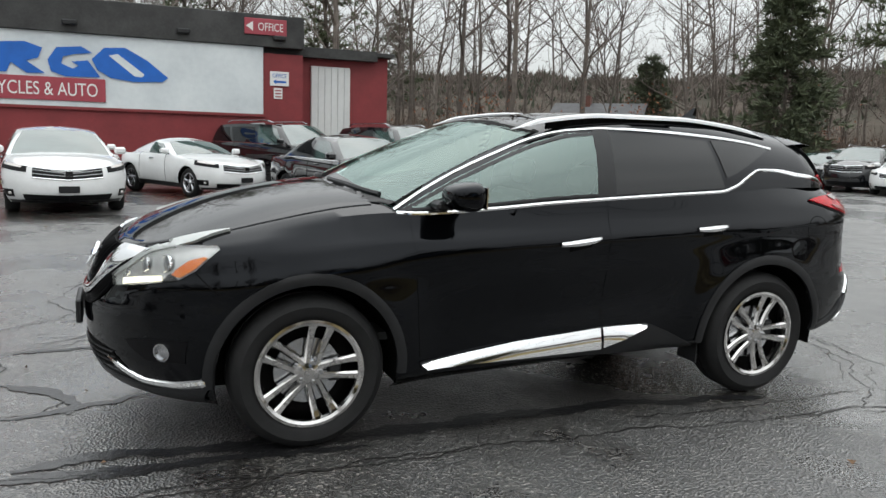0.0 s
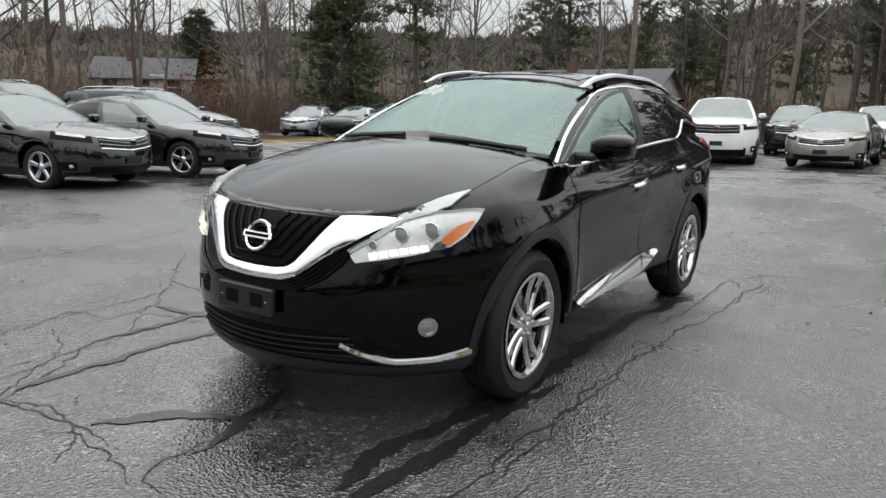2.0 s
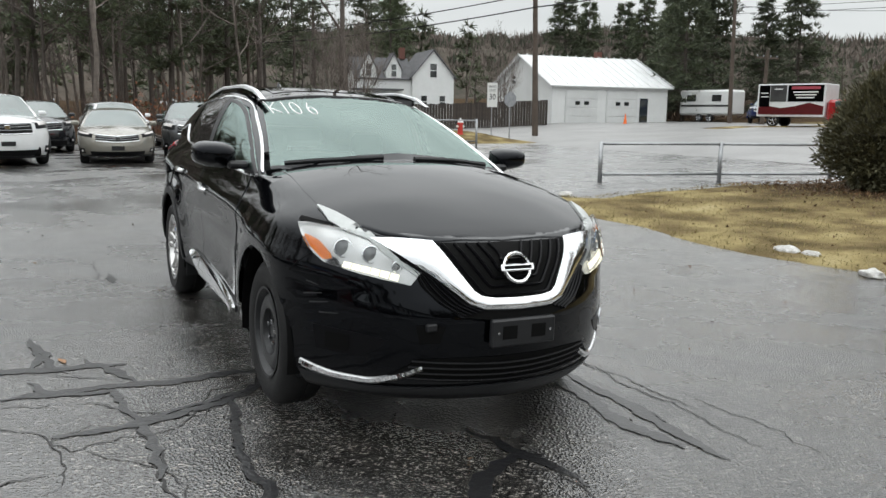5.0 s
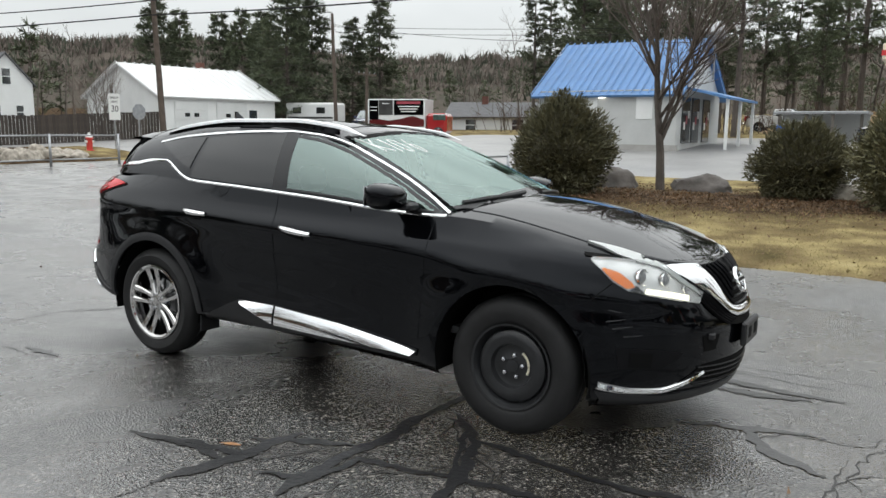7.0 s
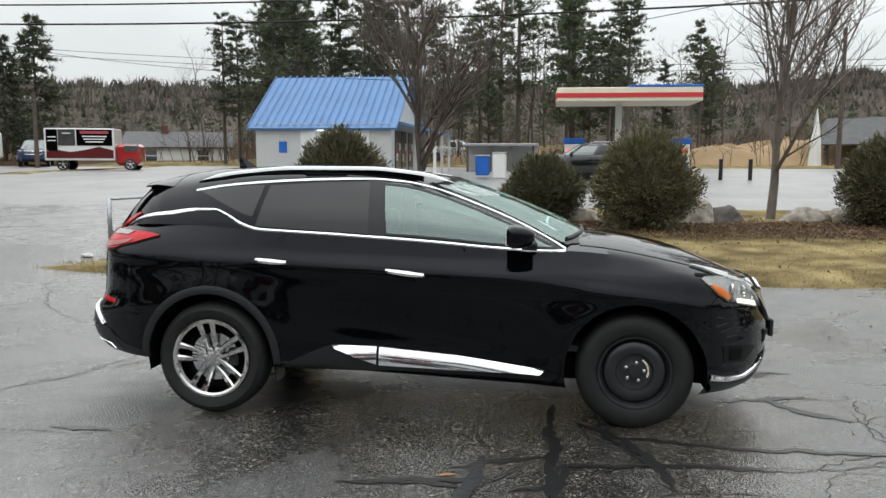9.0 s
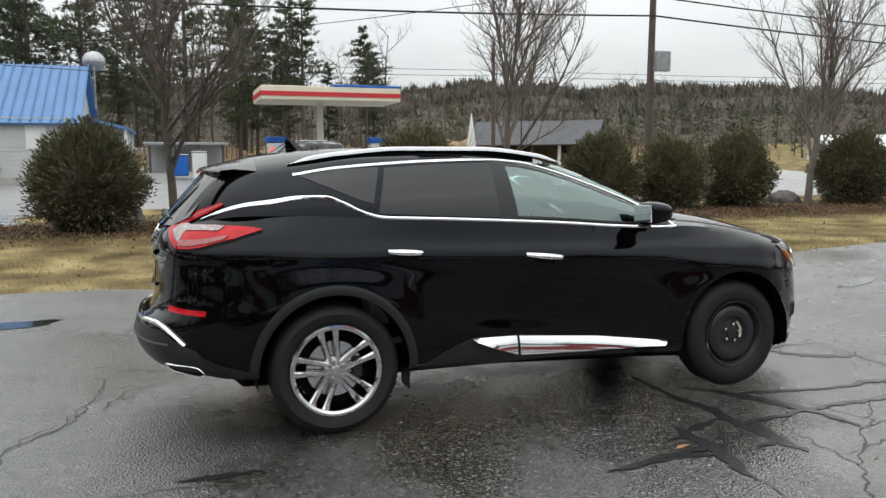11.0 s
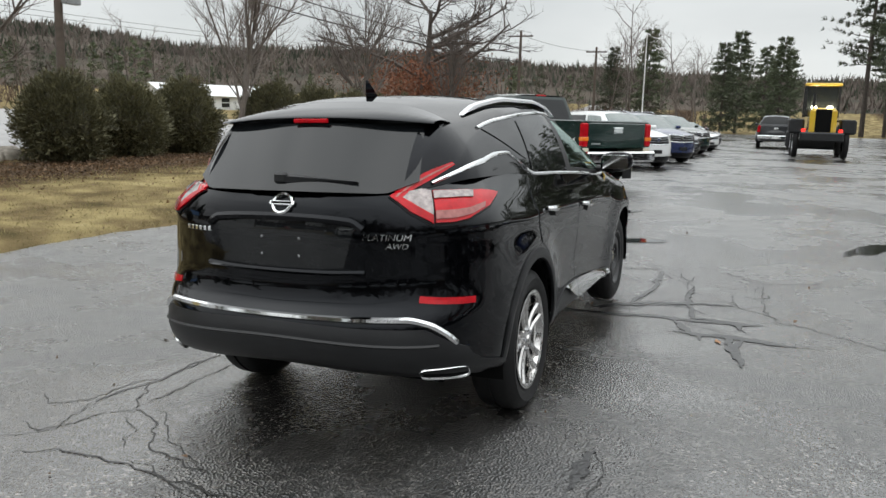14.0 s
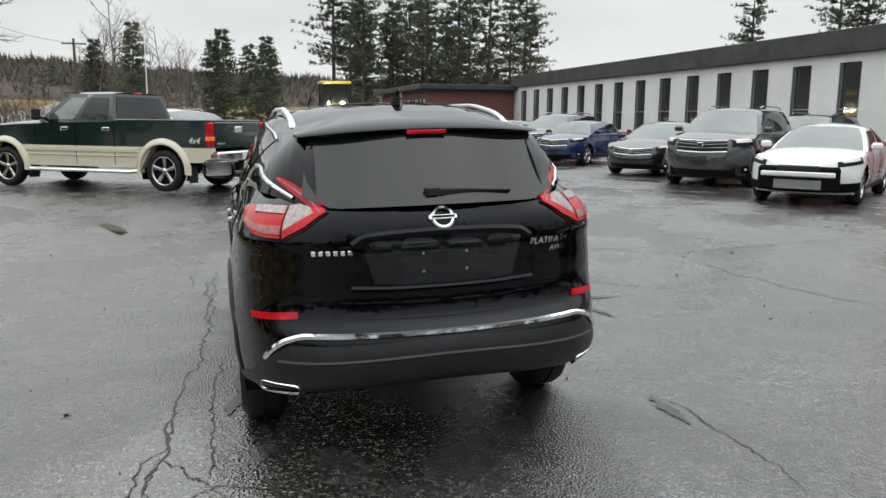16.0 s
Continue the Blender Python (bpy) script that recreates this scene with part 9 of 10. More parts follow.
class Sticks:
    """Gathers tapered sticks and leaf blades, then makes one mesh of them."""
    def __init__(self):
        self.v, self.f = [], []

    def stick(self, a, b, ra, rb, seg=5):
        d = (b - a)
        if d.length < 1e-5:
            return
        d.normalize()
        s = d.cross(Vector((0, 0, 1)))
        if s.length < 0.05:
            s = d.cross(Vector((1, 0, 0)))
        s.normalize()
        t = d.cross(s)
        n = len(self.v)
        for p, r in ((a, ra), (b, rb)):
            for k in range(seg):
                w = 2 * math.pi * k / seg
                self.v.append(p + (s * math.cos(w) + t * math.sin(w)) * r)
        for k in range(seg):
            self.f.append((n + k, n + (k + 1) % seg, n + seg + (k + 1) % seg, n + seg + k))

    def blade(self, p, d, w, l):
        s = d.cross(Vector((random.uniform(-1, 1), random.uniform(-1, 1), random.uniform(-1, 1))))
        if s.length < 1e-4:
            return
        s.normalize()
        n = len(self.v)
        self.v += [p - s * w, p + s * w, p + d * l]
        self.f.append((n, n + 1, n + 2))

    def mesh(self, name, material):
        me = bpy.data.meshes.new(name)
        me.from_pydata([tuple(p) for p in self.v], [], self.f)
        me.materials.append(material)
        return me


def rand_dir(d, spread):
    q = Vector((random.gauss(0, 1), random.gauss(0, 1), random.gauss(0, 1))).normalized()
    return (d + q * spread).normalized()


def grow(wood, twig, p, d, length, radius, depth, plan, up):
    """A limb with its side limbs; the last generation goes to the twigs."""
    n_seg = 4 if depth == 0 else (3 if depth < len(plan) - 1 else 2)
    pts = [p]
    q = p.copy()
    for k in range(n_seg):
        d = rand_dir(d + Vector((0, 0, up)), 0.13 if depth == 0 else 0.2)
        q = q + d * (length / n_seg)
        pts.append(q.copy())
    last = depth >= len(plan) - 1
    sink = twig if depth >= len(plan) - 2 else wood
    for k in range(n_seg):
        r0 = radius * (1 - 0.75 * k / n_seg)
        r1 = radius * (1 - 0.75 * (k + 1) / n_seg)
        sink.stick(pts[k], pts[k + 1], r0, r1, 7 if depth == 0 else (4 if depth == 1 else 3))
    if last:
        return
    count, lo, spread, ratio = plan[depth]
    for i in range(count):
        f = lo + (1 - lo) * (i + random.random()) / count
        a = f * n_seg
        k = min(int(a), n_seg - 1)
        base = pts[k].lerp(pts[k + 1], a - k)
        ang = random.random() * 2 * math.pi
        side = Vector((math.cos(ang), math.sin(ang), 0.15))
        side = (side - d * side.dot(d)).normalized()
        nd = (d * (1 - spread) + side * spread).normalized()
        grow(wood, twig, base, nd, length * ratio * (1.15 - 0.5 * f) * random.uniform(0.8, 1.2), radius * 0.45 * (1.2 - 0.5 * f), depth + 1, plan, up)


def bare_tree(seed, h, radius, plan, up=0.1, bark=None, leaves=0, name="bare_tree", label="bare grey deciduous tree in winter", stems=1):
    random.seed(seed)
    wood, twig, leaf = Sticks(), Sticks(), Sticks()
    for s in range(stems):
        d = Vector((0, 0, 1)) if stems == 1 else Vector((math.cos(2 * math.pi * s / stems) * 0.35, math.sin(2 * math.pi * s / stems) * 0.35, 1)).normalized()
        grow(wood, twig, Vector((0, 0, -0.3)), d, h, radius, 0, plan, up)
    t = thing(name, label, "tree", Matrix.Translation((0, 0, -500)))
    new("trunk", wood.mesh("trunk", bark or BARK)).parent = t
    new("crown", twig.mesh("crown", TWIG if bark is None else bark)).parent = t
    if leaves:
        for k in range(leaves):
            p = Vector((random.gauss(0, 1.7), random.gauss(0, 1.7), abs(random.gauss(2.2, 1.0))))
            leaf.blade(p, rand_dir(Vector((0, 0, -0.3)), 1.0), 0.05, 0.15)
        new("leaves", leaf.mesh("leaves", OAK_LEAF)).parent = t
    return t


def pine_tree(seed, h, crown_from, width, whorls, per, tufts, blades, name="pine_tree", label="tall dark green pine with ragged layered branches", droop=0.0, bl=0.42, rag=(0.25, 1.45)):
    random.seed(seed)
    wood, needle = Sticks(), Sticks()
    top = Vector((random.uniform(-0.3, 0.3), random.uniform(-0.3, 0.3), h))
    mid = Vector((random.uniform(-0.2, 0.2), random.uniform(-0.2, 0.2), h * 0.5))
    r = h * 0.013
    wood.stick(Vector((0, 0, -0.3)), mid, r, r * 0.7, 7)
    wood.stick(mid, top, r * 0.7, r * 0.12, 6)
    for k in range(whorls):
        f = crown_from + (1 - crown_from) * (k + random.uniform(-0.3, 0.3)) / whorls
        z = h * min(max(f, 0.05), 0.99)
        base = mid.lerp(top, (z - h / 2) / (h / 2)) if z > h / 2 else Vector((0, 0, 0)).lerp(mid, z / (h / 2))
        g = (f - crown_from) / (1 - crown_from)
        for i in range(per):
            a = random.random() * 2 * math.pi
            zz = min(max(z + random.gauss(0, 0.55) * h * (1 - crown_from) / whorls, 0.3), h * 0.99)
            base = mid.lerp(top, (zz - h / 2) / (h / 2)) if zz > h / 2 else Vector((0, 0, 0)).lerp(mid, zz / (h / 2))
            ln = width * (0.90 * (1 - g) ** 0.8 + 0.10) * random.uniform(*rag) * (0.55 + 0.45 * min(1, g * 5)) + 0.2
            d = Vector((math.cos(a), math.sin(a), random.uniform(0.0, 0.35) - droop)).normalized()
            e = base + d * ln + Vector((0, 0, -droop * 0.3 * ln))
            wood.stick(base, e, 0.035 * (1 - g) + 0.012, 0.008, 3)
            for t in range(tufts):
                q = base.lerp(e, 0.25 + 0.75 * (t + random.random()) / tufts)
                sp = 0.16 * ln * (0.4 + 0.6 * t / tufts)
                q = q + Vector((random.gauss(0, sp), random.gauss(0, sp), random.gauss(0, 0.06)))
                for b in range(blades):
                    needle.blade(q, rand_dir(d * 0.8 + Vector((0, 0, 0.22)), 0.75), bl * 0.13, bl * random.uniform(0.7, 1.5))
    t = thing(name, label, "tree", Matrix.Translation((0, 0, -500)))
    new("trunk", wood.mesh("trunk", DARK_BARK)).parent = t
    new("crown", needle.mesh("crown", NEEDLE)).parent = t
    return t


def bush(seed, r, h, leaves, name="evergreen_bush", label="dense dark evergreen bush in the mulched bank"):
    random.seed(seed)
    leaf, core = Sticks(), bmesh.new()
    bmesh.ops.create_icosphere(core, subdivisions=3, radius=1.0)

    def radius_at(d):
        return 1 + 0.24 * noise.noise(d * 1.9 + Vector((seed, 0, 0))) + 0.16 * noise.noise(d * 4.6 + Vector((0, seed, 0))) + 0.12 * noise.noise(d * 10 + Vector((0, 0, seed)))
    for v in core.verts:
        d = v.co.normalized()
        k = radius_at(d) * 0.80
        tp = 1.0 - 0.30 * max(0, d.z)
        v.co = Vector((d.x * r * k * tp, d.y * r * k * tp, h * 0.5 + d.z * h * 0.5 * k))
    for i in range(leaves):
        d = rand_dir(Vector((0, 0, 0)), 1.0)
        k = radius_at(d) * random.uniform(0.78, 1.10)
        taper = 1.0 - 0.30 * max(0, d.z)
        p = Vector((d.x * r * k * taper, d.y * r * k * taper, max(0.05, h * 0.5 + d.z * h * 0.5 * k)))
        leaf.blade(p, rand_dir(d + Vector((0, 0, 0.6)), 0.7), 0.020, random.uniform(0.06, 0.15))
    t = thing(name, label, "bush", Matrix.Translation((0, 0, -500)))
    # solid dark core whose colour stands in for the shade inside the foliage
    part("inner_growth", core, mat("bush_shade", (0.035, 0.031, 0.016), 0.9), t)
    new("foliage", leaf.mesh("foliage", YEW)).parent = t
    return t


def put(src, x, y, s=1.0, turn=None, group="", sink=0.0):
    turn = random.uniform(0, 360) if turn is None else turn
    o = copy_thing(src, Matrix.Translation((x, y, height(x, y) - sink)) @ Matrix.Rotation(radians(turn), 4, 'Z') @ Matrix.Scale(s, 4))
    if group:
        o["group"] = group
    return o


def discard(src):
    for o in (*src.children_recursive, src):
        bpy.data.objects.remove(o)


# kinds
FOREST = [bare_tree(11 + k, 13.5 + 1.2 * k, 0.125 + 0.012 * k, [(9, 0.30, 0.62, 0.34), (6, 0.25, 0.6, 0.5), (5, 0.2, 0.6, 0.5), (0, 0, 0, 0)], 0.14) for k in range(6)]
STREET = [bare_tree(31 + k, 5.2, 0.12, [(15, 0.26, 0.44, 0.72), (8, 0.12, 0.42, 0.48), (6, 0.1, 0.5, 0.5), (4, 0.1, 0.5, 0.5), (0, 0, 0, 0)], 0.16, name="street_tree", label="bare round-headed street tree in the mulched bank") for k in range(2)]
SLIM = bare_tree(51, 4.4, 0.05, [(8, 0.15, 0.4, 0.6), (6, 0.1, 0.45, 0.5), (5, 0.1, 0.5, 0.5), (0, 0, 0, 0)], 0.2, stems=5, name="bare_shrub_tree", label="bare multi-stemmed small tree")
OAK = bare_tree(61, 7.0, 0.34, [(9, 0.35, 0.72, 0.85), (8, 0.2, 0.6, 0.55), (6, 0.15, 0.6, 0.5), (4, 0.1, 0.6, 0.5), (0, 0, 0, 0)], 0.02, DARK_BARK, 9000, "oak_tree", "broad old oak with dead red-brown leaves below")
PINES = [pine_tree(71, 19, 0.24, 4.0, 21, 6, 10, 8), pine_tree(72, 17, 0.38, 3.8, 15, 6, 10, 8), pine_tree(73, 21, 0.34, 4.5, 18, 6, 10, 8)]
SPRUCE = [pine_tree(81, 9.5, 0.04, 3.1, 28, 8, 9, 7, "evergreen_tree", "full dark evergreen tree at the edge of the lot", 0.15, 0.42, (0.5, 1.2)), pine_tree(82, 13, 0.08, 3.3, 28, 7, 8, 6, "spruce_tree", "pointed dark green spruce tree", 0.2, 0.42, (0.6, 1.2))]
FAR_PINE = [pine_tree(91, 13, 0.15, 2.6, 12, 4, 4, 4, "distant_pine", "small distant pine on the wooded ridge", 0.05, 0.85), pine_tree(92, 12, 0.3, 2.8, 9, 4, 4, 4, "distant_pine", "small distant pine on the wooded ridge", 0.0, 0.9)]
FAR_BARE = [bare_tree(95 + k, 11, 0.16, [(8, 0.25, 0.6, 0.38), (6, 0.2, 0.6, 0.5), (0, 0, 0, 0)], 0.14, name="distant_bare_tree", label="distant bare tree on the wooded ridge") for k in range(2)]
BUSHES = [bush(101, 1.10, 2.2, 17000), bush(102, 1.2, 2.3, 18000), bush(103, 0.95, 1.65, 12000)]

# street trees and bushes along the bank
random.seed(5)
for x, y, k, s in ((-2.3, 14.6, 0, 1.0), (6.9, 15.9, 1, 1.12), (17.6, 15.2, 0, 1.1), (29.0, 16.6, 1, 1.1), (40.0, 16.5, 0, 1.0)):
    put(STREET[k], x, y, s, group="street trees")
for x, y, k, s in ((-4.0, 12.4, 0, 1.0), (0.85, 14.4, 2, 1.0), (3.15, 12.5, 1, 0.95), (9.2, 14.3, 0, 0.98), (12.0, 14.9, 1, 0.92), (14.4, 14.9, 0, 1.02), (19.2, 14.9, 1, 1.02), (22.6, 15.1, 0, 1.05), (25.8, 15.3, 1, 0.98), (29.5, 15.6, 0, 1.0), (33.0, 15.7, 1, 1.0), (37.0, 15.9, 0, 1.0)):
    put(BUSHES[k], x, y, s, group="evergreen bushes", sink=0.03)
put(OAK, 46.5, 21.0, 1.25, 40)
put(SLIM, -27.5, 9.5, 0.9); put(SLIM, -30.5, 12.0, 1.0); put(SLIM, -48.0, 31.0, 1.0)
put(SPRUCE[0], -30.5, -27.0, 1.05, group="evergreens")
put(SPRUCE[0], -37.0, -47.0, 0.9, group="evergreens")


def scatter(srcs, count, region, keep, s0, s1, group, seed, gap=1.7):
    random.seed(seed)
    done = []
    tries = 0
    while len(done) < count and tries < count * 40:
        tries += 1
        x, y = random.uniform(region[0], region[1]), random.uniform(region[2], region[3])
        if not keep(x, y) or any((x - a) ** 2 + (y - b) ** 2 < gap * gap for a, b in done):
            continue
        done.append((x, y))
        put(random.choice(srcs), x, y, random.uniform(s0, s1), group=group)


def clear_of_houses(x, y):
    if -58 < x < -38 and -33 < y < -12:
        return x < -54
    if -40 < x < -26 and -55 < y < -45:
        return False
    if -73 < x < -40 and 14 < y < 44:
        return x < -71
    return True


scatter(FOREST, 105, (-95, -36, -70, 16), lambda x, y: clear_of_houses(x, y) and y > -62 - 0.2 * x - 20, 0.75, 1.15, "woods", 201)
scatter(FOREST, 90, (-36, 14, -90, -34), lambda x, y: clear_of_houses(x, y) and not (x > -6 and y > -40), 0.75, 1.1, "woods", 202)
scatter(PINES, 16, (-100, -46, -35, 16), clear_of_houses, 0.75, 1.05, "woods pines", 203, 4)
scatter(PINES, 16, (-90, -52, 2, 40), clear_of_houses, 0.8, 1.05, "woods pines", 204, 3.5)
scatter(PINES, 5, (-30, 10, -80, -45), clear_of_houses, 0.7, 0.95, "woods pines", 205, 5)
scatter(PINES, 40, (-24, 18, 48, 72), lambda x, y: not (10 < x < 34 and y < 61) and not (-6 < x < 6 and y < 54), 0.45, 0.9, "pines behind the store", 206, 2.4)
scatter(FOREST, 40, (-30, 18, 58, 85), lambda x, y: True, 0.45, 0.7, "woods", 207, 2)
scatter([SPRUCE[1]], 12, (-62, -44, 46, 66), lambda x, y: True, 0.75, 1.1, "evergreens", 208, 3)
scatter(PINES, 22, (76, 98, -34, -11), lambda x, y: True, 0.6, 1.15, "pines past the lot", 209, 3.0)
scatter(PINES, 1, (84, 96, -5, -1), lambda x, y: True, 0.45, 0.6, "pines past the lot", 213, 2.5)
scatter(FOREST, 14, (70, 105, 3, 16), lambda x, y: True, 0.5, 0.75, "woods", 210, 3)
scatter(PINES, 8, (20, 50, -48, -36), lambda x, y: True, 0.55, 0.75, "pines behind the building", 211, 4)
scatter([SPRUCE[1]], 6, (72, 95, -4, 14), lambda x, y: True, 0.6, 0.9, "evergreens", 212, 4)


def ring(srcs, count, a0, a1, r0, r1, s0, s1, group, seed):
    random.seed(seed)
    for k in range(count):
        a = radians(a0 + (a1 - a0) * (k + random.random()) / count)
        r = random.uniform(r0, r1)
        put(random.choice(srcs), r * math.cos(a), r * math.sin(a), random.uniform(s0, s1), group=group)


ring(FAR_PINE, 120, 42, 150, 110, 170, 0.40, 0.70, "distant pines", 301)
ring(FAR_BARE, 60, 20, 150, 95, 150, 0.7, 1.1, "distant bare trees", 302)
ring(FAR_PINE, 24, -8, 42, 140, 200, 0.35, 0.6, "distant pines", 303)
ring(FAR_BARE, 40, 150, 285, 85, 125, 0.9, 1.4, "distant bare trees", 304)
ring(FAR_PINE, 30, 150, 215, 90, 130, 0.8, 1.3, "distant pines", 305)


ring(FAR_PINE, 30, 2, 60, 115, 185, 0.35, 0.6, "distant pines", 306)
ring(FAR_BARE, 60, 2, 70, 100, 175, 0.45, 0.7, "distant bare trees", 307)


def ridge_point(deg, f):
    """A place on the far hillside: the bearing in degrees and how far up it lies."""
    a = radians(deg)
    ca, sa = math.cos(a), math.sin(a)
    base = 12.0 + 6.0 * max(0, math.sin(a)) - 2.5 * max(0, math.cos(a - radians(-35))) + 12 * math.exp(-((deg - 190) / 45) ** 2) + 4 * math.exp(-((deg - 262) / 30) ** 2)
    top = base * (1 + 0.20 * noise.noise(Vector((ca * 4, sa * 4, 1))) + 0.08 * noise.noise(Vector((ca * 26, sa * 26, 2))) + 0.05 * noise.noise(Vector((ca * 75, sa * 75, 5))))
    r = 150 + 75 * f + 8 * noise.noise(Vector((ca * 9, sa * 9, f * 6)))
    return Vector((r * ca, r * sa, height(150 * ca, 150 * sa) - 2 + (top + 2) * f ** 0.7))


def hillside_woods(name, label, count, material, seed, h0, h1, wide, spread, f_low):
    """Thousands of treetops too far off to tell apart, thickest along the crest."""
    random.seed(seed)
    st = Sticks()
    for k in range(count):
        p = ridge_point(random.uniform(0, 360), f_low + (1 - f_low) * random.random() ** 0.6)
        h = random.uniform(h0, h1)
        for b in range(3):
            st.blade(p + Vector((random.gauss(0, wide), random.gauss(0, wide), -0.5)), rand_dir(Vector((0, 0, 1)), spread), wide * random.uniform(0.3, 0.7), h * random.uniform(0.6, 1.1))
    tagged(new(name, st.mesh(name, material)), label, "woods", kind="stuff")


def far_ridge():
    """The wooded rise that closes the view all round."""
    bm = bmesh.new()
    rows = [[bm.verts.new(ridge_point(i * 1.0, j / 6)) for i in range(361)] for j in range(7)]
    grid_faces(bm, rows)
    bmesh.ops.recalc_face_normals(bm, faces=bm.faces[:])
    tagged(link("backdrop", bm, WOODS, smooth=False), "brown and grey wooded hills in the distance", "hills", kind="structure")


far_ridge()
FAR_TWIGS = mat("far_twigs", (0.200, 0.168, 0.148), 1.0, spec=0.0, color2=(0.100, 0.085, 0.075), scale=0.15)
FAR_GREEN = mat("far_needles", (0.085, 0.092, 0.070), 1.0, spec=0.0, color2=(0.046, 0.053, 0.040), scale=0.15)
hillside_woods("distant_woods", "grey-brown bare treetops on the far hillside", 24000, FAR_TWIGS, 311, 1.4, 3.6, 0.55, 0.55, 0.1)
hillside_woods("distant_evergreens", "dark evergreen treetops on the far hillside", 9000, FAR_GREEN, 312, 1.5, 3.4, 0.8, 0.45, 0.15)


def thicket(name, label, spots, count, h0, h1, material, seed, w=0.014):
    random.seed(seed)
    st = Sticks()
    for k in range(count):
        x0, x1, y0, y1 = random.choice(spots)
        x, y = random.uniform(x0, x1), random.uniform(y0, y1)
        if not clear_of_houses(x, y) and random.random() < 0.7:
            continue
        p = Vector((x, y, height(x, y)))
        h = random.uniform(h0, h1)
        d = rand_dir(Vector((0, 0, 1)), 0.35)
        q = p + d * h * 0.6
        st.stick(p, q, w, w * 0.7, 3)
        for b in range(3):
            st.stick(q if b else p.lerp(q, 0.6), (q if b else p.lerp(q, 0.6)) + rand_dir(Vector((0, 0, 0.8)), 0.7) * h * 0.45, w * 0.6, w * 0.25, 3)
    ob = new(name, st.mesh(name, material))
    tagged(ob, label, "brush", kind="stuff")


thicket("brush", "tangled red-brown winter brush under the trees", [(-60, -34, -40, 8), (-40, -34, -36, -5), (-36, -4, -52, -28), (-36, -8, -34, -26)], 7500, 0.9, 3.2, BRUSH, 401, 0.015)
thicket("brush", "tangled brown winter brush across the street", [(-30, 40, 52, 70), (10, 60, 62, 80), (-75, -45, 44, 60), (60, 110, 4, 30)], 3000, 1.2, 3.4, BRUSH, 402, 0.03)


def leaf_clumps():
    random.seed(411)
    st = Sticks()
    for cx, cy, r, h in ((-33.5, -31, 2.2, 2.6), (-27, -33, 2.6, 3.0), (-22, -35, 2.0, 2.2), (-36, -20, 1.8, 1.8), (-14, -34, 2.4, 2.6), (-38, -8, 2.2, 2.0), (-35, 2, 1.8, 1.6), (-43, 6, 2.0, 2.4), (-24, -31, 1.6, 3.2), (-30, -38, 2.0, 4.0), (-18, -38, 2.2, 4.4), (-37, -14, 1.6, 2.4), (-40, -34, 2.4, 4.2), (-9, -37, 2.0, 3.4)):
        for k in range(800):
            p = Vector((cx + random.gauss(0, r * 0.6), cy + random.gauss(0, r * 0.6), height(cx, cy) + abs(random.gauss(0, h * 0.5))))
            st.blade(p, rand_dir(Vector((0, 0, -0.2)), 1), 0.06, 0.17)
    tagged(new("dead_leaves", st.mesh("dead_leaves", OAK_LEAF)), "clinging orange-brown dead leaves on low saplings", "leaves", kind="stuff")


leaf_clumps()
GRASS = mat("grass_blade", (0.34, 0.275, 0.12), 0.8, color2=(0.13, 0.112, 0.045), scale=1.2)


def lawn_blades():
    random.seed(421)
    st = Sticks()
    for k in range(38000):
        x = random.uniform(-7.5, 22)
        y = 5.2 + 6.0 * random.random() ** 1.3
        if paved(x, y) > 0.05:
            continue
        p = Vector((x, y, height(x, y) + ground_lift(x, y) - 0.01))
        st.blade(p, rand_dir(Vector((0, 0, 0.8)), 0.8), 0.006, random.uniform(0.03, 0.08))
    tagged(new("lawn_grass", st.mesh("lawn_grass", GRASS)), "short straw-coloured winter grass", "grass", kind="stuff")


lawn_blades()
for src in FOREST + STREET + [SLIM, OAK] + PINES + SPRUCE + FAR_PINE + FAR_BARE + BUSHES:
    discard(src)


# ---- sealed seams, cracks and puddles of the lot, fallen leaves ----
def ribbon(bm, pts, width, lift, wob, seed, step=0.035):
    """A narrow uneven strip lying on the ground along a line."""
    fine = []
    for (x0, y0), (x1, y1) in zip(pts, pts[1:]):
        k = max(1, int(math.hypot(x1 - x0, y1 - y0) / step))
        fine += [(x0 + (x1 - x0) * i / k, y0 + (y1 - y0) * i / k) for i in range(k)]
    fine.append(pts[-1])
    prev = None
    for i, (x, y) in enumerate(fine):
        a, b = fine[max(i - 2, 0)], fine[min(i + 2, len(fine) - 1)]
        d = Vector((b[0] - a[0], b[1] - a[1], 0)).normalized()
        s = Vector((-d.y, d.x, 0))
        off = wob * noise.noise(Vector((x * 3.1, y * 3.1, seed))) + 0.6 * wob * noise.noise(Vector((x * 11, y * 11, seed))) + 0.3 * wob * noise.noise(Vector((x * 37, y * 37, seed)))
        w = width * (0.75 + 0.5 * noise.noise(Vector((x * 5, y * 5, seed + 7))) + 0.35 * noise.noise(Vector((x * 21, y * 21, seed + 3))))
        w *= 0.25 + 0.75 * smooth01(min(i, len(fine) - 1 - i) / 5)
        row = []
        for e in (-0.5, 0.5):
            q = Vector((x, y, 0)) + s * (off + e * max(w, width * 0.2))
            row.append(bm.verts.new((q.x, q.y, height(q.x, q.y) + lift)))
        if prev:
            bm.faces.new((prev[0], row[0], row[1], prev[1]))
        prev = row


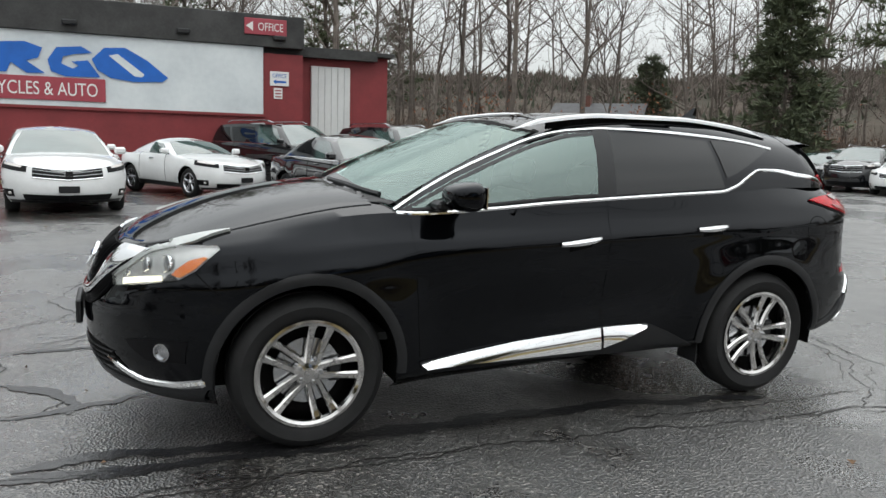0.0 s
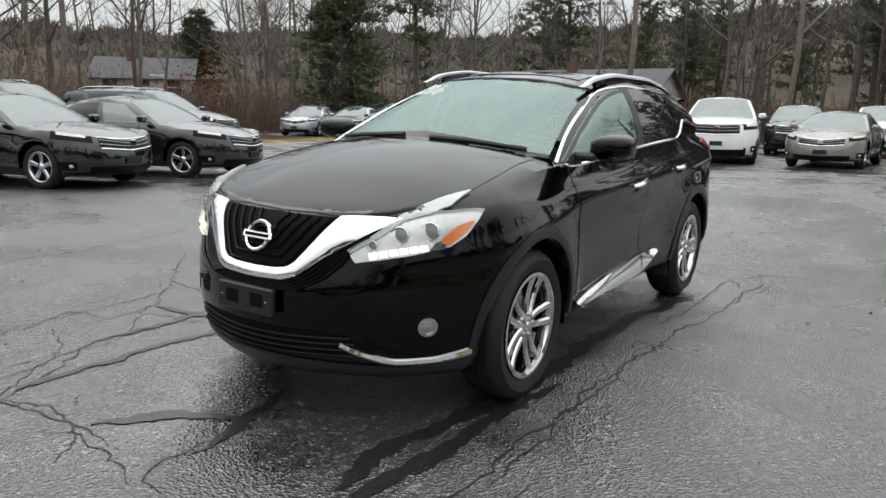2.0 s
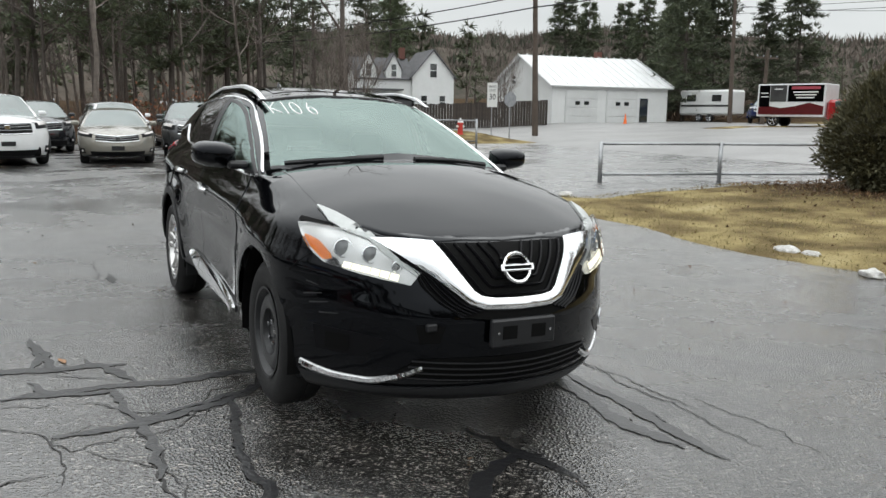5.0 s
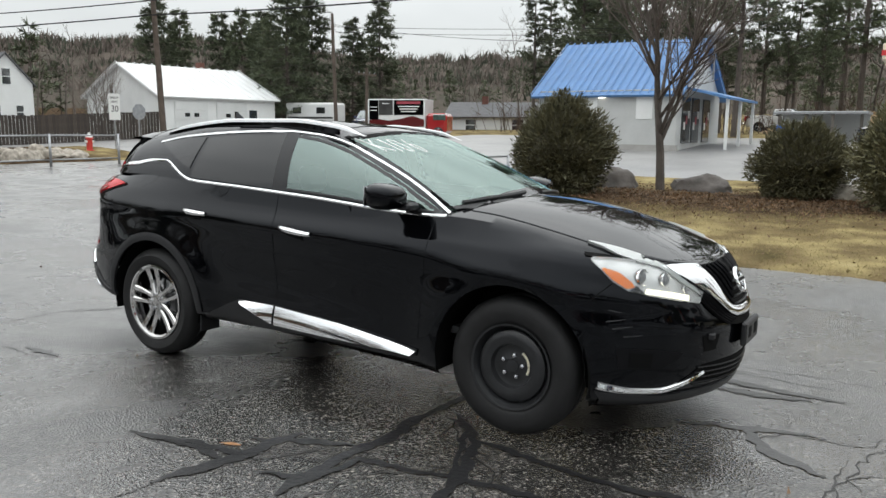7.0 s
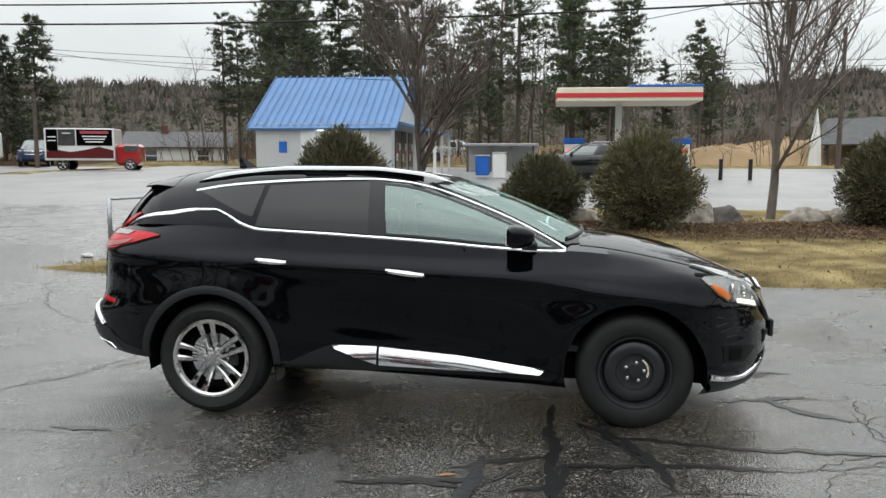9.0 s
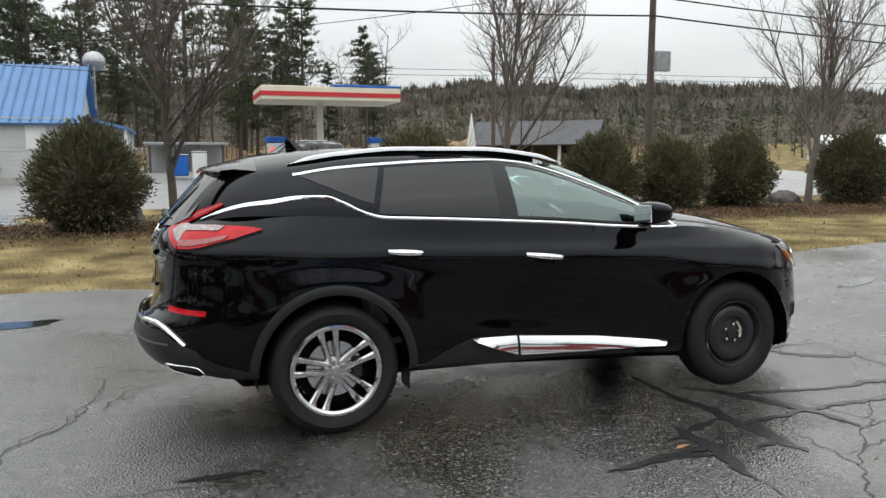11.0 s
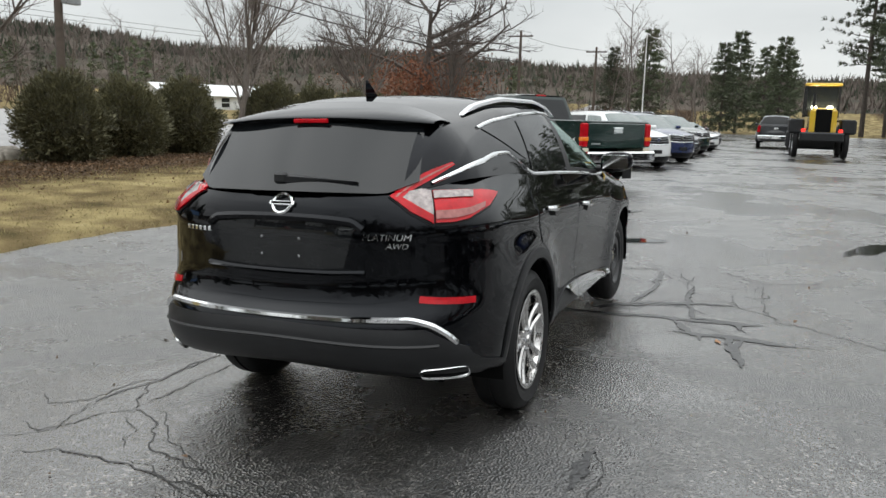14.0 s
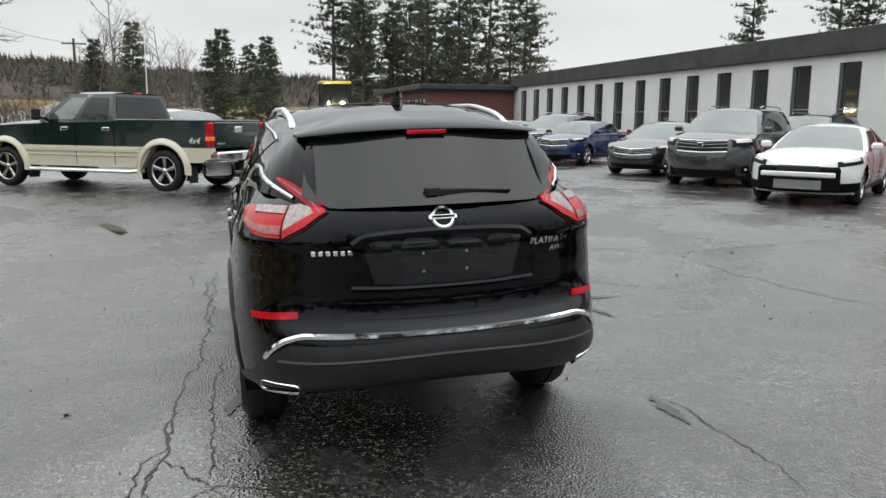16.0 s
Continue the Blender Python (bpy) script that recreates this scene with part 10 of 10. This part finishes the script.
def tar_seam(pts, width):
    bm = bmesh.new()
    ribbon(bm, pts, width, 0.0045 + 0.0002 * (len(lot.children) % 12), 0.05, len(lot.children))
    bmesh.ops.recalc_face_normals(bm, faces=bm.faces[:])
    part("tar_seam", bm, TAR, lot, "shiny black tar seam")


def crack(pts, width):
    bm = bmesh.new()
    ribbon(bm, pts, width * 0.42, 0.0030 + 0.0001 * (len(lot.children) % 12), 0.06, len(lot.children))
    bmesh.ops.recalc_face_normals(bm, faces=bm.faces[:])
    part("crack", bm, CRACK, lot, "dark crack in the asphalt")


tar_seam([(0.90, -0.34), (0.89, -0.75), (0.89, -1.10), (0.90, -1.36), (0.88, -1.63), (0.86, -1.89), (0.91, -2.10)], 0.1)
tar_seam([(-0.26, -1.96), (-0.03, -1.93), (0.18, -1.94), (0.45, -1.96)], 0.06)
tar_seam([(0.50, -1.47), (0.45, -1.68), (0.44, -1.95), (0.40, -2.18), (0.36, -2.33)], 0.1)
tar_seam([(0.32, -1.69), (0.57, -1.56), (0.86, -1.42)], 0.07)
tar_seam([(0.65, -1.97), (0.90, -1.83), (0.98, -1.60), (1.18, -1.53), (1.42, -1.52), (1.71, -1.50), (2.12, -1.50)], 0.06)
tar_seam([(1.00, -0.83), (1.16, -0.88), (1.33, -1.08), (1.45, -1.36), (1.47, -1.64), (1.49, -1.88)], 0.08)
tar_seam([(1.28, -1.05), (1.53, -1.09), (1.82, -1.15), (2.12, -1.14), (2.54, -1.11), (2.91, -1.10)], 0.06)
tar_seam([(0.99, -0.72), (1.19, -0.98), (1.37, -1.28), (1.46, -1.54), (1.53, -1.86)], 0.05)
tar_seam([(-0.25, -1.96), (0.11, -1.93), (0.35, -1.88), (0.55, -1.76)], 0.06)
tar_seam([(2.64, 0.72), (2.18, 0.72), (1.58, 0.83), (0.93, 0.82), (0.26, 0.81), (-0.47, 0.85), (-1.41, 1.00)], 0.11)
tar_seam([(2.76, 0.84), (2.21, 0.90), (1.60, 0.91)], 0.07)
tar_seam([(2.72, 0.77), (2.24, 0.71), (1.57, 0.77), (0.96, 0.85), (-0.00, 0.82)], 0.11)
tar_seam([(2.43, 0.93), (1.88, 0.91), (1.12, 0.96)], 0.07)
tar_seam([(2.92, -0.48), (2.67, -0.34), (2.49, -0.04), (2.52, 0.11)], 0.1)
tar_seam([(2.11, -0.11), (2.48, 0.04), (2.86, 0.11)], 0.08)
tar_seam([(1.59, 0.92), (2.33, 0.91), (2.91, 0.87)], 0.07)
tar_seam([(-2.30, -1.36), (-2.08, -1.34), (-1.90, -1.34)], 0.07)
tar_seam([(-2.32, -1.34), (-2.03, -1.34), (-1.87, -1.37)], 0.06)
crack([(-2.91, 1.22), (-2.78, 0.77), (-2.87, 0.32), (-2.93, -0.13), (-3.12, -0.38), (-3.21, -0.47)], 0.03)
crack([(-3.02, 1.69), (-2.62, 1.26), (-2.24, 1.37), (-1.89, 1.32)], 0.02)
crack([(-2.34, 1.12), (-2.49, 0.87), (-2.75, 0.72)], 0.02)
crack([(1.10, -0.51), (1.14, -1.09), (1.51, -1.21), (1.10, -1.75), (0.99, -2.39)], 0.025)
crack([(0.83, -1.47), (0.53, -1.93), (0.39, -2.20), (0.32, -2.62)], 0.02)
crack([(3.23, -0.90), (2.35, -1.56), (2.22, -1.98)], 0.02)
crack([(-2.29, 1.83), (-2.37, 1.60), (-2.25, 1.43), (-1.96, 1.40), (-1.75, 1.33), (-1.33, 1.29)], 0.03)
crack([(-2.66, 1.51), (-2.68, 1.31), (-2.39, 1.19), (-2.24, 1.07), (-2.42, 0.80), (-2.64, 0.61), (-2.74, 0.36), (-2.80, 0.10)], 0.03)
crack([(3.24, -0.80), (3.23, -1.60), (2.54, -2.12), (2.79, -2.58), (2.45, -3.73)], 0.03)
crack([(1.02, -0.84), (1.57, -1.35), (1.67, -1.80), (1.11, -2.21), (0.29, -3.11)], 0.025)
crack([(2.93, -1.30), (2.12, -1.46), (1.65, -1.75)], 0.02)
crack([(2.54, -2.12), (1.50, -2.08), (1.01, -2.20)], 0.02)
crack([(2.36, 1.20), (0.93, 1.12), (-0.07, 1.16), (-0.79, 1.27), (-1.67, 1.31), (-2.31, 1.35)], 0.035)
crack([(-0.37, 1.07), (-1.24, 1.09), (-2.26, 1.08)], 0.03)
crack([(-1.87, 1.34), (-2.34, 1.02)], 0.03)
crack([(2.74, -3.08), (2.00, -3.91), (2.06, -4.74), (2.20, -6.83)], 0.035)
crack([(2.00, -3.91), (0.71, -3.86), (-0.11, -4.01), (-0.68, -4.11)], 0.03)
crack([(-1.86, -1.39), (-2.48, -1.45), (-2.98, -1.42), (-3.14, -1.38)], 0.02)
crack([(3.05, -1.67), (2.85, -1.86), (2.59, -2.19)], 0.025)
crack([(-2.76, 0.14), (-2.56, 0.54), (-2.20, 0.95)], 0.02)
crack([(3.00, -1.07), (2.94, -0.81), (2.97, -0.50), (3.11, -0.34), (3.27, -0.28)], 0.03)
crack([(2.73, -1.87), (2.41, -2.00), (1.96, -2.17), (1.89, -1.82)], 0.025)
crack([(3.14, 0.28), (3.04, 0.08), (2.67, 0.04), (2.46, -0.19)], 0.03)
crack([(3.12, -1.30), (3.04, -1.03), (3.00, -0.73), (2.99, -0.42), (2.99, -0.18)], 0.03)
crack([(3.04, -1.03), (2.65, -1.20), (2.23, -1.46), (1.55, -1.51), (1.29, -1.36)], 0.03)
crack([(2.10, -1.92), (1.95, -1.83), (1.54, -1.90), (1.38, -1.69)], 0.025)
crack([(2.81, -1.48), (2.57, -1.41), (2.30, -1.40)], 0.02)
crack([(0.55, 1.12), (1.04, 1.16), (1.72, 1.14), (2.40, 1.15), (2.87, 1.09)], 0.03)
crack([(-4.12, 1.94), (-5.11, 2.78), (-6.11, 4.24), (-6.56, 6.66)], 0.03)
crack([(-1.56, -4.13), (-2.40, -3.42), (-3.12, -2.44)], 0.025)
crack([(-3.14, -1.07), (-3.23, -0.53), (-3.00, -0.07)], 0.025)
crack([(2.13, 1.36), (2.62, 1.37), (3.10, 1.34)], 0.025)
crack([(3.11, -0.59), (3.03, -0.41), (3.05, -0.15), (3.16, 0.11)], 0.03)
crack([(-3.24, -0.55), (-2.98, -0.17), (-2.80, 0.65)], 0.025)

PUDDLE = mat("standing_water", (0.020, 0.020, 0.019), 0.06, spec=0.7, vary=0.3, scale=2)


def puddle(cx, cy, rx, ry, turn, seed):
    bm = bmesh.new()
    ring = []
    for k in range(48):
        a = 2 * math.pi * k / 48
        r = 1 + 0.45 * noise.noise(Vector((math.cos(a) * 1.6, math.sin(a) * 1.6, seed))) + 0.22 * noise.noise(Vector((math.cos(a) * 5, math.sin(a) * 5, seed)))
        u, v = rx * r * math.cos(a), ry * r * math.sin(a)
        x, y = cx + u * math.cos(turn) - v * math.sin(turn), cy + u * math.sin(turn) + v * math.cos(turn)
        ring.append(bm.verts.new((x, y, height(x, y) + 0.007)))
    mid = bm.verts.new((cx, cy, height(cx, cy) + 0.007))
    for k in range(48):
        bm.faces.new((ring[k], ring[(k + 1) % 48], mid))
    part("puddle", bm, PUDDLE, lot, "shallow dark puddle", True)


for n_p, (cx, cy, rx, ry, turn) in enumerate(((-4.05, 3.7, 0.62, 0.16, 0.35), (4.9, -0.5, 0.16, 0.50, 0.25), (7.65, 0.1, 0.42, 0.14, -0.7), (5.2, -3.3, 0.62, 0.15, -0.5), (6.3, 2.6, 0.5, 0.12, 0.4), (-6.5, -4.0, 0.7, 0.2, 0.2))):
    puddle(cx, cy, rx, ry, turn, 3.0 + n_p)

RUST = mat("rust_stain", (0.34, 0.17, 0.07), 0.6, vary=0.5, scale=30)
bm = bmesh.new()
ribbon(bm, [(0.26, -1.82), (0.31, -1.80), (0.37, -1.79)], 0.05, 0.0065, 0.01, 2.0, 0.01)
bmesh.ops.recalc_face_normals(bm, faces=bm.faces[:])
part("stain", bm, RUST, lot, "small orange stain on the asphalt")


def litter():
    """Fallen leaves over the mulched bank and blown along the lot's edge."""
    random.seed(431)
    st = Sticks()
    for k in range(30000):
        x = random.uniform(-9, 40)
        y = random.gauss(13.0, 1.7) if random.random() < 0.98 else random.uniform(5.2, 9.5)
        if paved(x, y) > -0.1 or y < 5 or y > 17.5 or (y < 9.3 and random.random() < 0.5):
            continue
        p = Vector((x, y, height(x, y) + ground_lift(x, y) + 0.012))
        st.blade(p, rand_dir(Vector((0, 0, 0.12)), 0.9) * 1.0, random.uniform(0.012, 0.028), random.uniform(0.03, 0.07))
    tagged(new("fallen_leaves", st.mesh("fallen_leaves", LITTER)), "wet orange-brown fallen leaves on the bank", "leaves", kind="stuff")


LITTER = mat("wet_leaf_litter", (0.19, 0.105, 0.048), 0.6, color2=(0.05, 0.028, 0.014), scale=1.4)
litter()


def specks():
    """Loose grit and leaf scraps on the asphalt."""
    random.seed(432)
    st = Sticks()
    for k in range(170):
        x, y = random.uniform(-7, 9), random.uniform(-8, 5.2)
        p = Vector((x, y, height(x, y) + 0.006))
        st.blade(p, rand_dir(Vector((0, 0, 0.1)), 0.9), random.uniform(0.006, 0.02), random.uniform(0.012, 0.045))
    tagged(new("leaf_scraps", st.mesh("leaf_scraps", LITTER)), "dark leaf scraps scattered on wet asphalt", "leaves", kind="stuff")


specks()
